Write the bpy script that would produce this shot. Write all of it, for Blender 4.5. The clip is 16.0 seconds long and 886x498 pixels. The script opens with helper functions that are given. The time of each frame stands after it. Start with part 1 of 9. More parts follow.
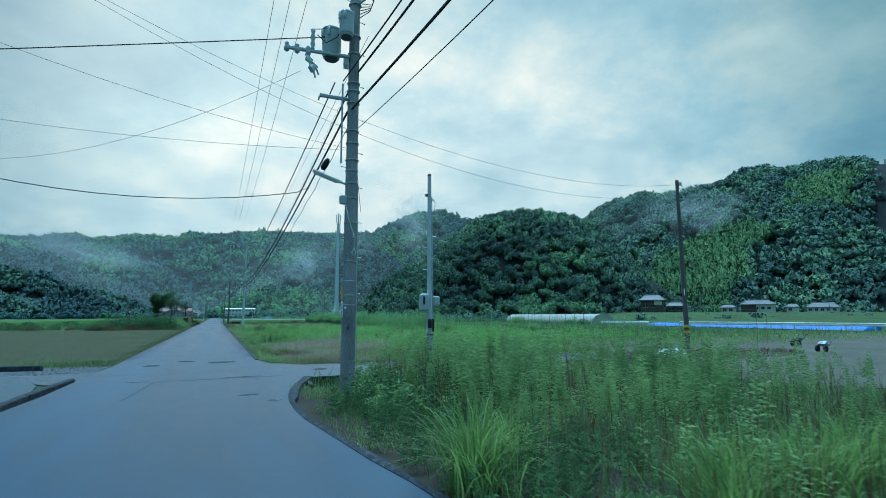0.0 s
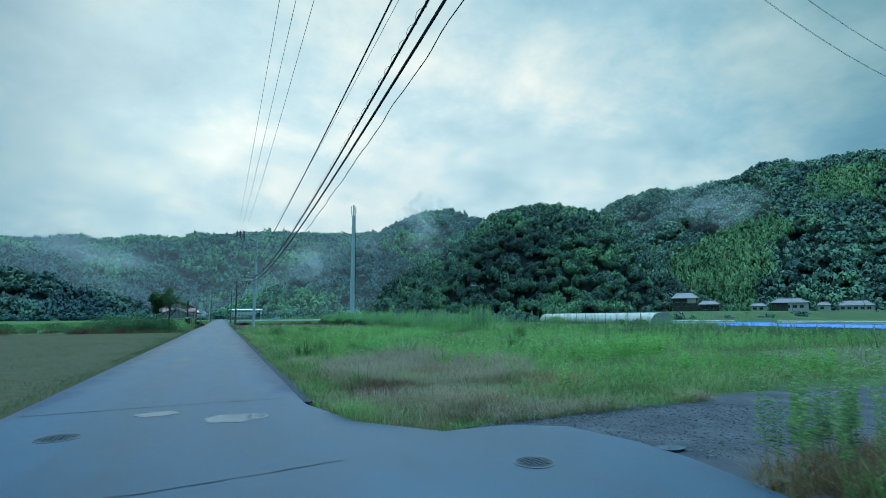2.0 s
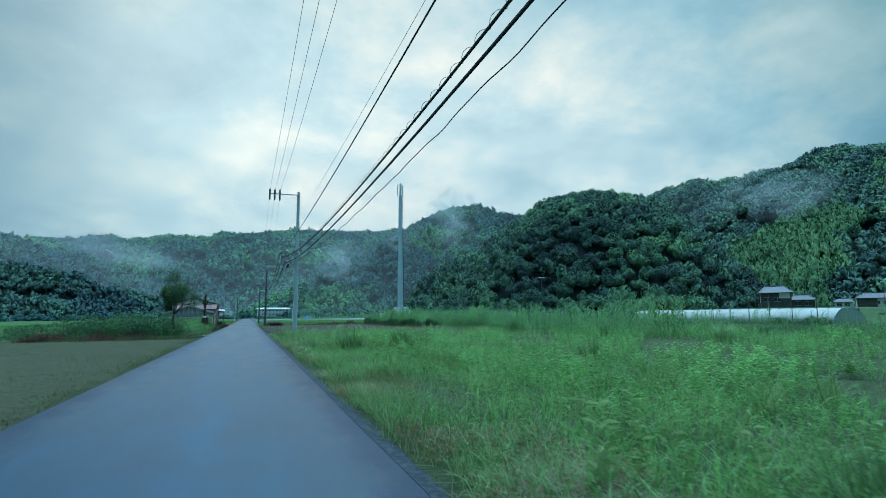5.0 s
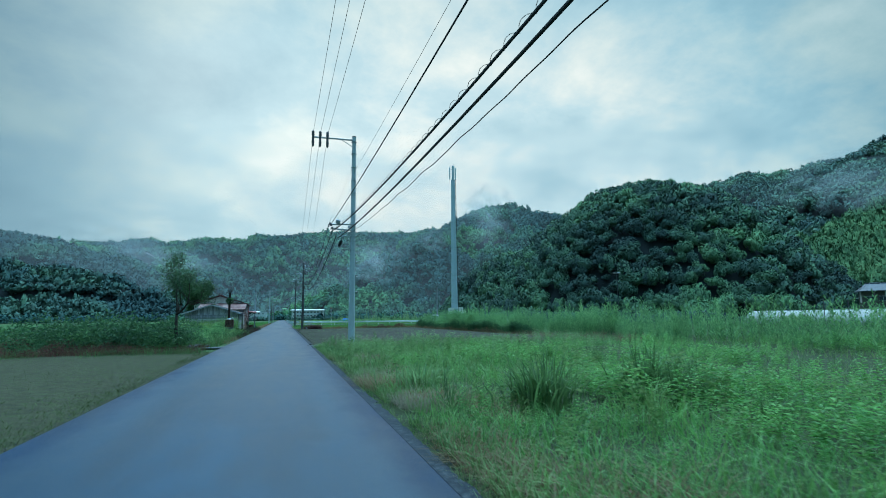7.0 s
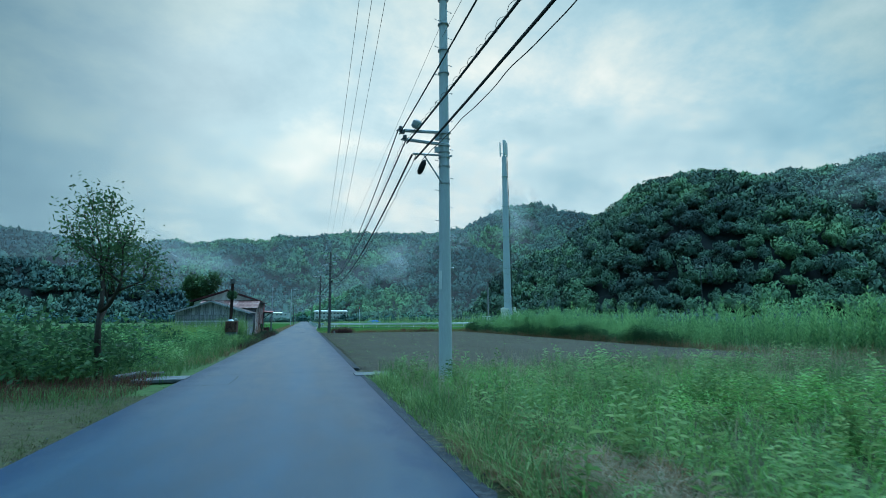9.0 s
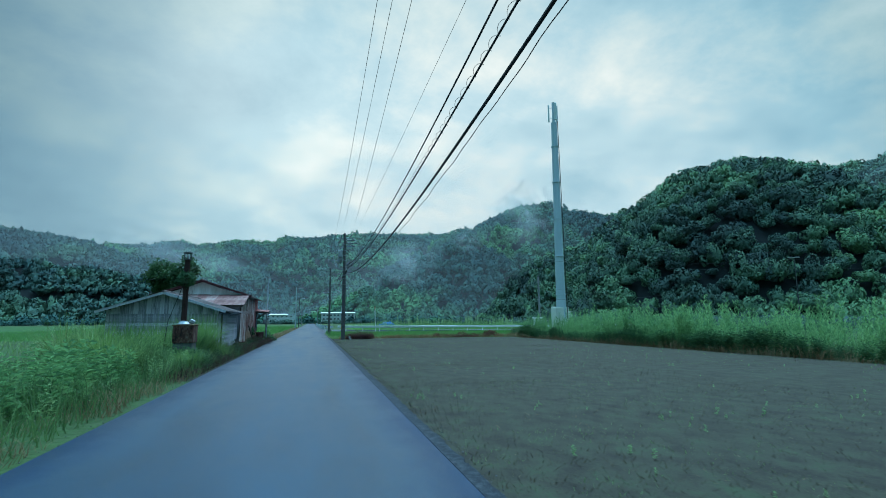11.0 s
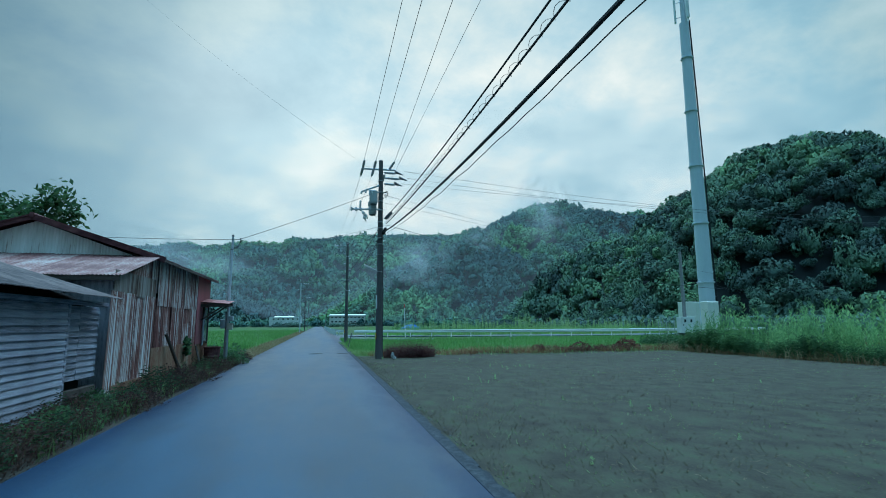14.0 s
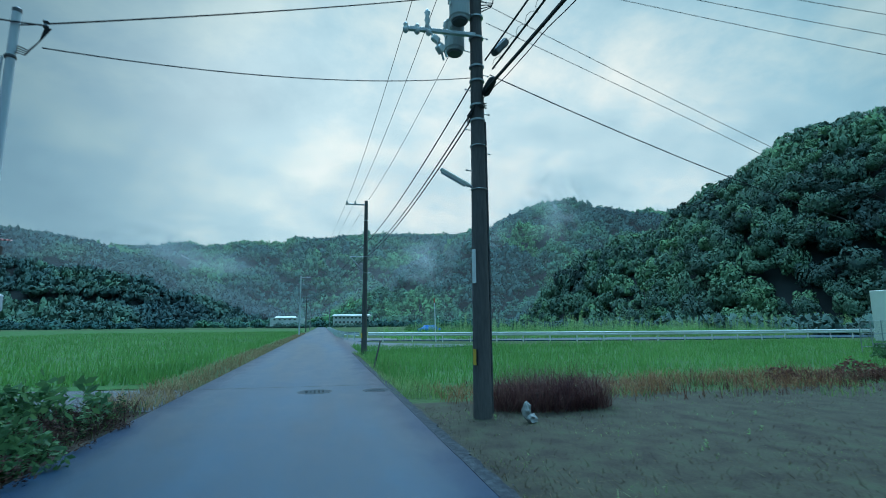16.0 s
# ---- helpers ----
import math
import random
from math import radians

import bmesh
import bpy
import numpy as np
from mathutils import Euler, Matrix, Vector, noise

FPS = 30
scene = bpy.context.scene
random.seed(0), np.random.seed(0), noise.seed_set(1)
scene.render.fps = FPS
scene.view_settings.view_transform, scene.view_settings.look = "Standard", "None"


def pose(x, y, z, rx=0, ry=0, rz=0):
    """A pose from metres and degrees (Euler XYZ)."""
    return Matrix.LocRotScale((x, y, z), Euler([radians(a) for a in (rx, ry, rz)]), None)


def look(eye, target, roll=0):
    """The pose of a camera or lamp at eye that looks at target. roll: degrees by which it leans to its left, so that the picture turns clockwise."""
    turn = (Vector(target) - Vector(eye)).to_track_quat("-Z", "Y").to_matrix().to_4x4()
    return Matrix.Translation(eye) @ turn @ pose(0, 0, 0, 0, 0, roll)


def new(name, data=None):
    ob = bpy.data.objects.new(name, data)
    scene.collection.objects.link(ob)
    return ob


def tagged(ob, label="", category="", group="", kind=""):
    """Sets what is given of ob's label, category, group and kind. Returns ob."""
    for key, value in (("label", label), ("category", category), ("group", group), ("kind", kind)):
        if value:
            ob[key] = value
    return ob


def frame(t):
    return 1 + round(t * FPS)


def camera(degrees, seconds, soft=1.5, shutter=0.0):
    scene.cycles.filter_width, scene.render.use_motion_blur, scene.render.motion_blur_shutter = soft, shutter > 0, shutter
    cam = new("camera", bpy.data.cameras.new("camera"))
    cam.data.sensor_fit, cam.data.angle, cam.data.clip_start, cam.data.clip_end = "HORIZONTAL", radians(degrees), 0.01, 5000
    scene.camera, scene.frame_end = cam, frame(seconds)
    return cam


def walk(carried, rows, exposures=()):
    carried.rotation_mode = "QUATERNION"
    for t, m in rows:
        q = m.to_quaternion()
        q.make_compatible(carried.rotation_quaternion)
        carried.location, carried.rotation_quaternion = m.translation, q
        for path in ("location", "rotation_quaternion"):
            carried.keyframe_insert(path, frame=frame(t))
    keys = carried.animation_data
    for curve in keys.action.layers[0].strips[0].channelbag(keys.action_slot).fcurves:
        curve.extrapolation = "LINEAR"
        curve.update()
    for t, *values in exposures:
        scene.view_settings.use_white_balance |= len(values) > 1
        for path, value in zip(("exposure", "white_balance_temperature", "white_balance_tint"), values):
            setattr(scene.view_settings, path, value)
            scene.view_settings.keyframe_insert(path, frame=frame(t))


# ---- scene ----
cam = camera(83.3, 16.0, soft=0.9, shutter=0.12)
PATH = [
    (0, (0.795, -4.871, 1.725), (5.5019, 5.5110, 3.2413), -0.19),
    (0.5, (0.795, -1.943, 1.708), (5.4799, 8.4500, 3.2153), -0.23),
    (1, (0.793, 0.954, 1.673), (5.4549, 11.3585, 3.1826), -0.28),
    (1.5, (0.792, 3.933, 1.633), (5.4381, 14.3422, 3.1555), -0.34),
    (2, (0.791, 7.072, 1.598), (5.4015, 17.4968, 3.1258), -0.40),
    (2.5, (0.790, 10.408, 1.564), (5.3736, 20.8433, 3.0933), -0.46),
    (3, (0.789, 13.915, 1.552), (5.3497, 24.3618, 3.0733), -0.50),
    (3.5, (0.788, 17.595, 1.541), (5.3283, 28.0523, 3.0490), -0.54),
    (4, (0.785, 21.275, 1.543), (5.2163, 31.7789, 3.0552), -0.56),
    (6.5, (0.774, 39.869, 1.552), (4.4197, 50.6722, 3.0539), -0.63),
    (7, (0.770, 43.557, 1.557), (4.2443, 54.4108, 3.1016), -0.61),
    (7.5, (0.768, 47.259, 1.562), (4.0915, 58.1537, 3.1456), -0.58),
    (8, (0.765, 50.958, 1.567), (3.9793, 61.8831, 3.1674), -0.52),
    (8.5, (0.761, 54.655, 1.572), (3.8757, 65.6083, 3.1788), -0.44),
    (9, (0.758, 58.351, 1.577), (3.7712, 69.3346, 3.1673), -0.35),
    (9.5, (0.754, 62.153, 1.581), (3.7323, 73.1420, 3.1962), -0.28),
    (12, (0.733, 80.348, 1.564), (3.5488, 91.3767, 3.2025), -0.42),
    (12.5, (0.728, 84.105, 1.564), (3.5283, 95.1362, 3.2128), -0.41),
    (13, (0.722, 87.874, 1.564), (3.5162, 98.9022, 3.2458), -0.40),
    (13.5, (0.718, 91.666, 1.564), (3.4646, 102.7059, 3.2512), -0.39),
    (14, (0.712, 95.445, 1.564), (3.4301, 106.4902, 3.2624), -0.39),
    (14.5, (0.707, 99.252, 1.564), (3.4024, 110.3062, 3.2358), -0.39),
    (15, (0.701, 103.112, 1.564), (3.3457, 114.1775, 3.2451), -0.39),
    (15.5, (0.695, 107.003, 1.564), (3.3614, 118.0634, 3.2356), -0.41),
    (16, (0.689, 110.896, 1.564), (3.3427, 121.9539, 3.2749), -0.43),
]
walk(cam, [(t, look(eye, target, roll)) for t, eye, target, roll in PATH],
     exposures=[(0, 0.9, 5750, 7), (4.2, 0.88, 5750, 7), (9.5, 0.85, 5700, 7), (16, 0.84, 5650, 8)])


# ---------------------------------------------------------------- sky and sun
world = bpy.data.worlds.new("overcast_sky")
scene.world = world
world.use_nodes = True
wn, wl = world.node_tree.nodes, world.node_tree.links
wn.clear()
w_out = wn.new("ShaderNodeOutputWorld")
w_bg = wn.new("ShaderNodeBackground")
sky = wn.new("ShaderNodeTexSky")
sky.sky_type = "NISHITA"
sky.sun_disc = False
sky.sun_elevation = radians(28)
sky.sun_rotation = radians(-10)
sky.air_density = 1.0
sky.dust_density = 2.0
w_co = wn.new("ShaderNodeTexCoord")
w_sep = wn.new("ShaderNodeSeparateXYZ")
wl.new(w_co.outputs["Generated"], w_sep.inputs[0])
# clouds lie on a flat layer overhead: divide the direction by its height
w_h = wn.new("ShaderNodeMath"); w_h.operation = "MAXIMUM"; w_h.inputs[1].default_value = 0.0
wl.new(w_sep.outputs[2], w_h.inputs[0])
w_h2 = wn.new("ShaderNodeMath"); w_h2.operation = "ADD"; w_h2.inputs[1].default_value = 0.34
wl.new(w_h.outputs[0], w_h2.inputs[0])
w_dx = wn.new("ShaderNodeMath"); w_dx.operation = "DIVIDE"
w_dy = wn.new("ShaderNodeMath"); w_dy.operation = "DIVIDE"
wl.new(w_sep.outputs[0], w_dx.inputs[0]); wl.new(w_h2.outputs[0], w_dx.inputs[1])
wl.new(w_sep.outputs[1], w_dy.inputs[0]); wl.new(w_h2.outputs[0], w_dy.inputs[1])
w_cv = wn.new("ShaderNodeCombineXYZ")
wl.new(w_dx.outputs[0], w_cv.inputs[0]); wl.new(w_dy.outputs[0], w_cv.inputs[1])


def cloud_noise(scale, detail, rough, seed):
    n = wn.new("ShaderNodeTexNoise")
    n.inputs["Scale"].default_value = scale
    n.inputs["Detail"].default_value = detail
    n.inputs["Roughness"].default_value = rough
    n.inputs["Distortion"].default_value = 0.1
    m = wn.new("ShaderNodeMapping")
    m.inputs["Location"].default_value = (seed, seed * 1.7, 0)
    wl.new(w_cv.outputs[0], m.inputs["Vector"])
    wl.new(m.outputs[0], n.inputs["Vector"])
    return n


def ramp_of(nodes, stops):
    r = nodes.new("ShaderNodeValToRGB")
    els = r.color_ramp.elements
    while len(els) < len(stops):
        els.new(0.5)
    for e, (p, c) in zip(els, stops):
        e.position = p
        e.color = (*c, 1)
    return r


c_big = cloud_noise(0.95, 5, 0.5, 8.3)
c_fine = cloud_noise(3.0, 7, 0.6, 1.9)
c_mix = wn.new("ShaderNodeMix"); c_mix.inputs[0].default_value = 0.46
wl.new(c_big.outputs["Fac"], c_mix.inputs[2]); wl.new(c_fine.outputs["Fac"], c_mix.inputs[3])
c_ramp = ramp_of(wn, [(0.34, (0.165, 0.28, 0.315)), (0.46, (0.26, 0.37, 0.385)), (0.54, (0.39, 0.45, 0.415)), (0.64, (0.55, 0.555, 0.49))])
wl.new(c_mix.outputs[0], c_ramp.inputs[0])
# the hidden sun lights the cloud layer from behind, low ahead; the layer darkens away from it
w_dot = wn.new("ShaderNodeVectorMath"); w_dot.operation = "DOT_PRODUCT"
w_dot.inputs[1].default_value = Vector((0.37, 0.88, 0.16)).normalized()
wl.new(w_co.outputs["Generated"], w_dot.inputs[0])
w_low = ramp_of(wn, [(0.60, (0.18, 0.31, 0.37)), (0.74, (0.34, 0.49, 0.545)), (0.86, (0.77, 0.82, 0.82)), (0.96, (1.22, 1.06, 0.98))])
wl.new(w_dot.outputs["Value"], w_low.inputs[0])
# as under any closed cloud cover, the zenith is by far the brightest and bluest part
w_zen = wn.new("ShaderNodeMapRange")
w_zen.interpolation_type = "SMOOTHSTEP"
w_zen.inputs["From Min"].default_value, w_zen.inputs["From Max"].default_value = 0.62, 1.0
w_zen.inputs["To Min"].default_value, w_zen.inputs["To Max"].default_value = 0.0, 1.0
wl.new(w_sep.outputs[2], w_zen.inputs["Value"])
w_top = wn.new("ShaderNodeVectorMath"); w_top.operation = "SCALE"
w_top.inputs[0].default_value = (0.56, 1.22, 1.66)
wl.new(w_zen.outputs[0], w_top.inputs["Scale"])
w_mul = wn.new("ShaderNodeVectorMath"); w_mul.operation = "MULTIPLY"
wl.new(c_ramp.outputs[0], w_mul.inputs[0]); wl.new(w_low.outputs[0], w_mul.inputs[1])
# a little of the clear sky shines through the layer
w_sky = wn.new("ShaderNodeVectorMath"); w_sky.operation = "SCALE"; w_sky.inputs["Scale"].default_value = 0.004
wl.new(sky.outputs[0], w_sky.inputs[0])
w_add = wn.new("ShaderNodeVectorMath"); w_add.operation = "ADD"
w_all = wn.new("ShaderNodeVectorMath"); w_all.operation = "ADD"
wl.new(w_mul.outputs[0], w_add.inputs[0]); wl.new(w_sky.outputs[0], w_add.inputs[1])
wl.new(w_add.outputs[0], w_all.inputs[0]); wl.new(w_top.outputs[0], w_all.inputs[1])
wl.new(w_all.outputs[0], w_bg.inputs["Color"])
w_bg.inputs["Strength"].default_value = 1.0
wl.new(w_bg.outputs[0], w_out.inputs[0])

sun_data = bpy.data.lights.new("sun", "SUN")
sun_data.energy = 1.45
sun_data.angle = radians(50)
sun_data.color = (0.68, 0.9, 1.03)
sun = new("sun", sun_data)
sun.matrix_world = look((13, 25, 56), (0, 0, 0))


# ---------------------------------------------------------------- materials
def surf(name, stops, scale=3.0, fine=40.0, rough=0.8, bump=0.3, metal=0.0, island=0.0, dist=0.02, stretch=(1, 1, 1), gloss=0.25, obj_random=0.0, see=0.0):
    """A worn surface: a broad and a fine noise drive colour, roughness and relief. island: how far the pieces differ."""
    m = bpy.data.materials.new(name)
    m.use_nodes = True
    nt, nl = m.node_tree.nodes, m.node_tree.links
    bs = nt["Principled BSDF"]
    co = nt.new("ShaderNodeTexCoord")
    mp = nt.new("ShaderNodeMapping")
    mp.inputs["Scale"].default_value = stretch
    nl.new(co.outputs["Object"], mp.inputs[0])
    a = nt.new("ShaderNodeTexNoise"); a.inputs["Scale"].default_value = scale; a.inputs["Detail"].default_value = 6
    b = nt.new("ShaderNodeTexNoise"); b.inputs["Scale"].default_value = fine; b.inputs["Detail"].default_value = 4
    nl.new(mp.outputs[0], a.inputs["Vector"]); nl.new(mp.outputs[0], b.inputs["Vector"])
    mx = nt.new("ShaderNodeMix"); mx.inputs[0].default_value = 0.4
    nl.new(a.outputs["Fac"], mx.inputs[2]); nl.new(b.outputs["Fac"], mx.inputs[3])
    src = mx.outputs[0]
    if island or obj_random:
        if island:
            g = nt.new("ShaderNodeNewGeometry"); rnd = g.outputs["Random Per Island"]
        else:
            g = nt.new("ShaderNodeObjectInfo"); rnd = g.outputs["Random"]
        mr = nt.new("ShaderNodeMapRange")
        amount = island or obj_random
        mr.inputs["To Min"].default_value, mr.inputs["To Max"].default_value = -amount, amount
        nl.new(rnd, mr.inputs["Value"])
        ad = nt.new("ShaderNodeMath"); ad.operation = "ADD"
        nl.new(src, ad.inputs[0]); nl.new(mr.outputs[0], ad.inputs[1])
        src = ad.outputs[0]
    rp = ramp_of(nt, stops)
    nl.new(src, rp.inputs[0])
    nl.new(rp.outputs[0], bs.inputs["Base Color"])
    rr = nt.new("ShaderNodeMapRange")
    rr.inputs["To Min"].default_value, rr.inputs["To Max"].default_value = max(0.05, rough - 0.12), min(1, rough + 0.12)
    nl.new(b.outputs["Fac"], rr.inputs["Value"])
    nl.new(rr.outputs[0], bs.inputs["Roughness"])
    bs.inputs["Metallic"].default_value = metal
    bs.inputs["Specular IOR Level"].default_value = gloss
    if see:
        bs.inputs["Transmission Weight"].default_value = see
    if bump:
        bp = nt.new("ShaderNodeBump"); bp.inputs["Strength"].default_value = bump; bp.inputs["Distance"].default_value = dist
        nl.new(b.outputs["Fac"], bp.inputs["Height"])
        nl.new(bp.outputs[0], bs.inputs["Normal"])
    return m


def leafy(name, stops, scale=0.6, island=0.25, rough=0.6, gloss=0.2, through_light=0.42):
    """Leaves and blades: colour differs from leaf to leaf and patch to patch, and some light passes through."""
    m = bpy.data.materials.new(name)
    m.use_nodes = True
    nt, nl = m.node_tree.nodes, m.node_tree.links
    bs = nt["Principled BSDF"]
    co = nt.new("ShaderNodeTexCoord")
    a = nt.new("ShaderNodeTexNoise"); a.inputs["Scale"].default_value = scale; a.inputs["Detail"].default_value = 5
    nl.new(co.outputs["Object"], a.inputs["Vector"])
    g = nt.new("ShaderNodeNewGeometry")
    mr = nt.new("ShaderNodeMapRange"); mr.inputs["To Min"].default_value, mr.inputs["To Max"].default_value = -island, island
    nl.new(g.outputs["Random Per Island"], mr.inputs["Value"])
    ad = nt.new("ShaderNodeMath"); ad.operation = "ADD"
    nl.new(a.outputs["Fac"], ad.inputs[0]); nl.new(mr.outputs[0], ad.inputs[1])
    rp = ramp_of(nt, stops)
    nl.new(ad.outputs[0], rp.inputs[0])
    nl.new(rp.outputs[0], bs.inputs["Base Color"])
    bs.inputs["Roughness"].default_value = rough
    bs.inputs["Specular IOR Level"].default_value = gloss
    tr = nt.new("ShaderNodeBsdfTranslucent")
    nl.new(rp.outputs[0], tr.inputs["Color"])
    ms = nt.new("ShaderNodeMixShader"); ms.inputs[0].default_value = through_light
    nl.new(bs.outputs[0], ms.inputs[1]); nl.new(tr.outputs[0], ms.inputs[2])
    nl.new(ms.outputs[0], nt["Material Output"].inputs[0])
    return m


M = {}
M["concrete_pole"] = surf("concrete_pole", [(0.32, (0.145, 0.136, 0.145)), (0.48, (0.255, 0.242, 0.252)), (0.68, (0.39, 0.375, 0.385))], 2.2, 34, 0.8, 0.3, stretch=(1, 1, 0.4))
M["dark_pole"] = surf("dark_pole", [(0.3, (0.07, 0.062, 0.062)), (0.7, (0.15, 0.138, 0.138))], 1.5, 30, 0.85, 0.3, stretch=(1, 1, 0.15))
M["pale_pole"] = surf("pale_pole", [(0.3, (0.42, 0.46, 0.49)), (0.7, (0.60, 0.64, 0.67))], 1.2, 25, 0.7, 0.15, stretch=(1, 1, 0.2))
M["galv"] = surf("galvanised_steel", [(0.3, (0.30, 0.33, 0.35)), (0.7, (0.48, 0.51, 0.53))], 5, 60, 0.45, 0.1, 0.7, gloss=0.5)
M["dark_steel"] = surf("dark_steel", [(0.3, (0.06, 0.065, 0.07)), (0.7, (0.13, 0.14, 0.15))], 5, 60, 0.5, 0.1, 0.4)
M["porcelain"] = surf("porcelain", [(0.3, (0.5, 0.52, 0.52)), (0.7, (0.68, 0.7, 0.7))], 4, 50, 0.25, 0.05, gloss=0.5)
M["rubber"] = surf("cable_black", [(0.3, (0.012, 0.013, 0.015)), (0.7, (0.03, 0.032, 0.035))], 4, 60, 0.6, 0.1)
M["thin_wire"] = surf("wire_grey", [(0.3, (0.05, 0.055, 0.06)), (0.7, (0.1, 0.105, 0.11))], 4, 60, 0.6, 0.05)
M["trafo"] = surf("transformer_paint", [(0.3, (0.36, 0.39, 0.40)), (0.7, (0.46, 0.49, 0.50))], 3, 40, 0.5, 0.08, gloss=0.4)
M["box_grey"] = surf("box_paint_grey", [(0.3, (0.36, 0.39, 0.42)), (0.7, (0.46, 0.49, 0.52))], 3, 40, 0.55, 0.08)
M["box_beige"] = surf("box_paint_beige", [(0.3, (0.5, 0.48, 0.38)), (0.7, (0.6, 0.57, 0.46))], 3, 40, 0.6, 0.08)
M["white_paint"] = surf("white_paint", [(0.3, (0.62, 0.64, 0.63)), (0.7, (0.82, 0.83, 0.82))], 1.5, 25, 0.55, 0.05, gloss=0.35)
M["cabinet_white"] = surf("cabinet_white", [(0.3, (0.66, 0.66, 0.60)), (0.7, (0.8, 0.8, 0.74))], 1.5, 25, 0.55, 0.05)
M["yellow_tape"] = surf("yellow_tape", [(0.3, (0.62, 0.38, 0.04)), (0.7, (0.75, 0.48, 0.07))], 6, 60, 0.6, 0.05)
M["sign_orange"] = surf("sign_orange", [(0.3, (0.52, 0.27, 0.10)), (0.7, (0.64, 0.36, 0.15))], 6, 60, 0.6, 0.05)
M["red_paint"] = surf("red_paint", [(0.3, (0.35, 0.05, 0.03)), (0.7, (0.5, 0.09, 0.06))], 4, 40, 0.6, 0.05)
M["asphalt"] = None
M["concrete"] = surf("concrete_worn", [(0.25, (0.06, 0.063, 0.066)), (0.55, (0.12, 0.124, 0.128)), (0.8, (0.19, 0.195, 0.20))], 2.5, 40, 0.9, 0.5)
M["gravel"] = surf("gravel", [(0.3, (0.045, 0.05, 0.056)), (0.7, (0.14, 0.146, 0.155))], 8, 90, 0.95, 0.8, island=0.3)
M["gravel_soil"] = surf("gravel_soil", [(0.36, (0.022, 0.026, 0.034)), (0.5, (0.040, 0.046, 0.058)), (0.64, (0.068, 0.076, 0.09))], 1.6, 45, 0.9, 0.4, dist=0.01)
M["soil"] = surf("soil", [(0.3, (0.02, 0.017, 0.013)), (0.7, (0.052, 0.042, 0.031))], 3, 40, 0.95, 0.7)
M["roof_tile"] = surf("roof_tile_grey", [(0.3, (0.045, 0.052, 0.062)), (0.7, (0.095, 0.105, 0.12))], 2, 20, 0.5, 0.2, gloss=0.4)
M["plaster"] = surf("plaster_white", [(0.3, (0.52, 0.52, 0.48)), (0.7, (0.68, 0.67, 0.62))], 0.8, 15, 0.85, 0.1)
M["dark_wood_wall"] = surf("dark_wood_wall", [(0.3, (0.05, 0.045, 0.04)), (0.7, (0.11, 0.10, 0.09))], 1, 15, 0.85, 0.2)
M["glass_dark"] = surf("window_glass", [(0.3, (0.02, 0.025, 0.03)), (0.7, (0.04, 0.05, 0.06))], 1, 10, 0.12, 0, gloss=0.5)
M["rust_pipe"] = surf("rust_pipe", [(0.3, (0.022, 0.012, 0.011)), (0.55, (0.05, 0.024, 0.021)), (0.8, (0.11, 0.06, 0.046))], 3, 30, 0.85, 0.3)
M["blue_sheet"] = surf("blue_sheet", [(0.3, (0.01, 0.10, 0.42)), (0.7, (0.03, 0.2, 0.62))], 1.5, 12, 0.5, 0.3)


# ---------------------------------------------------------------- mesh tools: a shape is a pair (verts, faces)
def join(*shapes):
    vs, fs = [], []
    for v, f in shapes:
        o = len(vs)
        vs.extend(v)
        fs.extend(tuple(i + o for i in q) for q in f)
    return vs, fs


def moved(shape, m):
    return [tuple(m @ Vector(v)) for v in shape[0]], shape[1]


def box(cx, cy, cz, sx, sy, sz, bev=0.0):
    """A box about a centre; with bev its upright and level edges are chamfered."""
    if bev <= 0:
        v = [(cx + sx * a / 2, cy + sy * b / 2, cz + sz * c / 2) for c in (-1, 1) for a, b in ((-1, -1), (1, -1), (1, 1), (-1, 1))]
        return v, [(3, 2, 1, 0), (4, 5, 6, 7), (0, 1, 5, 4), (1, 2, 6, 5), (2, 3, 7, 6), (3, 0, 4, 7)]
    rings = []
    for z, k in ((-sz / 2, bev), (-sz / 2 + bev, 0), (sz / 2 - bev, 0), (sz / 2, bev)):
        hx, hy, b = sx / 2 - k, sy / 2 - k, bev
        rings.append([(cx + x, cy + y, cz + z) for x, y in ((-hx + b, -hy), (hx - b, -hy), (hx, -hy + b), (hx, hy - b), (hx - b, hy), (-hx + b, hy), (-hx, hy - b), (-hx, -hy + b))])
    return loft(rings)


def loft(rings, caps=True):
    n = len(rings[0])
    v = [p for r in rings for p in r]
    f = [(k * n + i, k * n + (i + 1) % n, (k + 1) * n + (i + 1) % n, (k + 1) * n + i) for k in range(len(rings) - 1) for i in range(n)]
    if caps:
        f += [tuple(range(n - 1, -1, -1)), tuple((len(rings) - 1) * n + i for i in range(n))]
    return v, f


def rod(p0, p1, r0, r1=None, n=10):
    p0, p1 = Vector(p0), Vector(p1)
    r1 = r0 if r1 is None else r1
    d = (p1 - p0).normalized()
    u = d.orthogonal().normalized()
    w = d.cross(u)
    return loft([[tuple(p + (u * math.cos(2 * math.pi * i / n) + w * math.sin(2 * math.pi * i / n)) * r) for i in range(n)] for p, r in ((p0, r0), (p1, r1))])


def turned(base, profile, n=14):
    """A turned body: profile of (radius, height) above base."""
    x, y, z = base
    return loft([[(x + r * math.cos(2 * math.pi * i / n), y + r * math.sin(2 * math.pi * i / n), z + h) for i in range(n)] for r, h in profile])


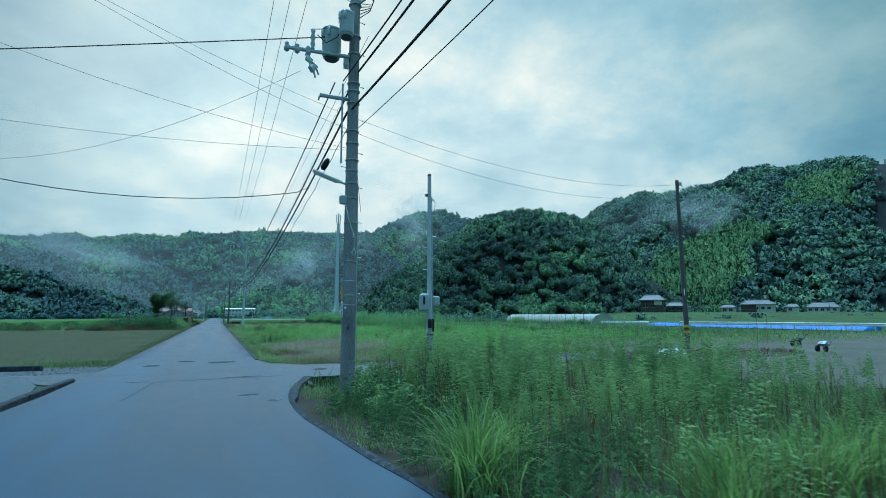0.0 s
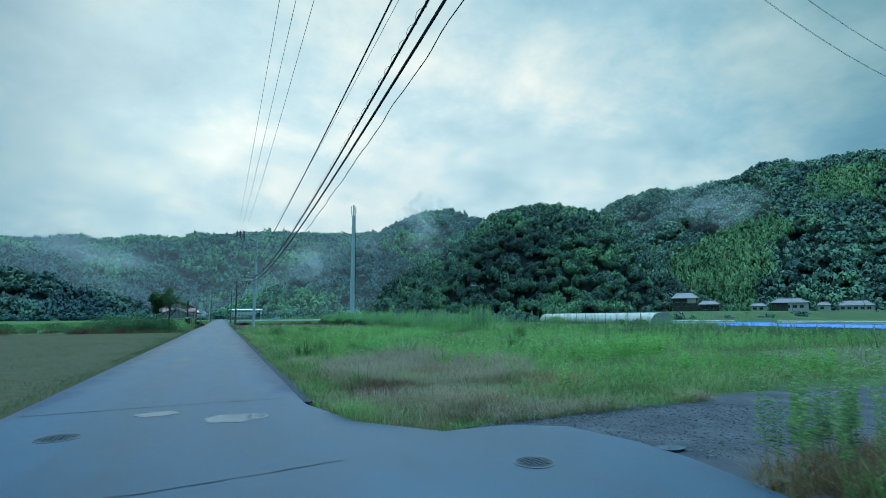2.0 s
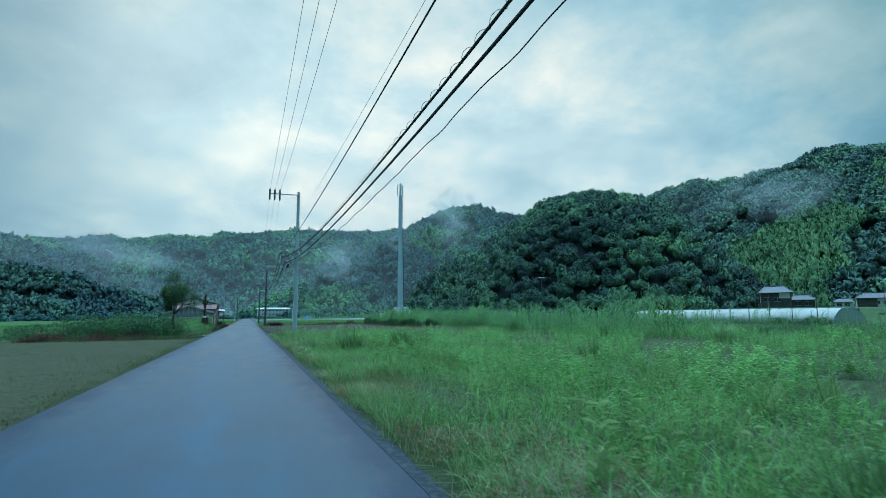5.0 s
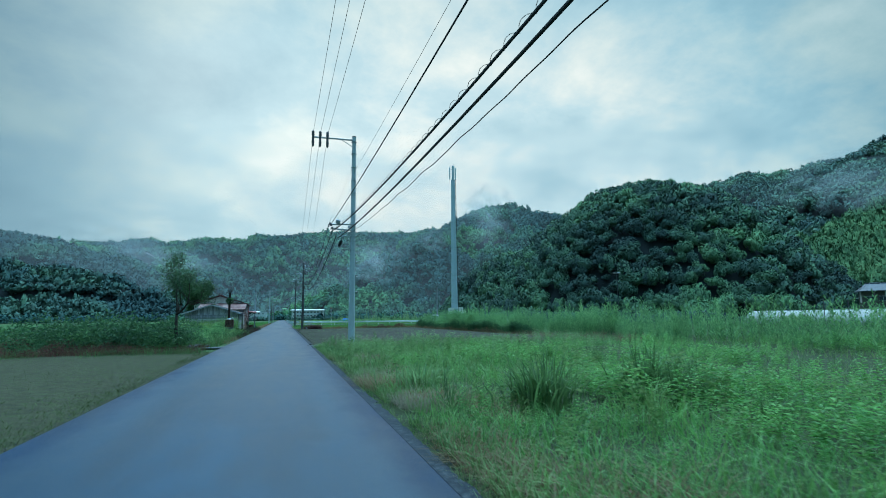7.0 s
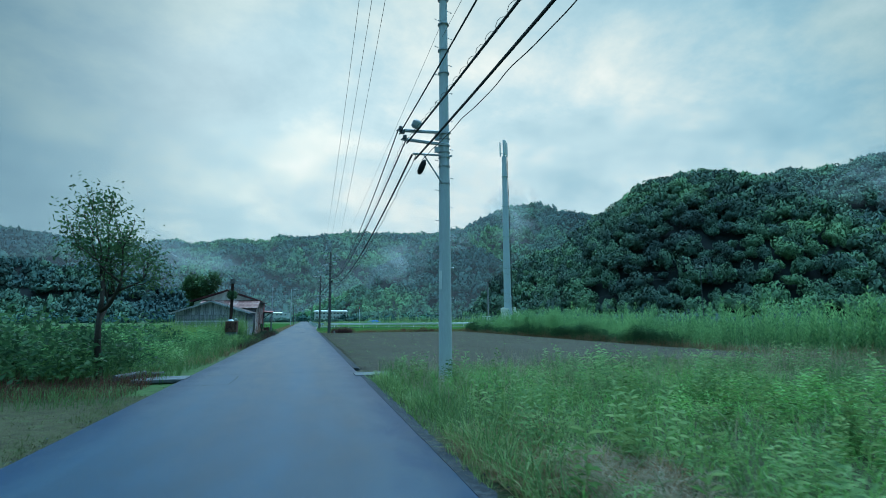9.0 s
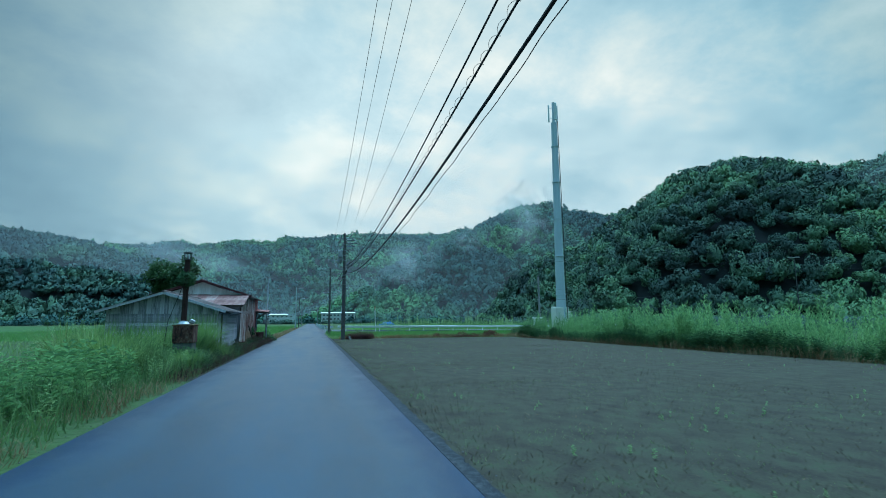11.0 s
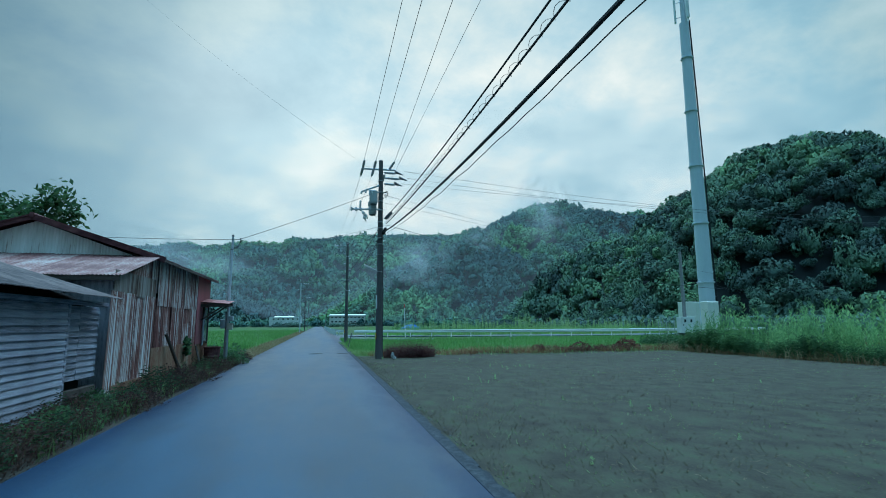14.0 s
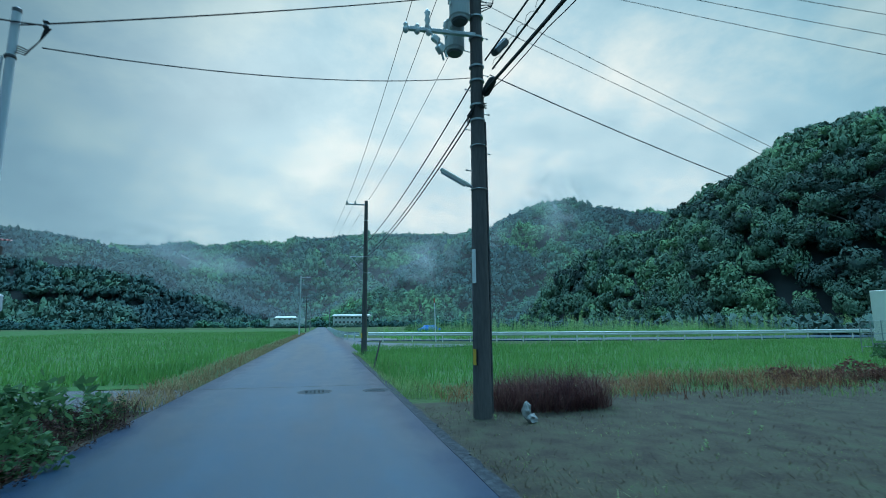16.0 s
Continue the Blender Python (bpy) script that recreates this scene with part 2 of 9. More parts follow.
def tube(points, r, n=5):
    pts = [Vector(p) for p in points]
    rings = []
    for i, p in enumerate(pts):
        d = (pts[min(i + 1, len(pts) - 1)] - pts[max(i - 1, 0)]).normalized()
        u = d.cross(Vector((0, 0, 1)))
        u = u.normalized() if u.length > 1e-4 else d.orthogonal().normalized()
        w = u.cross(d)
        rings.append([tuple(p + (u * math.cos(2 * math.pi * k / n) + w * math.sin(2 * math.pi * k / n)) * r) for k in range(n)])
    return loft(rings)


def mesh_of(name, shape, material, smooth=False):
    me = bpy.data.meshes.new(name)
    me.from_pydata(shape[0], [], shape[1])
    if material:
        me.materials.append(material)
    if smooth:
        me.polygons.foreach_set("use_smooth", [True] * len(me.polygons))
    me.update()
    return me


def part(name, shape, material, parent=None, label="", smooth=False):
    ob = new(name, mesh_of(name, shape, material, smooth))
    if parent is not None:
        ob.parent = parent
    return tagged(ob, label)


def thing(name, at, label, category, group="", rz=0):
    ob = new(name)
    ob.empty_display_size = 0.2
    ob.matrix_world = pose(*at, 0, 0, rz)
    return tagged(ob, label, category, group)


def fast_mesh(name, verts, tris, material, smooth=False, normals=None):
    """A mesh from numpy arrays of triangles; normals, one a vertex, soften the shading of leaf masses."""
    me = bpy.data.meshes.new(name)
    nv, nf = len(verts), len(tris)
    me.vertices.add(nv); me.loops.add(nf * 3); me.polygons.add(nf)
    me.vertices.foreach_set("co", np.ascontiguousarray(verts, dtype=np.float32).ravel())
    me.loops.foreach_set("vertex_index", np.ascontiguousarray(tris, dtype=np.int32).ravel())
    me.polygons.foreach_set("loop_start", np.arange(0, nf * 3, 3, dtype=np.int32))
    me.polygons.foreach_set("use_smooth", np.full(nf, smooth))
    me.materials.append(material)
    me.update(calc_edges=True)
    if normals is not None:
        me.normals_split_custom_set_from_vertices(np.ascontiguousarray(normals, dtype=np.float32))
    return me


def stamped(protos, places, scales, turns, rng):
    """Many copies of prototype (verts, tris) shapes joined into one pair of arrays."""
    vs, ts, ns, o = [], [], [], 0
    pick = rng.integers(0, len(protos), len(places))
    for k, (pv, pt, *pn) in enumerate(protos):
        idx = np.nonzero(pick == k)[0]
        if not len(idx):
            continue
        c, s = np.cos(turns[idx])[:, None], np.sin(turns[idx])[:, None]
        x = pv[None, :, 0] * c - pv[None, :, 1] * s
        y = pv[None, :, 0] * s + pv[None, :, 1] * c
        z = np.broadcast_to(pv[None, :, 2], x.shape)
        v = np.stack([x, y, z], -1) * scales[idx][:, None, :] + places[idx][:, None, :]
        t = pt[None] + (np.arange(len(idx)) * len(pv))[:, None, None] + o
        vs.append(v.reshape(-1, 3)); ts.append(t.reshape(-1, 3))
        o += len(idx) * len(pv)
        if pn:
            q = pn[0]
            n = np.stack([q[None, :, 0] * c - q[None, :, 1] * s, q[None, :, 0] * s + q[None, :, 1] * c, np.broadcast_to(q[None, :, 2], x.shape)], -1)
            ns.append(n.reshape(-1, 3))
    if ns:
        return np.concatenate(vs), np.concatenate(ts), np.concatenate(ns)
    return np.concatenate(vs), np.concatenate(ts)


# ---------------------------------------------------------------- ground, road and fields
ROAD_L, ROAD_R = -2.36, 2.30


def asphalt_material(name, dark, mid, light, seed=0.0):
    """Worn damp asphalt: wet and dry patches drawn out along the lane, fine stone grain, faint cracks."""
    m = bpy.data.materials.new(name)
    m.use_nodes = True
    nt, nl = m.node_tree.nodes, m.node_tree.links
    bs = nt["Principled BSDF"]
    co = nt.new("ShaderNodeTexCoord")

    def tex(scale, stretch, detail, rough=0.55):
        mp = nt.new("ShaderNodeMapping"); mp.inputs["Scale"].default_value = stretch; mp.inputs["Location"].default_value = (seed, seed, 0)
        nl.new(co.outputs["Object"], mp.inputs[0])
        n = nt.new("ShaderNodeTexNoise"); n.inputs["Scale"].default_value = scale; n.inputs["Detail"].default_value = detail; n.inputs["Roughness"].default_value = rough
        nl.new(mp.outputs[0], n.inputs["Vector"])
        return n.outputs["Fac"]

    wet = tex(0.55, (1.0, 0.07, 1), 5)
    blot = tex(1.5, (1, 0.45, 1), 6, 0.65)
    stone = tex(38, (1, 1, 1), 3, 0.7)
    grain = tex(150, (1, 1, 1), 2)
    mx = nt.new("ShaderNodeMix"); mx.inputs[0].default_value = 0.36
    nl.new(wet, mx.inputs[2]); nl.new(blot, mx.inputs[3])
    m2 = nt.new("ShaderNodeMix"); m2.inputs[0].default_value = 0.36
    nl.new(mx.outputs[0], m2.inputs[2]); nl.new(stone, m2.inputs[3])
    rp = ramp_of(nt, [(0.40, dark), (0.5, mid), (0.60, light)])
    nl.new(m2.outputs[0], rp.inputs[0])
    # hairline cracks
    vo = nt.new("ShaderNodeTexVoronoi"); vo.feature = "DISTANCE_TO_EDGE"; vo.inputs["Scale"].default_value = 0.55
    mw = nt.new("ShaderNodeMixRGB"); mw.blend_type = "ADD"; mw.inputs[0].default_value = 0.35
    nw = nt.new("ShaderNodeTexNoise"); nw.inputs["Scale"].default_value = 2.2; nw.inputs["Detail"].default_value = 5
    nl.new(co.outputs["Object"], nw.inputs["Vector"]); nl.new(co.outputs["Object"], mw.inputs[1]); nl.new(nw.outputs["Color"], mw.inputs[2])
    nl.new(mw.outputs[0], vo.inputs["Vector"])
    cr = nt.new("ShaderNodeMapRange"); cr.inputs["From Max"].default_value = 0.008; cr.inputs["To Min"].default_value = 0.78
    nl.new(vo.outputs["Distance"], cr.inputs["Value"])
    mu = nt.new("ShaderNodeMixRGB"); mu.blend_type = "MULTIPLY"; mu.inputs[0].default_value = 1.0
    nl.new(rp.outputs[0], mu.inputs[1]); nl.new(cr.outputs[0], mu.inputs[2])
    nl.new(mu.outputs[0], bs.inputs["Base Color"])
    ro = nt.new("ShaderNodeMapRange"); ro.inputs["From Min"].default_value, ro.inputs["From Max"].default_value = 0.36, 0.64
    ro.inputs["To Min"].default_value, ro.inputs["To Max"].default_value = 0.36, 0.50
    nl.new(mx.outputs[0], ro.inputs["Value"]); nl.new(ro.outputs[0], bs.inputs["Roughness"])
    # dull, ragged bands of lower gloss along the edges, and faint gloss streaks
    sx = nt.new("ShaderNodeSeparateXYZ"); nl.new(co.outputs["Object"], sx.inputs[0])
    ab = nt.new("ShaderNodeMath"); ab.operation = "ABSOLUTE"; nl.new(sx.outputs[0], ab.inputs[0])
    rim = nt.new("ShaderNodeMath"); rim.operation = "SUBTRACT"; rim.inputs[1].default_value = 2.4; nl.new(ab.outputs[0], rim.inputs[0])
    gap = nt.new("ShaderNodeMath"); gap.operation = "ABSOLUTE"; nl.new(rim.outputs[0], gap.inputs[0])
    # the crossing has no such edge
    past = nt.new("ShaderNodeMapRange"); past.inputs["From Min"].default_value, past.inputs["From Max"].default_value = 15.0, 19.0
    past.inputs["To Min"].default_value, past.inputs["To Max"].default_value = 1.0, 0.0
    nl.new(sx.outputs[1], past.inputs["Value"])
    far = nt.new("ShaderNodeMath"); far.operation = "ADD"; nl.new(gap.outputs[0], far.inputs[0]); nl.new(past.outputs[0], far.inputs[1])
    ed = nt.new("ShaderNodeMath"); ed.operation = "MULTIPLY_ADD"; ed.inputs[1].default_value = -1.2
    nl.new(blot, ed.inputs[0]); nl.new(far.outputs[0], ed.inputs[2])
    dull = nt.new("ShaderNodeMapRange"); dull.interpolation_type = "SMOOTHSTEP"
    dull.inputs["From Min"].default_value, dull.inputs["From Max"].default_value = -0.5, 0.2
    dull.inputs["To Min"].default_value, dull.inputs["To Max"].default_value = 0.35, 1.0
    nl.new(ed.outputs[0], dull.inputs["Value"])
    streak = nt.new("ShaderNodeMapRange")
    streak.inputs["From Min"].default_value, streak.inputs["From Max"].default_value = 0.36, 0.64
    streak.inputs["To Min"].default_value, streak.inputs["To Max"].default_value = 0.70, 0.78
    nl.new(mx.outputs[0], streak.inputs["Value"])
    sp = nt.new("ShaderNodeMath"); sp.operation = "MULTIPLY"
    nl.new(streak.outputs[0], sp.inputs[0]); nl.new(dull.outputs[0], sp.inputs[1])
    nl.new(sp.outputs[0], bs.inputs["Specular IOR Level"])
    # gloss tinted blue: the sky's colour is put into the reflection
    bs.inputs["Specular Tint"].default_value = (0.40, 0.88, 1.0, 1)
    bp = nt.new("ShaderNodeBump"); bp.inputs["Strength"].default_value = 0.45; bp.inputs["Distance"].default_value = 0.005
    relief = nt.new("ShaderNodeMath"); relief.operation = "ADD"
    nl.new(grain, relief.inputs[0]); nl.new(stone, relief.inputs[1]); nl.new(relief.outputs[0], bp.inputs["Height"]); nl.new(bp.outputs[0], bs.inputs["Normal"])
    return m


# base colours of the asphalt carry the blue of the mirrored sky
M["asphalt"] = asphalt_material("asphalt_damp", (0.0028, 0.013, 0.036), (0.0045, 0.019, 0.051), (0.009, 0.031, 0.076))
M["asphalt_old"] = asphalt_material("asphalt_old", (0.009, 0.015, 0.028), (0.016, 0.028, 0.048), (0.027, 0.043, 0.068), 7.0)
M["ground"] = surf("grassland", [(0.3, (0.026, 0.036, 0.016)), (0.48, (0.042, 0.075, 0.024)), (0.6, (0.05, 0.10, 0.028)), (0.72, (0.075, 0.12, 0.04))], 0.09, 2.6, 0.95, 0.8, dist=0.2)
M["mown"] = surf("mown_field", [(0.36, (0.024, 0.021, 0.016)), (0.46, (0.037, 0.034, 0.024)), (0.55, (0.047, 0.047, 0.031)), (0.65, (0.047, 0.063, 0.033))], 2.8, 36, 0.95, 0.35, dist=0.01, stretch=(1, 0.7, 1))
M["mown_left"] = surf("mown_meadow", [(0.34, (0.022, 0.021, 0.012)), (0.46, (0.046, 0.046, 0.022)), (0.55, (0.064, 0.062, 0.030)), (0.66, (0.052, 0.080, 0.028))], 5.0, 30, 0.95, 1.0, dist=0.04)
M["rough_soil"] = surf("rough_field_floor", [(0.3, (0.02, 0.022, 0.012)), (0.5, (0.035, 0.05, 0.018)), (0.7, (0.055, 0.08, 0.028))], 0.5, 9, 0.95, 0.8, dist=0.08)
M["paddy"] = surf("paddy_ground", [(0.3, (0.03, 0.08, 0.02)), (0.7, (0.05, 0.125, 0.03))], 0.2, 6, 0.95, 0.6, dist=0.1)
M["plough"] = surf("bare_field", [(0.3, (0.06, 0.055, 0.045)), (0.7, (0.12, 0.11, 0.085))], 0.3, 8, 0.95, 0.8, dist=0.05)


def sheet(name, outline, z, material, label, category, depth=0.0):
    """A level area with this outline, with a turned-down edge where depth is given."""
    n = len(outline)
    v = [(x, y, z) for x, y in outline]
    f = [tuple(range(n))]
    if depth:
        v += [(x, y, z - depth) for x, y in outline]
        f += [(i, i + n, (i + 1) % n + n, (i + 1) % n) for i in range(n)]
    ob = part(name, (v, f), material)
    return tagged(ob, label, category, kind="structure")


def rect(x0, y0, x1, y1):
    return [(x0, y0), (x1, y0), (x1, y1), (x0, y1)]


# the ground is one sheet with an open ditch cut into it beside the lane
G = -0.09
gx = [-2500, -300, -60, 3.19, 5.7, 60, 300, 2500]
gy = [-2500, -300, 8.35, 9.92, 60, 300, 2500]
gv = [(x, y, G) for y in gy for x in gx]
gf = [(j * 8 + i, j * 8 + i + 1, (j + 1) * 8 + i + 1, (j + 1) * 8 + i) for j in range(6) for i in range(7) if not (i == 3 and j == 2)]
tagged(part("ground", (gv, gf), M["ground"]), "wide green valley floor of grass and weeds", "ground", kind="structure")

road_out = [(-2.75, -60), (3.1, -60), (3.1, -3), (2.75, 0.3), (2.6, 1.2), (2.45, 2.5), (2.26, 4.0), (2.26, 5.8), (2.5, 7.6), (2.75, 8.6), (3.12, 9.92), (5.4, 9.95), (5.56, 10.7), (5.68, 11.3), (5.7, 12.1), (5.45, 13.2), (4.75, 13.66), (3.7, 13.7), (2.75, 14.9), (ROAD_R, 16.8),
            (ROAD_R, 139.2), (3.4, 141.5), (7, 144.3), (13, 146.5), (13, 148.5), (7.5, 152), (4.6, 156.5), (3.9, 160), (5.5, 161.5), (13, 158.2), (22, 154.6), (36, 151), (60, 150), (120, 150), (120, 157), (60, 157), (36, 158), (13, 166), (5, 170), (2.5, 176), (2.4, 700), (ROAD_L, 700), (ROAD_L, 16), (-2.5, 12.4), (-2.55, 9), (-2.75, 6)]
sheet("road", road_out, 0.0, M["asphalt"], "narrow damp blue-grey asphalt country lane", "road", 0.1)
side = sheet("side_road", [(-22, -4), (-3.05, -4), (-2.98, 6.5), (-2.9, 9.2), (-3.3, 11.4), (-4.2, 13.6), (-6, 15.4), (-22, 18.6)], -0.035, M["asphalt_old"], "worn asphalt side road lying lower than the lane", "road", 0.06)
sheet("field_mown_right", rect(2.4, 74, 20.8, 121.5), -0.075, M["mown"], "brownish freshly mown field beside the lane", "field")
sheet("field_rough", rect(2.5, 15.6, 46, 73.9), -0.08, M["rough_soil"], "dark soil and litter under the rough meadow", "field")
sheet("field_mown_left", [(-60, 26), (-12, 18.6), (-2.4, 17.0), (-2.4, 71), (-60, 78)], -0.075, M["mown_left"], "yellowish green mown meadow beside the lane", "field")
sheet("paddy_right", [(2.75, 124), (45, 124), (45, 146.5), (30, 148), (14, 146), (3.2, 140)], -0.075, M["paddy"], "bright green young rice field", "field")
sheet("paddy_left", rect(-120, 126, -3.3, 330), -0.075, M["paddy"], "bright green rice field beside the lane", "field")
sheet("field_bare", [(14, 4), (30, -14), (60, -4), (58, 24), (22, 22)], -0.075, M["plough"], "bare brown tilled vegetable field", "field")
sheet("verge_soil", [(2.2, -14), (5.2, -14), (5.2, 8.3), (2.5, 8.3), (2.1, 5.5)], -0.08, M["soil"], "bare dark verge soil under the weeds", "soil")
sheet("shed_verge", rect(-3.72, 89, -2.37, 122), -0.07, M["soil"], "dark littered verge before the sheds", "soil")
sheet("gravel_patch", [(3.9, 13.6), (4.7, 13.5), (5.3, 13.0), (5.55, 12.1), (5.5, 11.2), (5.35, 10.4), (7.5, 10.45), (10.5, 11.2), (22, 10.6), (22, 12.6), (14.4, 13.7), (10.8, 14.3), (8, 14.3), (5, 14.3)], -0.03, M["gravel_soil"], "dark gravelly soil track joining the crossing", "gravel")
sheet("gravel_patch", [(-2.45, 11.8), (-2.4, 16.6), (-4.2, 17.3), (-9.0, 17.4), (-9.0, 15.2), (-4.4, 13.4), (-3.2, 11.6)], -0.06, M["gravel"], "pale loose gravel beside the crossing", "gravel")
sheet("gravel_patch", [(-2.5, 121.8), (-2.5, 125.2), (-6.5, 126), (-7, 123)], -0.06, M["gravel"], "pale loose gravel track entering the lane", "gravel")


# ---------------------------------------------------------------- wooded hills
def crown_proto(seed, leaves, leaf, lobes=12, floor=-0.7, tall=1.2, body=0.5, level=1):
    """A tree crown of radius about 1: rounded lobes covered with leaf sprays over a closed inner body, as (verts, tris, normals)."""
    r = np.random.default_rng(seed)
    d = r.normal(size=(lobes, 3)); d[:, 2] = np.abs(d[:, 2]) * 0.9 - 0.35
    d /= np.linalg.norm(d, axis=1)[:, None]
    # limbs reach out unevenly, so that no crown is round
    cen = np.concatenate([d * np.array([0.7, 0.7, 0.6]) * r.uniform(0.6, 1.35, (lobes, 1)), [[0, 0, 0.05]]])
    rad = np.concatenate([r.uniform(0.16, 0.46, lobes), [0.52]])
    m = leaves * 6
    k = r.integers(0, lobes + 1, m)
    q = r.normal(size=(m, 3)); q /= np.linalg.norm(q, axis=1)[:, None]
    p = cen[k] + q * rad[k][:, None] * r.uniform(0.9, 1.1, (m, 1))
    inside = (np.linalg.norm(p[:, None] - cen[None], axis=2) < rad[None] * 0.88).any(1)
    keep = np.nonzero(~inside & (p[:, 2] > floor))[0]
    # fewer sprays on the small lobes, so that all are covered alike
    keep = keep[r.random(len(keep)) < (rad[k[keep]] / rad.max()) ** 2 + 0.15][:leaves]
    p, q = p[keep], q[keep]
    m = len(p)
    out = p / np.linalg.norm(p, axis=1)[:, None]
    face = q + r.normal(0, 0.45, (m, 3)); face /= np.linalg.norm(face, axis=1)[:, None]
    u = np.cross(face, r.normal(size=(m, 3))); u /= np.linalg.norm(u, axis=1)[:, None]
    w = np.cross(face, u)
    sz = leaf * r.uniform(0.6, 1.35, (m, 1))
    lv = np.stack([p - u * sz - w * sz * 0.5, p + u * sz - w * sz * 0.5, p + w * sz], 1)
    # the sprays bend down at their tips
    lv[:, 2] -= out * sz * 0.3
    n = q * 0.42 + out * 0.14 + np.array([0, 0, 0.42]) + r.normal(0, 0.09, (m, 3))
    ln = np.repeat(n, 3, 0)
    lt = np.arange(3 * m).reshape(-1, 3)
    flip = (np.cross(lv[:, 1] - lv[:, 0], lv[:, 2] - lv[:, 0]) * q).sum(1) < 0
    lt[flip] = lt[flip][:, ::-1]
    bm = bmesh.new()
    bmesh.ops.create_icosphere(bm, subdivisions=level, radius=1.0)
    bmesh.ops.delete(bm, geom=[e for e in bm.verts if e.co.z < -0.5], context="VERTS")
    bm.verts.index_update()
    bv = np.array([e.co[:] for e in bm.verts])
    bt = np.array([[e.index for e in f.verts] for f in bm.faces])
    bm.free()
    bn = bv.copy()
    v = np.concatenate([lv.reshape(-1, 3), bv * body]) * np.array([1, 1, tall])
    nn = np.concatenate([ln, bn])
    nn /= np.linalg.norm(nn, axis=1)[:, None]
    return v, np.concatenate([lt, bt + 3 * m]), nn


def planted(name, protos, places, scales, rng, material, normals=True):
    """Crowns set out as one mesh; every tree carries a tone of its own."""
    pick = rng.integers(0, len(protos), len(places))
    turns = rng.uniform(0, 6.283, len(places))
    tone = rng.random(len(places))
    vs, ts, ns, tn, o = [], [], [], [], 0
    for k, (pv, pt, pn) in enumerate(protos):
        i = np.nonzero(pick == k)[0]
        if not len(i):
            continue
        v, t, n = stamped([(pv, pt, pn)], places[i], scales[i], turns[i], rng)
        vs.append(v); ts.append(t + o); ns.append(n); tn.append(np.repeat(tone[i], len(pv)))
        o += len(v)
    me = fast_mesh(name, np.concatenate(vs), np.concatenate(ts), material, True, np.concatenate(ns))
    me.attributes.new("tree_tone", "FLOAT", "POINT").data.foreach_set("value", np.concatenate(tn).astype(np.float32))
    return new(name, me)


def ridge_height(x, y, ridge, front, power):
    """Height of a hill at (x, y): its crest polyline falls off sideways over its width."""
    best = np.zeros_like(x)
    for (ax, ay, az, aw), (bx, by, bz, bw) in zip(ridge[:-1], ridge[1:]):
        dx, dy = bx - ax, by - ay
        q = np.clip(((x - ax) * dx + (y - ay) * dy) / (dx * dx + dy * dy), 0, 1)
        d = np.hypot(x - ax - q * dx, y - ay - q * dy)
        w = aw + (bw - aw) * q
        s = np.clip(1 - d / w, 0, 1)
        h = (az + (bz - az) * q) * (1 - (1 - s) ** power)
        best = np.maximum(best, h)
    return best


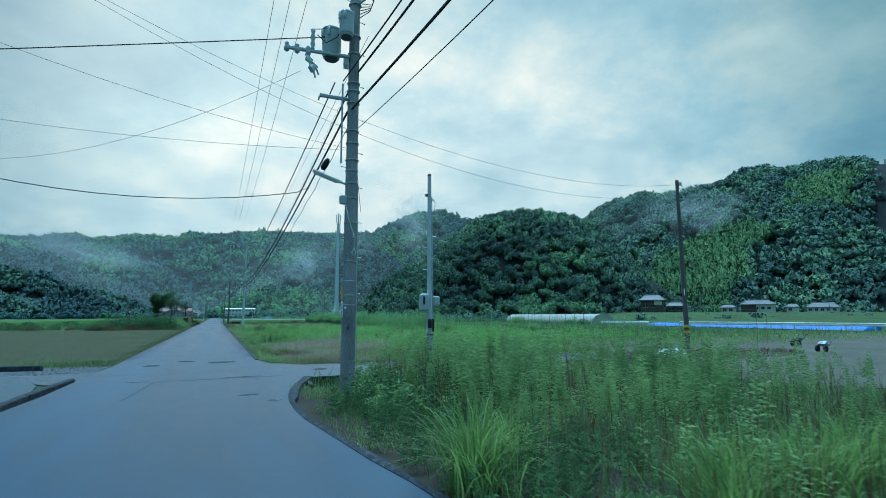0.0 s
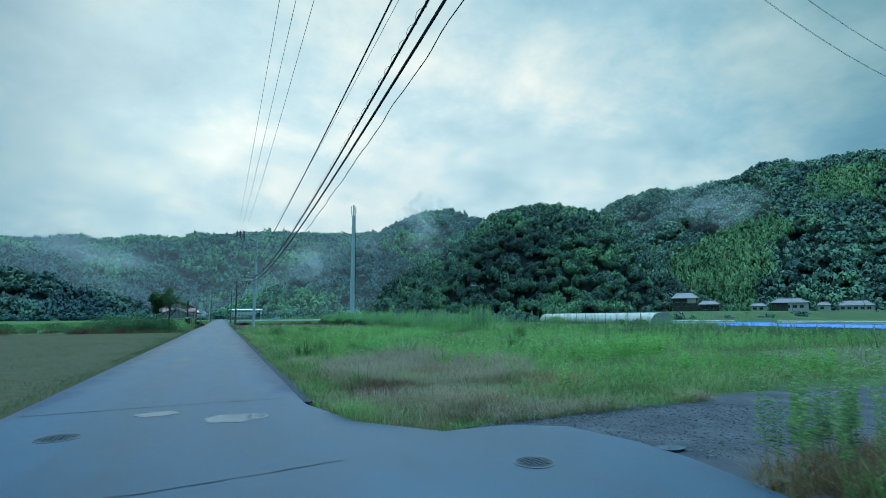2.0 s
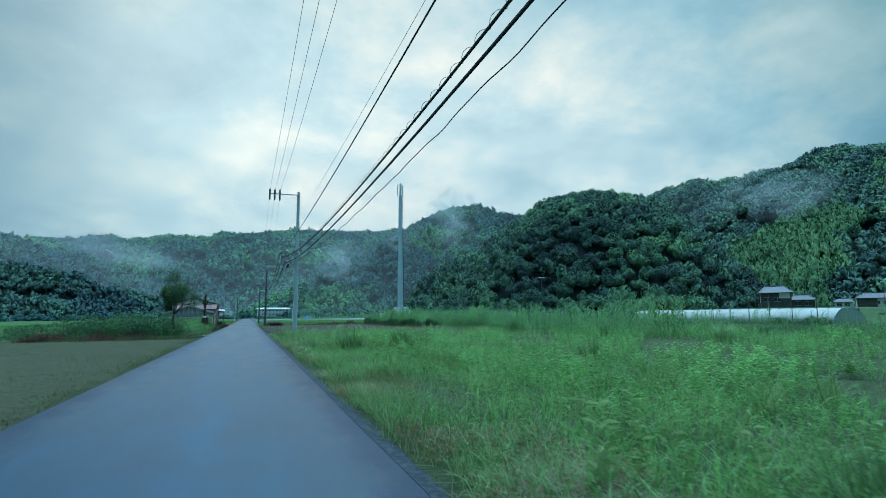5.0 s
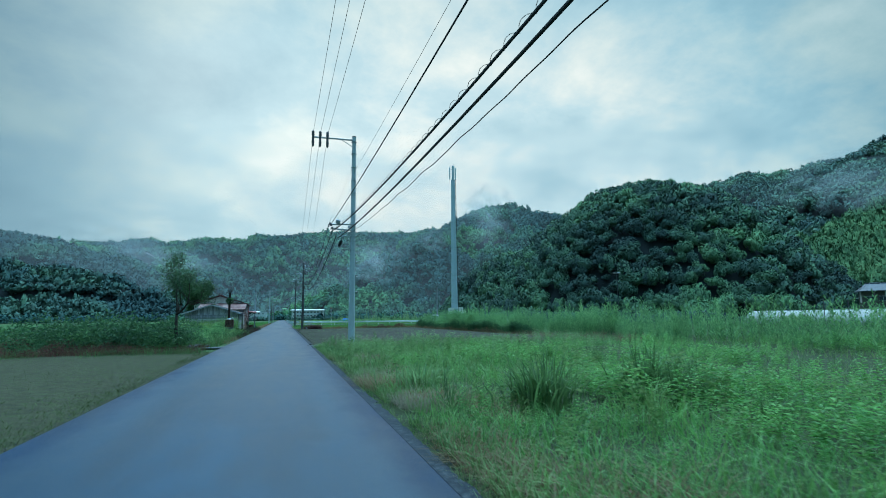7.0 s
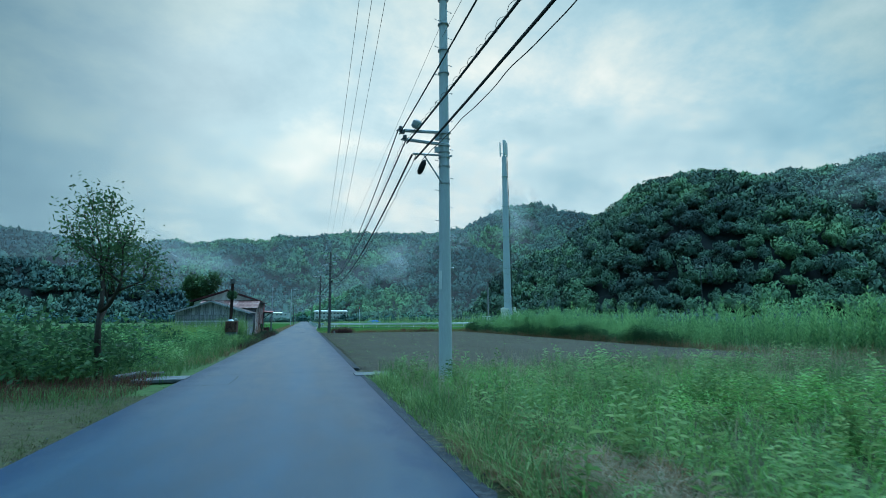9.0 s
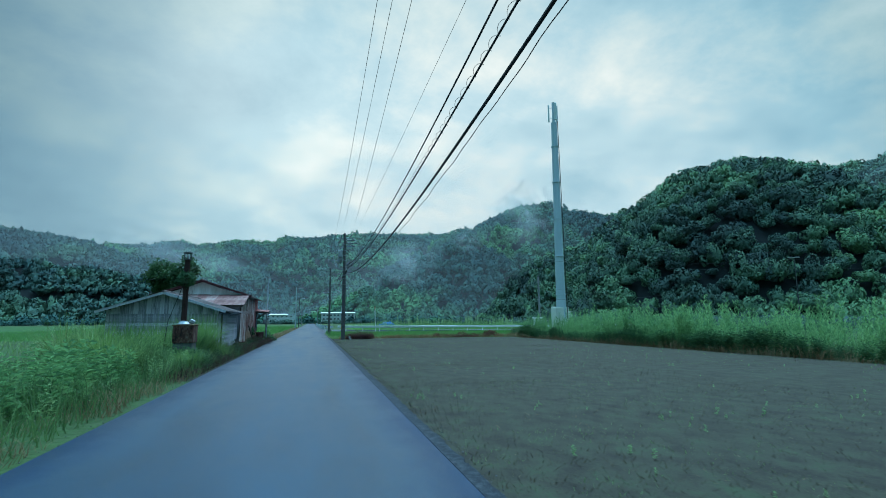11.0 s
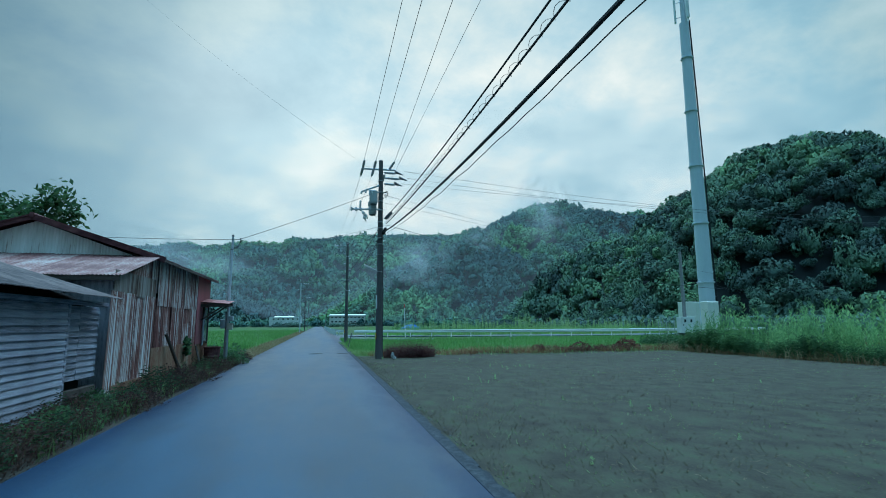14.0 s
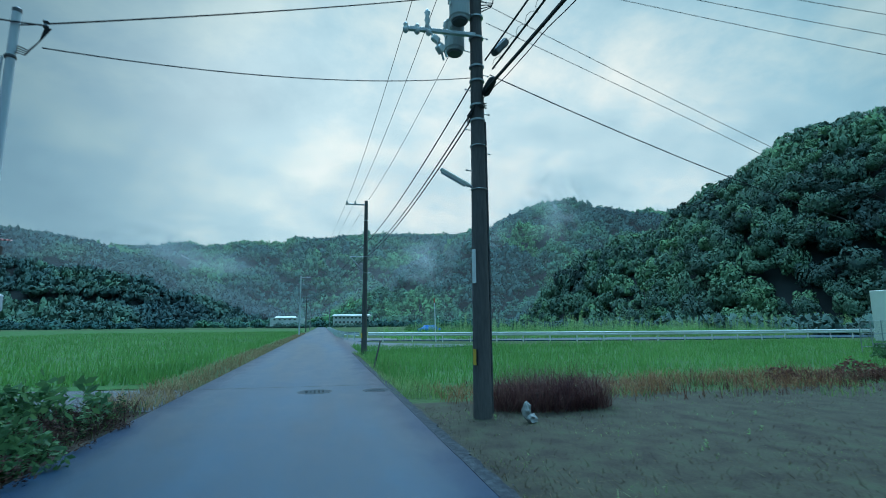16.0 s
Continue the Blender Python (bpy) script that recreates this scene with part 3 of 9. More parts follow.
def hill(name, ridge, bounds, step, gap, size, material, soil, label, seed, power=1.7, keep=None, rugged=0.04, gully=0.0, leaves=60, leaf=0.3, eye=(0, 70), before=(), fine=None, sink=None):
    """A wooded hill: a hidden slope, and crowns of trees that make its canopy."""
    r = np.random.default_rng(seed)
    x0, y0, x1, y1 = bounds
    nx, ny = int((x1 - x0) / step) + 1, int((y1 - y0) / step) + 1
    X, Y = np.meshgrid(np.linspace(x0, x1, nx), np.linspace(y0, y1, ny))

    def top(x, y):
        h = ridge_height(x, y, ridge, 0, power)
        n = np.array([noise.fractal(Vector((a / 55 + seed, b / 55, 0)), 1.0, 2.0, 3) for a, b in zip(np.ravel(x), np.ravel(y))]).reshape(np.shape(x))
        g = np.array([noise.noise(Vector((a / 70 + seed * 3, b / 70, 7))) for a, b in zip(np.ravel(x), np.ravel(y))]).reshape(np.shape(x))
        high = h / max(p[2] for p in ridge)
        # gullies run down the flanks and die out at the crest
        return np.maximum(h * (1 + rugged * n) - gully * np.clip(0.25 - np.abs(g), 0, 1) * 4 * high * np.clip(1.0 - high, 0, 1) * 4, 0)

    Z = top(X, Y)
    v = np.stack([X, Y, np.where(Z > 0.5, Z - size[1] * 1.1, G - 3.0)], -1).reshape(-1, 3)
    i = np.arange(nx * ny).reshape(ny, nx)
    a, b, c, d = i[:-1, :-1].ravel(), i[:-1, 1:].ravel(), i[1:, 1:].ravel(), i[1:, :-1].ravel()
    t = np.concatenate([np.stack([a, b, c], -1), np.stack([a, c, d], -1)])
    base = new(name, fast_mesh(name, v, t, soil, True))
    tagged(base, label, "hill", kind="structure")
    px, py = np.meshgrid(np.arange(x0, x1, gap), np.arange(y0, y1, gap))
    px = (px + r.uniform(-0.5, 0.5, px.shape) * gap).ravel()
    py = (py + r.uniform(-0.5, 0.5, py.shape) * gap).ravel()
    here = ridge_height(px, py, ridge, 0, power)
    ok = here > 2.0
    # woods stand on the slopes that face the valley, and a little past the crest
    far = np.hypot(px - eye[0], py - eye[1])
    ux, uy = (px - eye[0]) / far, (py - eye[1]) / far
    for back in (2.5 * size[1], 6 * size[1]):
        ok &= ridge_height(px - ux * back, py - uy * back, ridge, 0, power) < here + size[1] * 0.5
    # thin woods along the far flanks, dense ones round the valley's end
    flank = (np.degrees(np.arctan2(px, py + 5)) > 66) | (np.degrees(np.arctan2(px, py - 111)) < -34)
    ok &= ~flank | (r.random(len(px)) < 0.12)
    if keep is not None:
        ok &= keep(px, py)
    px, py = px[ok], py[ok]
    pz = top(px, py)
    # none where nearer hills stand before the slope all along the lane
    seen = np.zeros(len(px), bool)
    for ey in (-5, 20, 45, 65, 85, 110):
        free = np.ones(len(px), bool)
        for q in np.linspace(0.08, 0.9, 26):
            lift = 1.6 + (pz + 4 - 1.6) * q
            for other, pw in before:
                free &= ridge_height(px * q, ey + (py - ey) * q, other, 0, pw) < lift
        seen |= free
    px, py, pz = px[seen], py[seen], pz[seen]
    sc = (size[0] + (size[1] - size[0]) * r.random((len(px), 1)) ** 1.4) * r.uniform(0.72, 1.3, (len(px), 3))
    protos = [crown_proto(seed * 10 + k, leaves, leaf) for k in range(6)]
    # trees at the foot lift their crowns clear of the ground
    lift = 0.35 * np.clip(7.0 - pz, 0, 5)
    if sink:
        deep = sink(px, py)
        lift = lift - 1.5 * deep
        sc = sc * np.where(deep, 0.7, 1.0)[:, None]
    at = np.stack([px, py, pz + lift - sc[:, 2] * r.uniform(0.45, 1.05, len(px))], -1)
    close = np.hypot(px - 1, py - 112) < fine[0] if fine else np.zeros(len(px), bool)
    for pick, kinds in ((~close, protos), (close, [crown_proto(seed * 10 + 50 + k, fine[1], fine[2]) for k in range(6)] if fine else [])):
        if pick.any():
            woods = planted("woodland", kinds, at[pick], sc[pick], r, material)
            woods.parent = base
            tagged(woods, "dense dark green broadleaf woodland", kind="stuff")
    return top


def forest(name, stops, scale, island, tree, lean=0.0):
    """Woodland foliage: tones change from slope to slope, tree to tree and spray to spray."""
    m = leafy(name, stops, scale, island, 0.9, 0.03, 0.12)
    nt, nl = m.node_tree.nodes, m.node_tree.links
    ramp = nt["Color Ramp"]
    tone = ramp.inputs[0].links[0].from_socket
    at = nt.new("ShaderNodeAttribute"); at.attribute_name = "tree_tone"
    mr = nt.new("ShaderNodeMapRange")
    mr.inputs["To Min"].default_value, mr.inputs["To Max"].default_value = lean - tree, lean + tree
    nl.new(at.outputs["Fac"], mr.inputs["Value"])
    ad = nt.new("ShaderNodeMath"); ad.operation = "ADD"
    nl.new(tone, ad.inputs[0]); nl.new(mr.outputs[0], ad.inputs[1]); nl.new(ad.outputs[0], ramp.inputs[0])
    return m


# near-black, so the shade under the trees is put into the floor's colour
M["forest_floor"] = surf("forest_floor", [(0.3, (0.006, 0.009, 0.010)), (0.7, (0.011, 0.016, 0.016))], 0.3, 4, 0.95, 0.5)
# a slight blue for the air between is mixed into this leaf colour
M["forest_near"] = forest("forest_near", [(0.22, (0.058, 0.094, 0.090)), (0.42, (0.084, 0.140, 0.116)), (0.60, (0.122, 0.205, 0.138)), (0.8, (0.17, 0.29, 0.155))], 0.03, 0.05, 0.13)
M["forest_hill"] = forest("forest_hill", [(0.22, (0.040, 0.062, 0.058)), (0.42, (0.064, 0.106, 0.084)), (0.60, (0.100, 0.174, 0.106)), (0.8, (0.155, 0.28, 0.13))], 0.03, 0.06, 0.16)
# far leaves are coloured bluer to carry the haze of distance
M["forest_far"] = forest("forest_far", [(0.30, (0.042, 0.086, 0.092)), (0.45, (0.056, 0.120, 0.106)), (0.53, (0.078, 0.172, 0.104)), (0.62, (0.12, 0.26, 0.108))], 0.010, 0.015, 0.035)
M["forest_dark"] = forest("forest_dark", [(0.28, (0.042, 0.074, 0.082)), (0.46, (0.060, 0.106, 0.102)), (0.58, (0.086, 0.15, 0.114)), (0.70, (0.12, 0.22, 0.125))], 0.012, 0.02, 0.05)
M["bamboo"] = forest("bamboo", [(0.2, (0.06, 0.115, 0.06)), (0.5, (0.092, 0.17, 0.078)), (0.8, (0.15, 0.25, 0.105))], 0.03, 0.12, 0.16)

NEAR_HILL = [(116, 330, 13, 17), (110, 286, 30, 36), (142, 208, 55, 71), (191, 232, 60, 57), (240, 262, 41, 60)]
FAR_RIDGE = [(-1100, 1000, 132, 420), (-700, 1090, 154, 420), (-360, 1120, 147, 420), (-140, 1100, 154, 400), (90, 1090, 176, 400), (280, 1090, 186, 400), (600, 1100, 176, 400)]
PEAK = [(95, 640, 15, 120), (170, 690, 91, 190), (238, 702, 132, 230), (315, 749, 174, 250), (389, 745, 160, 290), (506, 779, 175, 236), (640, 700, 149, 280)]
LEFT_HILL = [(-118, 690, 18, 120), (-160, 700, 50, 150), (-212, 705, 79, 170), (-280, 705, 101, 190), (-330, 705, 107, 200), (-460, 680, 107, 200), (-700, 600, 105, 220)]
RIGHT_RIDGE = [(560, 590, 160, 190), (507, 470, 160, 229), (503, 401, 144, 200), (510, 316, 149, 260), (520, 237, 143, 200), (551, 122, 132, 190), (520, -120, 117, 220)]


def grove(x, y):
    """Where bamboo takes over from the broadleaf trees on the high ridge."""
    ragged = 0.3 * np.sin(x / 17.0) * np.cos(y / 11.0) + 0.25 * np.sin(x / 7.1 + y / 9.3) + 0.3 * np.sin(x * 12.9898 + y * 78.233)
    return (((x - 300) / 62) ** 2 + ((y - 238) / 30) ** 2 + ragged < 0.9) | (((x - 430) / 42) ** 2 + ((y - 222) / 30) ** 2 + ragged < 0.5)


def hollow(x, y):
    """Recesses low on the near hill, where one looks in under the trees."""
    low = ridge_height(x, y, NEAR_HILL, 0, 1.9)
    g = np.array([noise.noise(Vector((a / 9, b / 9, 3.3))) for a, b in zip(x, y)])
    return (low < 26) & (g > 0.24 + 0.012 * low)


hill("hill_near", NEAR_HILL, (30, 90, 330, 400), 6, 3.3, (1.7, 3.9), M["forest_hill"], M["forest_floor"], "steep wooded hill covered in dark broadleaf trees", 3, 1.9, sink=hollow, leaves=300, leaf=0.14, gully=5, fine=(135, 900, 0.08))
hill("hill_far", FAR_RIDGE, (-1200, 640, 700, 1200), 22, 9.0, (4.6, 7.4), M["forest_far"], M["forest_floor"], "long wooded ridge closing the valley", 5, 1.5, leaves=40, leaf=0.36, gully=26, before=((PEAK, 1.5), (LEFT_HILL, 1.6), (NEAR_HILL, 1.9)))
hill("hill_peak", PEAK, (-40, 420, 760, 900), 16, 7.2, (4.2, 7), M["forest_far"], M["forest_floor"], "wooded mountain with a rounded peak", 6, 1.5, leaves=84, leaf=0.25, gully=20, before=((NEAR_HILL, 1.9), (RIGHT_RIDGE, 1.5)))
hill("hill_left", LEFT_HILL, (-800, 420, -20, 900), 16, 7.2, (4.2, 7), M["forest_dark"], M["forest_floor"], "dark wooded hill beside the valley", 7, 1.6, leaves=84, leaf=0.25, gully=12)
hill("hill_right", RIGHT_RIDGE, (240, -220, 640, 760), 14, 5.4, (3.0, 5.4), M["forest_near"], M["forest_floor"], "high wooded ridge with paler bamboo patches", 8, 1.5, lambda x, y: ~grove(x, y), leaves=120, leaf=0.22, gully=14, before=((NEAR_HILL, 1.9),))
r_b = np.random.default_rng(81)
bx, by = r_b.uniform(230, 500, 9000), r_b.uniform(110, 310, 9000)
ok = grove(bx, by)
bx, by = bx[ok][:1100], by[ok][:1100]
bz = ridge_height(bx, by, RIGHT_RIDGE, 0, 1.5)
bs_ = r_b.uniform(3.0, 4.6, (len(bx), 1)) * np.array([[0.75, 0.75, 1.3]])
tagged(planted("bamboo_grove", [crown_proto(300 + k, 90, 0.22, 7) for k in range(4)], np.stack([bx, by, bz - 2.5], -1), bs_, r_b, M["bamboo"]), "pale green feathery bamboo grove on the slope", "bamboo", kind="stuff")


# ---------------------------------------------------------------- poles and their fittings
def bands(p, zs, r, mat, wide=0.03):
    for z in zs:
        part("band", turned((0, 0, z), [(r + 0.004, 0), (r + 0.012, 0.004), (r + 0.012, wide - 0.004), (r + 0.004, wide)], 18), mat, p)


def step_bolts(p, z0, z1, gap, r, mat=None, turn=0.0):
    k, z = 0, z0
    while z < z1:
        a = turn + (0 if k % 2 else math.pi)
        c, s = math.cos(a), math.sin(a)
        part("step_bolt", join(rod((c * r * 0.8, s * r * 0.8, z), (c * (r + 0.13), s * (r + 0.13), z), 0.009, n=6), rod((c * (r + 0.125), s * (r + 0.125), z), (c * (r + 0.15), s * (r + 0.15), z), 0.018, n=6)), mat or M["galv"], p)
        z += gap
        k += 1


def insulator(p, x, y, z, parent_mat=None, up=1):
    prof = [(0.02, 0), (0.035, 0.03), (0.065, 0.05), (0.035, 0.075), (0.06, 0.1), (0.03, 0.125), (0.045, 0.15), (0.02, 0.18)]
    part("insulator", turned((x, y, z), [(r, h * up) for r, h in prof], 10), M["porcelain"], p, "white porcelain insulator", True)


def strain(p, a, b):
    """A string of disc insulators between two points."""
    a, b = Vector(a), Vector(b)
    ln = (b - a).length
    prof = [(0.02, 0.0), (0.03, 0.1), (0.07, 0.14), (0.035, 0.22), (0.07, 0.3), (0.035, 0.38), (0.075, 0.5), (0.04, 0.6), (0.07, 0.72), (0.05, 0.9), (0.02, 1.0)]
    body = turned((0, 0, 0), [(r, h * ln) for r, h in prof], 9)
    m = Matrix.Translation(a) @ (b - a).to_track_quat("Z", "Y").to_matrix().to_4x4()
    part("strain_insulator", moved(body, m), M["box_grey"], p, "grey strain insulator string", True)


def transformer(p, x, y, z, r=0.21, h=0.68):
    t = part("transformer", turned((x, y, z), [(r * 0.86, -0.02), (r * 0.9, 0.03), (r, 0.05), (r, h - 0.08), (r * 1.04, h - 0.07), (r * 1.04, h - 0.03), (r * 0.93, h), (r * 0.3, h + 0.03)], 22), M["trafo"], p, "pale grey drum transformer", False)
    part("foot_ring", turned((x, y, z - 0.06), [(r * 0.6, 0), (r * 0.72, 0.0), (r * 0.78, 0.07), (r * 0.6, 0.07)], 18), M["dark_steel"], t)
    for a in (2.4, 3.4, 4.2):
        part("bushing", turned((x + math.cos(a) * r * 1.05, y + math.sin(a) * r * 1.05, z + h * 0.74), [(0.02, -0.08), (0.045, -0.05), (0.03, -0.01), (0.05, 0.03), (0.03, 0.06), (0.04, 0.09), (0.015, 0.13)], 8), M["porcelain"], t, "white bushing", True)
    part("name_plate", box(x - r * 1.0, y - r * 0.3, z + h * 0.45, 0.012, 0.1, 0.08), M["white_paint"], t)
    return t


def arm(p, a, b, w=0.075, mat=None):
    """A square cross-arm from a to b, with a bracket plate at its root."""
    a, b = Vector(a), Vector(b)
    m = Matrix.Translation((a + b) / 2) @ (b - a).to_track_quat("X", "Z").to_matrix().to_4x4()
    return part("cross_arm", moved(box(0, 0, 0, (b - a).length, w, w, 0.008), m), mat or M["galv"], p, "galvanised steel cross-arm")


def cutouts(p, x, y, z):
    """Fuse cutouts hanging from an arm's end."""
    for k, (dx, dy, dz) in enumerate(((0, 0, 0), (0.12, 0.05, -0.12), (0.05, -0.1, -0.26))):
        m = pose(x + dx, y + dy, z + dz, 0, 35, 20 * k)
        part("fuse_cutout", moved(join(box(0, 0, 0, 0.16, 0.1, 0.13, 0.02), rod((0.05, 0, 0.02), (0.2, 0, -0.06), 0.022, n=7), rod((-0.06, 0, 0), (-0.14, 0, 0.05), 0.02, n=7)), m), M["porcelain"], p, "white ceramic fuse cutout")


def lamp_head(p, root, tip):
    """A slim fluorescent street lamp on its bracket."""
    root, tip = Vector(root), Vector(tip)
    d = tip - root
    q = d.to_track_quat("X", "Z").to_matrix().to_4x4()
    ln = d.length
    l = part("street_light", moved(join(box(ln * 0.55, 0, 0, ln * 0.9, 0.11, 0.05, 0.012)), Matrix.Translation(root) @ q), M["cabinet_white"], p, "slim white street light head")
    part("diffuser", moved(box(ln * 0.58, 0, -0.04, ln * 0.74, 0.09, 0.04, 0.012), Matrix.Translation(root) @ q), M["porcelain"], l)
    part("bracket", moved(rod((-0.02, 0, 0), (ln * 0.14, 0, 0), 0.025, n=8), Matrix.Translation(root) @ q), M["galv"], l)


def shaft(p, h, r0, r1, mat, lean=(0, 0)):
    part("shaft", rod((0, 0, -0.4), (lean[0], lean[1], h), r0, r1, 28), mat, p, smooth=False)
    part("cap", turned((lean[0], lean[1], h), [(r1 * 1.05, -0.03), (r1 * 1.05, 0.015), (r1 * 0.5, 0.04)], 18), M["dark_steel"], p)


# grey concrete pole by the crossing
p1 = thing("utility_pole", (3.55, 6.41, 0), "grey concrete utility pole with two transformers and lamp", "utility pole", "poles along the lane")
shaft(p1, 10.9, 0.168, 0.11, M["concrete_pole"])
bands(p1, [0.72, 1.96, 2.18, 2.5, 2.95, 3.85, 5.35], 0.152, M["white_paint"], 0.012)
bands(p1, [4.42, 4.78, 5.08, 5.75, 6.05, 6.75, 7.05, 7.25, 8.0, 8.45, 9.3], 0.142, M["galv"], 0.035)
step_bolts(p1, 1.8, 9.6, 0.42, 0.145, turn=0.35)
part("sign_plate", moved(box(0, 0, 0, 0.012, 0.09, 0.29, 0.003), pose(-0.162, -0.03, 2.22, 0, 0, 11)), M["sign_orange"], p1, "faded orange pole sign plate")
part("sign_plate", moved(box(0, 0, 0, 0.012, 0.09, 0.36, 0.003), pose(-0.165, -0.031, 1.86, 0, 0, 11)), M["white_paint"], p1, "white pole number plate with grey bars")
for k in range(4):
    part("writing_bar", moved(box(0, 0, 0, 0.004, 0.04, 0.02), pose(-0.172, -0.033, 1.74 + 0.075 * k, 0, 0, 11)), M["dark_steel"], p1)
part("ground_lug", moved(join(box(0, 0, 0, 0.05, 0.03, 0.09, 0.012), rod((0, -0.015, 0.02), (0, -0.03, 0.02), 0.012, n=8), rod((0, -0.015, -0.02), (0, -0.03, -0.02), 0.012, n=8)), pose(-0.05, -0.155, 1.45, 0, 0, 0)), M["dark_steel"], p1, "black oval ground terminal")
part("disc_tag", rod((-0.11, -0.115, 1.9), (-0.118, -0.123, 1.9), 0.025, n=12), M["white_paint"], p1)
part("conduit", tube([(0.15, -0.07, 0.0), (0.15, -0.07, 1.5), (0.146, -0.065, 3.0), (0.135, -0.06, 4.8)], 0.016, 8), M["box_grey"], p1, "grey cable conduit")
part("conduit", tube([(-0.27, -0.05, 5.25), (-0.27, -0.05, 7.2)], 0.022, 8), M["box_grey"], p1, "grey cable conduit")
part("terminal_box", join(box(-0.2, -0.05, 4.38, 0.15, 0.12, 0.2, 0.015), box(-0.28, -0.05, 4.43, 0.012, 0.09, 0.03), box(-0.28, -0.05, 4.36, 0.012, 0.09, 0.03)), M["box_grey"], p1, "small grey terminal box")
part("pull_strap", tube([(-0.15, -0.1, 4.28), (-0.09, -0.15, 3.95), (-0.02, -0.165, 3.72), (0.03, -0.165, 3.6), (0.02, -0.165, 3.5), (0.07, -0.16, 3.5), (0.04, -0.165, 3.6)], 0.012, 6), M["white_paint"], p1, "pale rope with hook")
part("pull_strap", tube([(0.05, -0.162, 3.46), (0.05, -0.162, 3.25), (0.0, -0.165, 3.15), (0.05, -0.162, 3.08), (0.1, -0.15, 3.15), (0.05, -0.162, 3.25)], 0.012, 6), M["white_paint"], p1, "pale rope with triangular handle")
lamp_head(p1, (-0.16, 0, 4.78), (-0.9, 0.0, 5.02))
arm(p1, (0.1, 0, 6.86), (-0.8, -0.02, 6.84))
part("end_hook", rod((-0.8, 0, 6.82), (-0.82, 0, 6.72), 0.02, n=7), M["galv"], p1)
arm(p1, (-0.12, -0.05, 7.92), (-1.62, -0.05, 7.84))
part("arm_brace", box(-0.2, -0.03, 7.75, 0.12, 0.05, 0.28), M["galv"], p1)
for x in (-1.58, -1.35, -1.1):
    part("pin_insulator", turned((x, -0.05, 7.84), [(0.03, -0.1), (0.06, -0.07), (0.06, 0.0), (0.035, 0.05), (0.055, 0.09), (0.03, 0.13)], 10), M["box_grey"], p1, "grey pin insulator", True)
part("insulator_post", turned((-1.0, -0.05, 7.88), [(0.03, 0), (0.05, 0.05), (0.035, 0.1), (0.06, 0.17), (0.035, 0.25), (0.06, 0.33), (0.035, 0.42), (0.055, 0.5), (0.02, 0.56)], 10), M["box_grey"], p1, "", True)
cutouts(p1, -1.08, -0.1, 7.62)
transformer(p1, -0.52, 0.16, 7.92, 0.225, 0.72)
transformer(p1, -0.26, -0.27, 8.3, 0.17, 0.6)
part("cable_loop", tube([(-0.9, -0.05, 8.3), (-0.7, -0.1, 8.12), (-0.45, -0.15, 8.3), (-0.3, -0.3, 8.62)], 0.012, 5), M["rubber"], p1)
part("cable_loop", tube([(-1.05, -0.06, 8.4), (-0.8, 0.0, 8.5), (-0.55, -0.05, 8.62)], 0.01, 5), M["rubber"], p1)
part("junction_loops", join(*[tube([(0.1, 0, 9.0 + 0.1 * k), (0.35 + 0.03 * k, -0.1 + 0.05 * k, 9.2 + 0.08 * k), (0.45, -0.1, 9.5 + 0.05 * k), (0.2, 0, 9.7 + 0.03 * k), (0.1, 0, 9.4)], 0.011, 5) for k in range(5)]), M["rubber"], p1, "tangled black jumper cables")
arm(p1, (0.1, -0.02, 9.4), (0.55, -0.25, 9.75), 0.05)
arm(p1, (0.1, 0, 10.75), (-1.75, 0, 10.7))
for x in (-1.68, -1.25, -0.8):
    insulator(p1, x, 0, 10.74)

# pale pole on the verge
p2 = thing("utility_pole", (4.36, 71.3, 0), "pale concrete utility pole with side arms", "utility pole", "poles along the lane")
shaft(p2, 11.85, 0.185, 0.105, M["pale_pole"])
bands(p2, [5.25, 5.75, 6.0, 6.15, 6.35, 6.55, 6.72, 8.5, 9.2, 10.0, 10.8, 11.5], 0.15, M["galv"], 0.04)
step_bolts(p2, 1.7, 11.4, 0.42, 0.155, turn=0.4)
part("sign_plate", moved(box(0, 0, 0, 0.012, 0.1, 0.5, 0.003), pose(-0.15, -0.09, 2.6, 0, 0, 30)), M["white_paint"], p2, "white pole number plate")
arm(p2, (0.1, -0.05, 11.62), (-2.35, -0.05, 11.6))
part("arm_brace", rod((-0.05, -0.05, 11.2), (-0.7, -0.05, 11.58), 0.02, n=7), M["galv"], p2)
for x in (-2.29, -1.9, -1.5):
    part("insulator", turned((x, -0.05, 11.5), [(0.03, -0.46), (0.075, -0.38), (0.06, -0.3), (0.085, -0.2), (0.06, -0.1), (0.07, 0.05), (0.06, 0.16), (0.095, 0.24), (0.06, 0.32), (0.09, 0.4), (0.03, 0.48)], 10), M["dark_steel"], p2, "dark brown porcelain insulator", True)
arm(p2, (0.15, -0.12, 6.72), (-1.3, -0.12, 6.66))
arm(p2, (0.1, -0.12, 6.36), (-1.2, -0.12, 6.42))
for z in (6.55, 6.2):
    part("bracket", box(-0.24, -0.12, z, 0.12, 0.06, 0.16), M["galv"], p2)
for x, z in ((-1.27, 6.7), (-1.15, 6.46), (-1.2, 6.62)):
    part("clamp", join(box(x, -0.15, z, 0.09, 0.12, 0.12, 0.015), rod((x - 0.1, -0.15, z - 0.08), (x + 0.05, -0.15, z + 0.06), 0.022, n=7)), M["dark_steel"], p2)
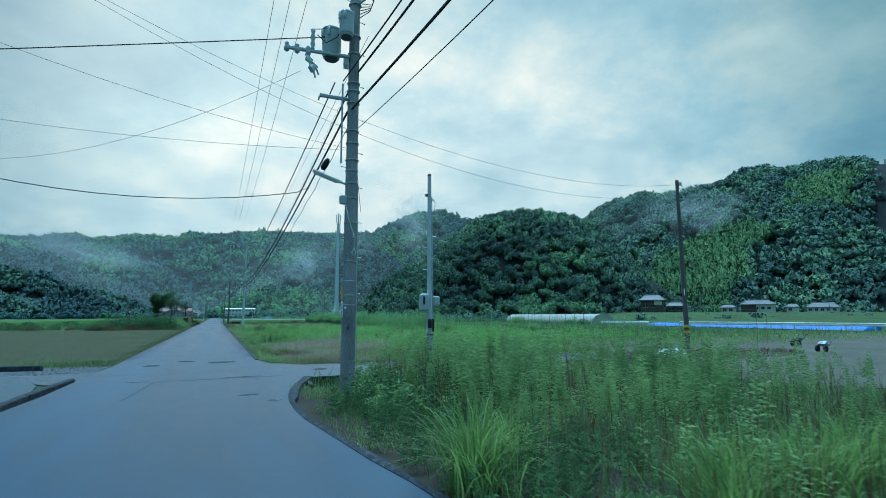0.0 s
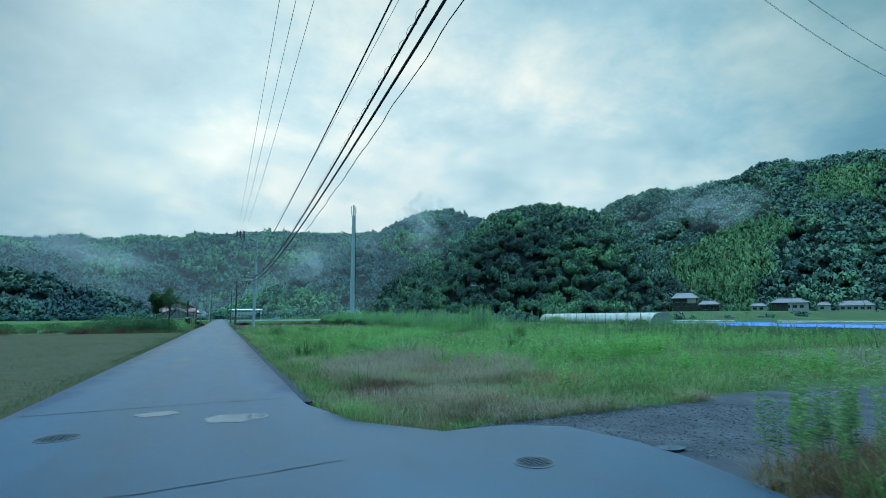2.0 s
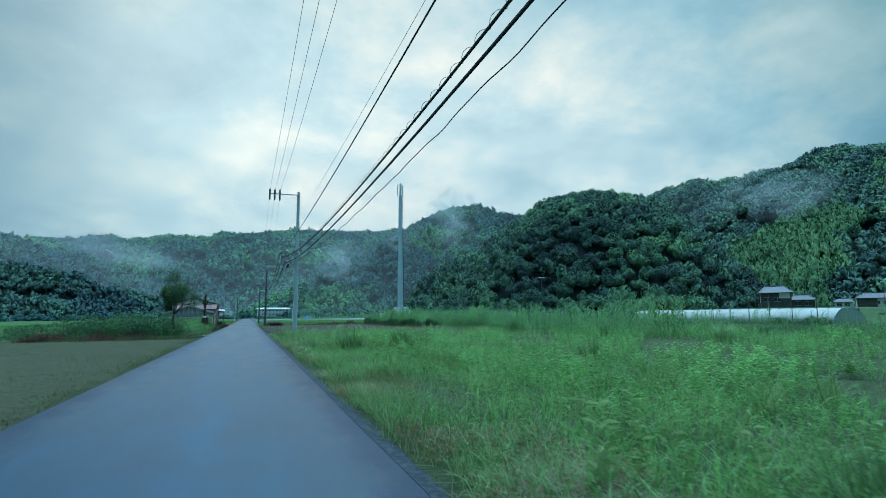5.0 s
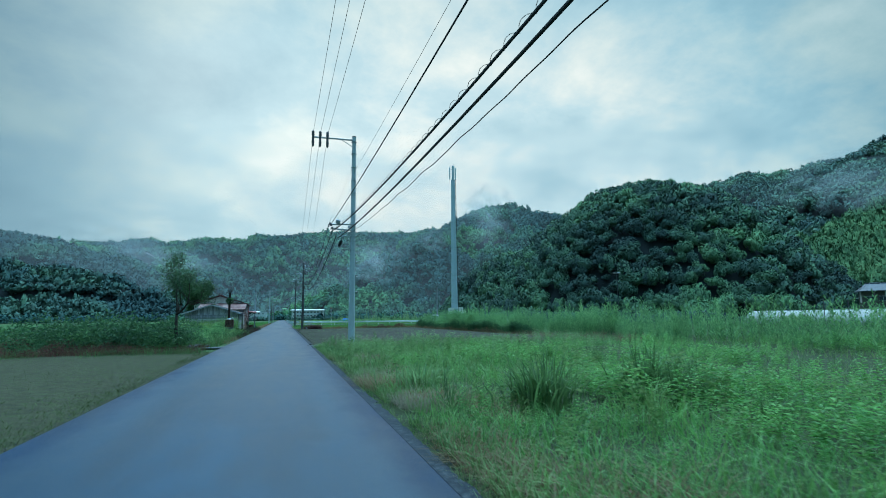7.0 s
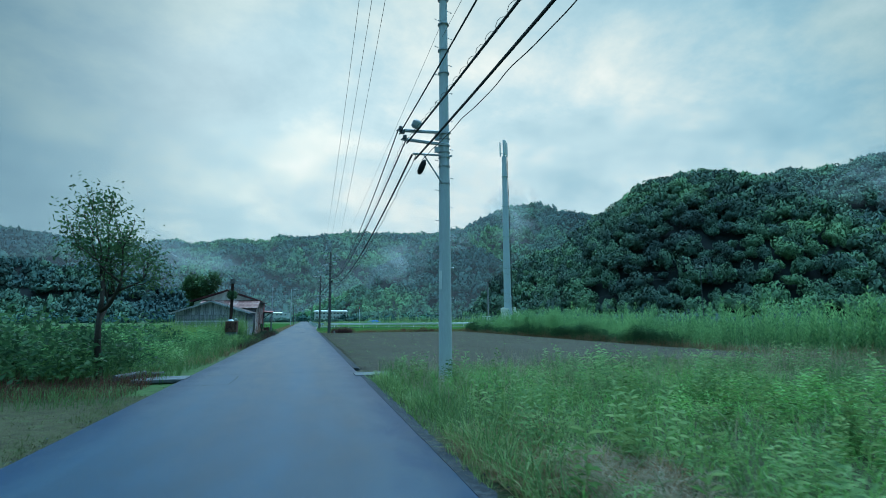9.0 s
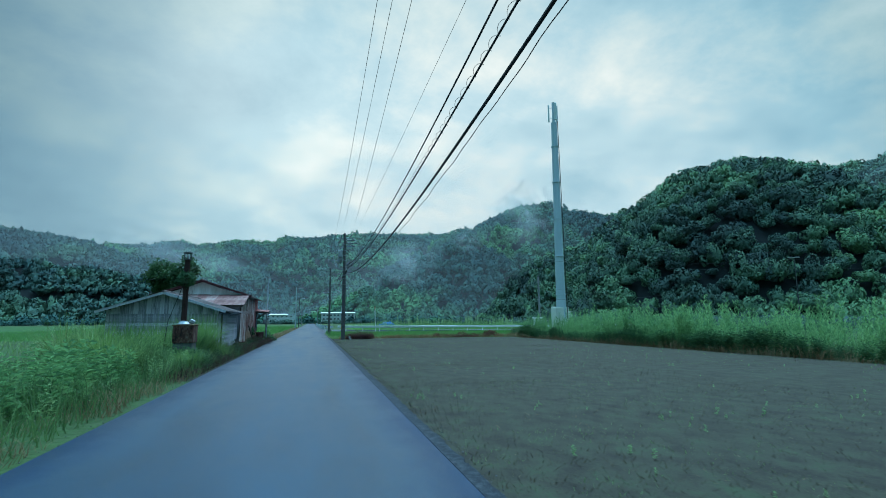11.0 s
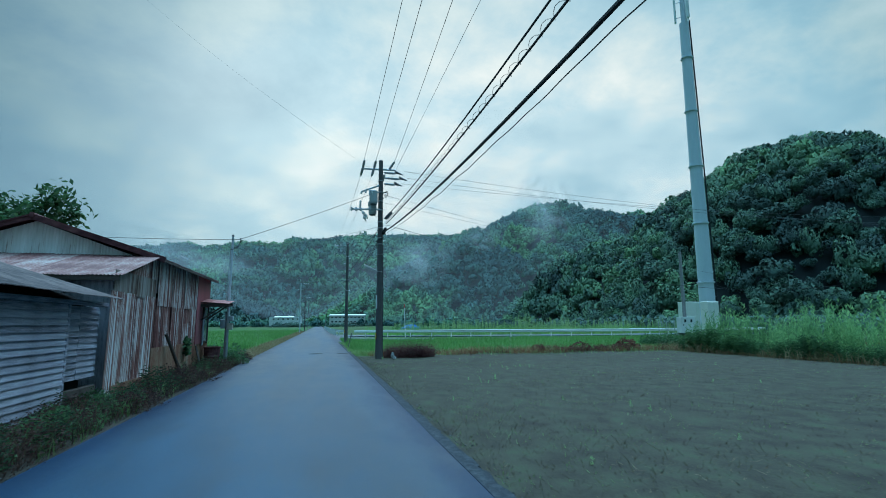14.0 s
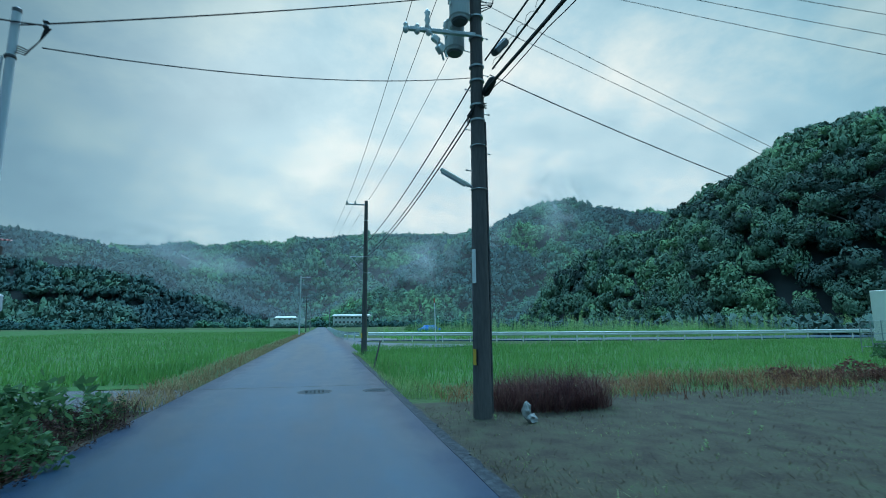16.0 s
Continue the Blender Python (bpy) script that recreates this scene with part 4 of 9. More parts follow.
part("splice_box", moved(box(0, 0, 0, 0.26, 0.3, 0.22, 0.05), pose(-0.85, -0.3, 6.8, 15, 20, 0)), M["box_grey"], p2, "pale grey splice box")
arm(p2, (0.2, -0.1, 6.06), (-0.92, -0.1, 6.04), 0.05)
part("arm_brace", rod((-0.6, -0.1, 6.02), (-0.1, -0.1, 5.28), 0.022, n=7), M["galv"], p2)
part("cable_closure", moved(turned((0, 0, -0.21), [(0.03, 0), (0.075, 0.07), (0.085, 0.2), (0.075, 0.34), (0.03, 0.42)], 8), pose(-0.72, -0.35, 5.6, 25, 20, 0)), M["rubber"], p2, "black cable closure", True)

# dark pole at the end of the mown field
p3 = thing("utility_pole", (3.48, 119.6, 0), "dark brown utility pole with transformer, lamp and insulators", "utility pole", "poles along the lane")
shaft(p3, 9.65, 0.172, 0.10, M["dark_pole"])
bands(p3, [0.95, 1.35, 5.4, 5.7, 6.2, 6.5, 7.1, 7.55, 8.0, 8.6], 0.135, M["galv"], 0.04)
bands(p3, [4.05, 4.9], 0.15, M["white_paint"], 0.012)
step_bolts(p3, 4.4, 8.8, 0.4, 0.13, turn=0.3)
part("sign_plate", moved(box(0, 0, 0, 0.012, 0.09, 0.62, 0.003), pose(-0.145, -0.085, 2.6, 0, 0, 30)), M["white_paint"], p3, "white pole number plate")
part("warning_sleeve", moved(box(0, 0, 0, 0.012, 0.08, 0.28, 0.003), pose(-0.155, -0.085, 0.98, 0, 0, 30)), M["yellow_tape"], p3, "yellow and black warning strip")
part("warning_sleeve", moved(box(0, 0, 0, 0.014, 0.03, 0.28, 0.003), pose(-0.13, -0.13, 0.98, 0, 0, 50)), M["rubber"], p3)
arm(p3, (0.75, 0, 9.22), (-0.98, 0, 9.2))
for x in (-0.9, -0.35):
    strain(p3, (x, -0.06, 9.22), (x + 0.02, -0.72, 9.42))
    strain(p3, (x, 0.06, 9.22), (x - 0.05, 0.7, 9.05))
strain(p3, (0.4, -0.06, 9.22), (0.58, -0.72, 9.42))
strain(p3, (0.2, 0.1, 9.0), (0.15, 0.6, 8.75))
arm(p3, (-0.05, -0.05, 8.38), (-0.98, -0.1, 7.98))
for x, z in ((-0.95, 8.0), (-0.75, 8.05), (-0.55, 8.12)):
    part("pin_insulator", turned((x, -0.1, z), [(0.025, -0.12), (0.055, -0.09), (0.05, -0.03), (0.02, 0.0)], 9), M["porcelain"], p3, "", True)
transformer(p3, -0.36, -0.1, 7.42, 0.2, 0.64)
transformer(p3, -0.36, 0.3, 6.98, 0.2, 0.64)
arm(p3, (-0.05, -0.1, 7.14), (-1.45, -0.1, 7.1))
for x in (-1.42, -1.2, -0.98):
    part("pin_insulator", turned((x, -0.1, 7.1), [(0.03, -0.09), (0.055, -0.06), (0.055, 0.0), (0.03, 0.05), (0.05, 0.08), (0.02, 0.12)], 10), M["porcelain"], p3, "", True)
part("insulator_post", turned((-1.0, -0.1, 7.15), [(0.03, 0), (0.05, 0.05), (0.035, 0.1), (0.06, 0.17), (0.035, 0.25), (0.06, 0.33), (0.02, 0.4)], 10), M["porcelain"], p3, "", True)
cutouts(p3, -0.85, -0.15, 6.92)
for k, (x, z) in enumerate(((0.75, 9.0), (0.95, 8.72), (0.7, 8.42))):
    strain(p3, (0.12, -0.1, z + 0.04), (x, -0.15, z))
    part("insulator_hood", moved(([(0, 0, 0.12), (0.42, 0, -0.08), (0.4, 0, -0.13), (0.02, 0, -0.06), (0, 0.05, 0.05), (0.35, 0.05, -0.1), (0, -0.05, 0.05), (0.35, -0.05, -0.1)],
                                     [(0, 4, 5, 1), (0, 1, 7, 6), (4, 3, 2, 5), (6, 7, 2, 3), (1, 5, 2), (1, 2, 7), (0, 6, 3, 4)]), pose(x - 0.05, -0.15, z + 0.06)), M["dark_steel"], p3, "dark blue insulator hood")
part("junction_loops", join(*[tube([(0.08, 0, 7.7 + 0.08 * k), (0.3 + 0.03 * k, -0.08 + 0.04 * k, 7.8 + 0.06 * k), (0.36, -0.06, 7.98 + 0.04 * k), (0.12, 0, 8.05)], 0.011, 5) for k in range(4)]), M["rubber"], p3)
part("splice_box", moved(box(0, 0, 0, 0.5, 0.16, 0.15, 0.03), pose(0.36, -0.35, 6.8, 0, -48, 25)), M["dark_steel"], p3, "dark cable splice box")
part("cable_closure", moved(turned((0, 0, -0.2), [(0.03, 0), (0.08, 0.06), (0.09, 0.2), (0.08, 0.34), (0.03, 0.4)], 8), pose(0.18, -0.2, 6.05, 30, 25, 0)), M["rubber"], p3, "black cable closure", True)
for k in range(3):
    part("cable_loop", tube([(0.15, -0.1, 5.75 - 0.05 * k), (-0.1, -0.2, 5.65), (-0.17, 0.1, 5.55 - 0.1 * k), (-0.1, 0.3, 5.6)], 0.014, 5), M["rubber"], p3)
lamp_head(p3, (-0.12, -0.03, 4.08), (-0.75, -0.05, 4.4))
part("conduit", tube([(0.17, -0.04, 0.0), (0.165, -0.04, 2.5), (0.145, -0.03, 5.4)], 0.018, 7), M["dark_steel"], p3)

# dark pole beside the junction, and the row that goes on along the lane
p4 = thing("utility_pole", (2.85, 138, 0), "dark utility pole beside the road junction", "utility pole", "poles along the lane")
shaft(p4, 8.3, 0.155, 0.09, M["dark_pole"])
arm(p4, (0.1, 0, 8.1), (-1.1, 0, 8.1))
for x in (-1.05, -0.6, 0.05):
    insulator(p4, x, 0, 8.12)
arm(p4, (0, 0, 5.2), (-0.85, 0, 5.2), 0.05)
part("arm_brace", rod((-0.8, 0, 5.18), (0, 0, 4.3), 0.02, n=6), M["galv"], p4)
bands(p4, [4.3, 5.2, 7.2], 0.12, M["galv"], 0.04)
step_bolts(p4, 3, 7.6, 0.45, 0.12)
part("warning_sleeve", moved(box(0, 0, 0, 0.012, 0.08, 0.26, 0.003), pose(-0.14, -0.08, 0.98, 0, 0, 30)), M["yellow_tape"], p4, "yellow warning strip")
for x, y, h, m in ((-3.0, 196, 9.6, "pale_pole"), (-3.1, 232, 8.8, "dark_pole"), (-3.2, 275, 9, "concrete_pole"), (3.4, 330, 9, "concrete_pole")):
    pp = thing("utility_pole", (x, y, 0), "distant slim utility pole beside the lane", "utility pole", "poles along the lane")
    shaft(pp, h, 0.15, 0.09, M[m])
    arm(pp, (-0.9 if x > 0 else 0.1, 0, h - 0.3), (0.1 if x > 0 else 1.5, 0, h - 0.3))
    for k in range(3):
        insulator(pp, (-0.8 if x > 0 else 0.6) + 0.4 * k, 0, h - 0.28)
    step_bolts(pp, 4, h - 1, 0.6, 0.12)
    arm(pp, (-0.6, 0, h - 1.4), (0.6, 0, h - 1.4), 0.06)

# dark wooden pole out in the field
p5 = thing("utility_pole", (23.4, 14.0, 0), "dark wooden pole with a small bracket in the field", "utility pole", "poles along the lane")
shaft(p5, 8.97, 0.13, 0.085, M["dark_pole"])
arm(p5, (0, 0, 8.75), (0.35, 0, 8.75), 0.05)
for x in (0.15, 0.3):
    insulator(p5, x, 0, 8.78)
part("cable_loop", tube([(0.05, 0, 8.7), (0.3, 0, 8.4), (0.2, 0, 8.2), (0.05, 0, 8.3)], 0.012, 5), M["rubber"], p5)
bands(p5, [0.75, 1.05], 0.13, M["yellow_tape"], 0.14)
part("sign_plate", box(-0.11, -0.11, 2.9, 0.06, 0.012, 0.35), M["white_paint"], p5, "white pole number plate")
step_bolts(p5, 4, 8, 0.5, 0.1)

# slim service pole with meter boxes
p6 = thing("service_pole", (6.25, 8.1, 0), "slim pale steel service pole with meter boxes", "service pole")
shaft(p6, 5.76, 0.075, 0.052, M["pale_pole"])
part("sleeve", turned((0, 0, 0), [(0.085, -0.2), (0.085, 2.25), (0.07, 2.45)], 16), M["pale_pole"], p6)
bx6 = part("meter_box", box(-0.2, -0.1, 2.08, 0.26, 0.2, 0.5, 0.05), M["box_grey"], p6, "grey rounded meter box")
part("meter_window", box(-0.24, -0.204, 2.13, 0.06, 0.01, 0.22), M["glass_dark"], bx6)
part("breaker_box", box(0.2, 0.0, 2.13, 0.2, 0.15, 0.27, 0.03), M["box_grey"], p6, "small grey breaker box")
part("box_foot", join(box(-0.03, -0.1, 1.5, 0.1, 0.06, 0.24), box(0.09, -0.05, 1.45, 0.05, 0.05, 0.35)), M["rust_pipe"], p6, "rusty box bracket")
part("clip", join(box(0, -0.07, 1.2, 0.17, 0.06, 0.05), box(0, -0.07, 0.8, 0.17, 0.06, 0.05)), M["dark_steel"], p6)
part("conduit", tube([(0.08, -0.06, 0.2), (0.085, -0.06, 2.0), (0.07, -0.05, 3.6), (0.055, -0.04, 5.1)], 0.012, 6), M["box_grey"], p6)
part("cable_loop", tube([(0.05, -0.03, 5.1), (0.16, -0.05, 4.95), (0.14, -0.05, 4.7), (0.06, -0.03, 4.6)], 0.01, 5), M["rubber"], p6)
part("bracket", join(box(-0.08, 0, 5.15, 0.1, 0.04, 0.07), rod((0.05, 0, 5.0), (0.14, 0, 5.02), 0.01, n=6), rod((-0.16, 0, 4.45), (-0.05, 0, 4.42), 0.008, n=6)), M["dark_steel"], p6)
step_bolts(p6, 3.0, 4.0, 0.32, 0.06)

# slim service pole beside the shed
p7 = thing("service_pole", (-2.9, 117.2, 0), "slim pale steel service pole beside the rusty shed", "service pole")
shaft(p7, 5.2, 0.06, 0.045, M["pale_pole"], (0.04, 0))
part("sleeve", turned((0, 0, 0), [(0.072, -0.3), (0.072, 1.9), (0.06, 2.05)], 14), M["galv"], p7)
part("meter_box", box(0.14, 0.0, 1.82, 0.17, 0.14, 0.2, 0.02), M["box_grey"], p7, "small grey meter box")
part("breaker_box", join(box(0.12, -0.06, 1.5, 0.2, 0.14, 0.26, 0.015), box(0.12, -0.06, 1.62, 0.22, 0.16, 0.02)), M["box_beige"], p7, "beige breaker box")
part("fuse_panel", box(-0.16, 0.0, 1.6, 0.2, 0.1, 0.36, 0.015), M["box_grey"], p7, "grey fuse panel")
part("conduit", tube([(-0.07, -0.02, 0.3), (-0.07, -0.02, 2.6), (-0.02, -0.05, 4.6)], 0.014, 6), M["box_grey"], p7)
part("hook", join(rod((0.04, 0, 5.02), (0.3, 0, 5.06), 0.009, n=6), turned((0.34, 0, 5.02), [(0.02, 0), (0.035, 0.02), (0.02, 0.05), (0.035, 0.08), (0.015, 0.1)], 8)), M["dark_steel"], p7)
for k in range(4):
    part("cable_loop", tube([(0.05, 0, 4.78 - 0.03 * k), (0.2, -0.02 * k, 4.72 - 0.03 * k), (0.3, 0, 4.85), (0.34 + 0.02 * k, 0, 5.02)], 0.008, 5), M["rubber"], p7)
part("band", turned((0.03, 0, 4.6), [(0.055, 0), (0.06, 0.01), (0.06, 0.03), (0.055, 0.04)], 12), M["dark_steel"], p7)

M["mast_zinc"] = surf("mast_zinc", [(0.3, (0.46, 0.53, 0.60)), (0.7, (0.60, 0.66, 0.72))], 1.2, 25, 0.6, 0.1, gloss=0.4, stretch=(1, 1, 0.2))
# radio mast with its cabinets
mast = thing("radio_mast", (30.0, 128.4, 0), "tall pale galvanised radio mast with antennas on top", "mast")
part("shaft", rod((0, 0, 0), (0, 0, 26.6), 0.60, 0.36, 26), M["mast_zinc"], mast)
for z in (4.6, 9.3, 14.0, 18.7, 23.4):
    part("flange", turned((0, 0, z), [(0.60 - z * 0.009 + 0.01, -0.06), (0.60 - z * 0.009 + 0.09, -0.05), (0.60 - z * 0.009 + 0.09, 0.05), (0.60 - z * 0.009 + 0.01, 0.06)], 26), M["mast_zinc"], mast)
part("top_tube", rod((0, 0, 26.6), (0, 0, 29.3), 0.2, 0.2, 14), M["mast_zinc"], mast)
for a in (0.4, 2.5, 4.6):
    c, s = math.cos(a), math.sin(a)
    an = part("antenna_panel", moved(box(0, 0, 0, 0.16, 0.28, 2.3, 0.04), pose(0.62 * c, 0.62 * s, 27.9, 0, 0, math.degrees(a))), M["white_paint"], mast, "white panel antenna")
    for mz in (28.6, 27.2):
        part("mount", rod((0.15 * c, 0.15 * s, mz), (0.58 * c, 0.58 * s, mz), 0.03, n=6), M["mast_zinc"], an)
part("cable_ladder", join(rod((0.72, -0.25, 0.5), (0.44, -0.12, 26.8), 0.045, n=6), rod((0.66, -0.38, 0.5), (0.38, -0.25, 26.8), 0.03, n=6)), M["rubber"], mast, "black feeder cables")
for k in range(38):
    z = 1.5 + 0.66 * k
    r = 0.60 - z * 0.009
    part("step", rod((r * 0.9, -r * 0.3, z), (r * 0.98 + 0.16, -r * 0.4, z), 0.022, n=6), M["mast_zinc"], mast)
part("footing", box(0, 0, 0.25, 1.7, 1.7, 0.7, 0.05), M["concrete"], mast, "concrete footing")
for (x, y, w, d, h) in ((31.9, 132.4, 2.0, 1.0, 3.1), (33.25, 132.5, 0.5, 0.7, 2.5), (28.9, 127.0, 0.95, 0.8, 2.9)):
    cb = thing("equipment_cabinet", (x, y, 0), "cream white equipment cabinet beside the mast", "cabinet", "mast cabinets")
    part("body", box(0, 0, h / 2 + 0.3, w, d, h - 0.3, 0.03), M["cabinet_white"], cb)
    part("plinth", box(0, 0, 0.12, w + 0.2, d + 0.2, 0.4, 0.02), M["concrete"], cb)
    part("door", box(-w * 0.22, -d / 2 - 0.012, h / 2 + 0.3, w * 0.42, 0.024, h - 0.5, 0.008), M["cabinet_white"], cb)
    part("door", box(w * 0.22, -d / 2 - 0.012, h / 2 + 0.3, w * 0.42, 0.024, h - 0.5, 0.008), M["cabinet_white"], cb)
mb = thing("meter_cabinet", (25.5, 125.5, 0), "white standing meter cabinet with two small windows", "cabinet")
part("body", box(0, 0, 1.35, 1.12, 0.5, 1.1, 0.02), M["white_paint"], mb)
part("legs_plinth", box(0, 0, 0.4, 1.0, 0.45, 0.85, 0.02), M["concrete"], mb)
for x in (-0.25, 0.25):
    part("window", box(x, -0.256, 1.62, 0.14, 0.012, 0.2), M["glass_dark"], mb)
part("handle", box(-0.4, -0.262, 1.35, 0.03, 0.03, 0.12), M["dark_steel"], mb)
fe = thing("mesh_fence", (29.6, 131.2, 0), "low grey mesh fence round the mast", "fence")
for k in range(7):
    part("post", rod((-2.0 + 0.75 * k, 0, 0), (-2.0 + 0.75 * k, 0, 1.6), 0.025, n=7), M["galv"], fe)
for z in (0.25, 0.9, 1.55):
    part("rail", rod((-2.0, 0, z), (2.5, 0, z), 0.016, n=6), M["galv"], fe)
part("mesh", join(*[rod((-2.0 + 0.09 * k, 0, 0.2), (-2.0 + 0.09 * k, 0, 1.55), 0.006, n=4) for k in range(50)]), M["galv"], fe)
sp = thing("small_pole", (26.1, 126.3, 0), "short grey pole with step bolts beside the mast", "pole")
shaft(sp, 6.6, 0.14, 0.10, M["concrete_pole"])
step_bolts(sp, 1.5, 6.4, 0.55, 0.12)
yl = thing("yard_light", (61.1, 123.7, 0), "slim lamp post with a double head by the woods", "lamp post")
part("post", rod((0, 0, -0.2), (0, 0, 9.4), 0.07, 0.05, 10), M["dark_steel"], yl)
part("lamp_head", join(box(-0.4, 0, 9.4, 0.8, 0.3, 0.14, 0.03), box(0.45, 0, 9.45, 0.7, 0.3, 0.14, 0.03)), M["galv"], yl)
fp = thing("far_pole", (74, 214, 0), "thin distant pole before the woods", "pole")
part("post", rod((0, 0, -0.2), (0, 0, 9), 0.12, 0.08, 8), M["dark_pole"], fp)

# ---------------------------------------------------------------- overhead wires
def wire(a, b, sag, r, mat, label, name="overhead_wire", n=26, wave=0.0):
    a, b = Vector(a), Vector(b)
    pts = [a.lerp(b, k / n) - Vector((0, 0, 4 * sag * (k / n) * (1 - k / n))) for k in range(n + 1)]
    if wave:
        pts = [p + Vector((math.sin(p.y * 2.3) + 0.5 * math.sin(p.y * 5.1), 0, 0.6 * math.cos(p.y * 2.9))) * wave for p in pts]
    ob = part(name, tube(pts, r, 5), mat)
    return tagged(ob, label, "wire", "overhead wires"), pts


def spiral_on(pts, r, turns, mat, label):
    """A thin lashing wire wound loosely about a cable."""
    out = []
    m = turns * 7
    for k in range(m + 1):
        q = k / m * (len(pts) - 1)
        i = min(int(q), len(pts) - 2)
        c = pts[i].lerp(pts[i + 1], q - i)
        an = 2 * math.pi * k / 7
        out.append(c + Vector((math.cos(an) * r, 0, math.sin(an) * r + r * 0.7)))
    return tagged(part("lashing_wire", tube(out, 0.005, 3), mat), label, "wire", "overhead wires")


HVL, CBL, TEL = "thin high-voltage wire between the poles", "thick black overhead power cable between the poles", "black overhead telephone cable between the poles"
Y0, Y1, Y2, Y3, Y4 = -38, 6.41, 71.3, 119.6, 138
for (xa, xb, sg), (xc, zc, s2), x4 in zip(((1.87, 2.07, 0.44), (2.3, 2.46, 0.62), (2.75, 2.86, 0.91)), ((2.58, 9.32, 0.86), (3.13, 9.25, 0.6), (4.05, 9.3, 0.5)), (1.8, 2.25, 2.9)):
    wire((xa, Y1, 10.92), (xb, Y2, 11.8), sg, 0.008, M["thin_wire"], HVL)
    wire((xb, Y2, 11.8), (xc, Y3 - 0.72, zc + 0.1), s2, 0.008, M["thin_wire"], HVL)
    wire((xc - 0.05, Y3 + 0.7, 9.05), (x4, Y4, 8.28), 0.3, 0.008, M["thin_wire"], HVL)
    wire((xa + 0.3, Y0, 11.2), (xa, Y1, 10.92), 0.6, 0.008, M["thin_wire"], HVL)
    wire((x4, Y4, 8.28), (-2.0 + (x4 - 2) * 0.6, 196, 9.5), 0.9, 0.008, M["thin_wire"], HVL)
wire((3.1, Y1, 7.22), (3.1, Y2, 6.62), 0.98, 0.016, M["rubber"], CBL)
w_b, pts_b = wire((3.62, Y1 - 0.1, 7.55), (3.3, Y2, 6.36), 1.95, 0.024, M["rubber"], CBL, n=40)
spiral_on(pts_b, 0.05, 150, M["thin_wire"], "thin lashing wire wound on the cable")
wire((3.42, Y1, 6.55), (3.53, Y2, 5.92), 1.5, 0.026, M["rubber"], TEL)
wire((3.55, Y1 - 0.1, 6.4), (3.68, Y2 - 0.2, 5.85), 1.62, 0.009, M["rubber"], "thin wavy telephone drop wire", n=260, wave=0.014)
wire((3.9, Y1, 8.6), (4.3, Y2, 9.6), 0.8, 0.006, M["thin_wire"], "very thin ground wire along the pole line")
wire((4.25, Y2, 9.93), (4.0, Y3, 8.77), 0.3, 0.006, M["thin_wire"], "very thin ground wire along the pole line")
wire((3.05, Y2, 6.7), (3.66, Y3, 6.7), 1.17, 0.017, M["rubber"], CBL)
w_b2, pts_b2 = wire((3.26, Y2, 6.42), (3.74, Y3 - 0.2, 6.42), 1.0, 0.019, M["rubber"], CBL, n=40)
spiral_on(pts_b2, 0.06, 120, M["thin_wire"], "thin lashing wire wound on the cable")
wire((3.44, Y2, 6.03), (3.6, Y3 - 0.2, 5.98), 1.31, 0.03, M["rubber"], TEL)
wire((3.5, Y2 - 0.3, 5.95), (3.62, Y3, 5.9), 1.42, 0.008, M["rubber"], "thin wavy telephone drop wire", n=200, wave=0.012)
for x, z, r in ((3.3, 7.3, 0.016), (3.66, 7.6, 0.024), (3.5, 6.6, 0.026), (3.7, 6.2, 0.009)):
    wire((x + 0.5, Y0, z + 0.2), (x, Y1, z), 1.2, r, M["rubber"], CBL)
for x, z, xb, zb in ((3.5, 6.4, 2.5, 5.6), (3.55, 5.9, 2.8, 5.3), (3.45, 5.6, 2.75, 5.1)):
    wire((x, Y3, z), (xb, Y4, zb), 0.4, 0.016, M["rubber"], CBL)
    wire((xb, Y4, zb), (-2.4, 196, 6.0), 0.8, 0.016, M["rubber"], CBL)
# drops that cross the lane and the fields
wire((3.05, 11.99, 5.82), (-22, 15.82, 14.75), 3.45, 0.014, M["rubber"], "black service drop crossing over the lane")
wire((2.95, Y1, 8.35), (-22, 16.3, 6.9), 0.1, 0.013, M["rubber"], "black service drop crossing over the lane")
wire((2.3, Y1, 7.35), (-22, 28.9, 17.7), 4.95, 0.0045, M["thin_wire"], "thin wire crossing over the lane")
wire((3.4, Y1, 5.6), (-22, 19.9, 12.4), 1.25, 0.0045, M["thin_wire"], "thin wire crossing over the lane")
wire((3.4, Y1, 5.65), (-22, 4.8, 16.3), 2.3, 0.004, M["thin_wire"], "thin wire crossing over the lane")
wire((-10.02, 10.27, 13.85), (23.6, 14.0, 8.79), 2.90, 0.006, M["thin_wire"], "thin service wire over the lane to the field pole")
wire((-10.61, 10.34, 14.55), (23.6, 14.0, 8.21), 3.46, 0.006, M["thin_wire"], "thin service wire over the lane to the field pole")
wire((23.6, 14.0, 8.79), (75, 30, 7.5), 1.0, 0.006, M["thin_wire"], "thin service wire to the field pole")
wire((3.66, Y1, 5.3), (3.8, Y1 + 0.05, 4.15), 0.02, 0.006, M["rubber"], "loose drop wire hanging beside the pole", n=14)
wire((3.3, Y3, 8.05), (-2.57, 117.2, 5.07), 0.05, 0.01, M["rubber"], "black service drop to the shed pole")
wire((3.4, Y3, 6.3), (-2.57, 117.2, 4.77), 0.2, 0.008, M["thin_wire"], "thin telephone wire to the shed pole")
wire((-2.6, 117.2, 5.05), (-30, 112, 6.5), 0.8, 0.009, M["rubber"], "black service drop over the shed")
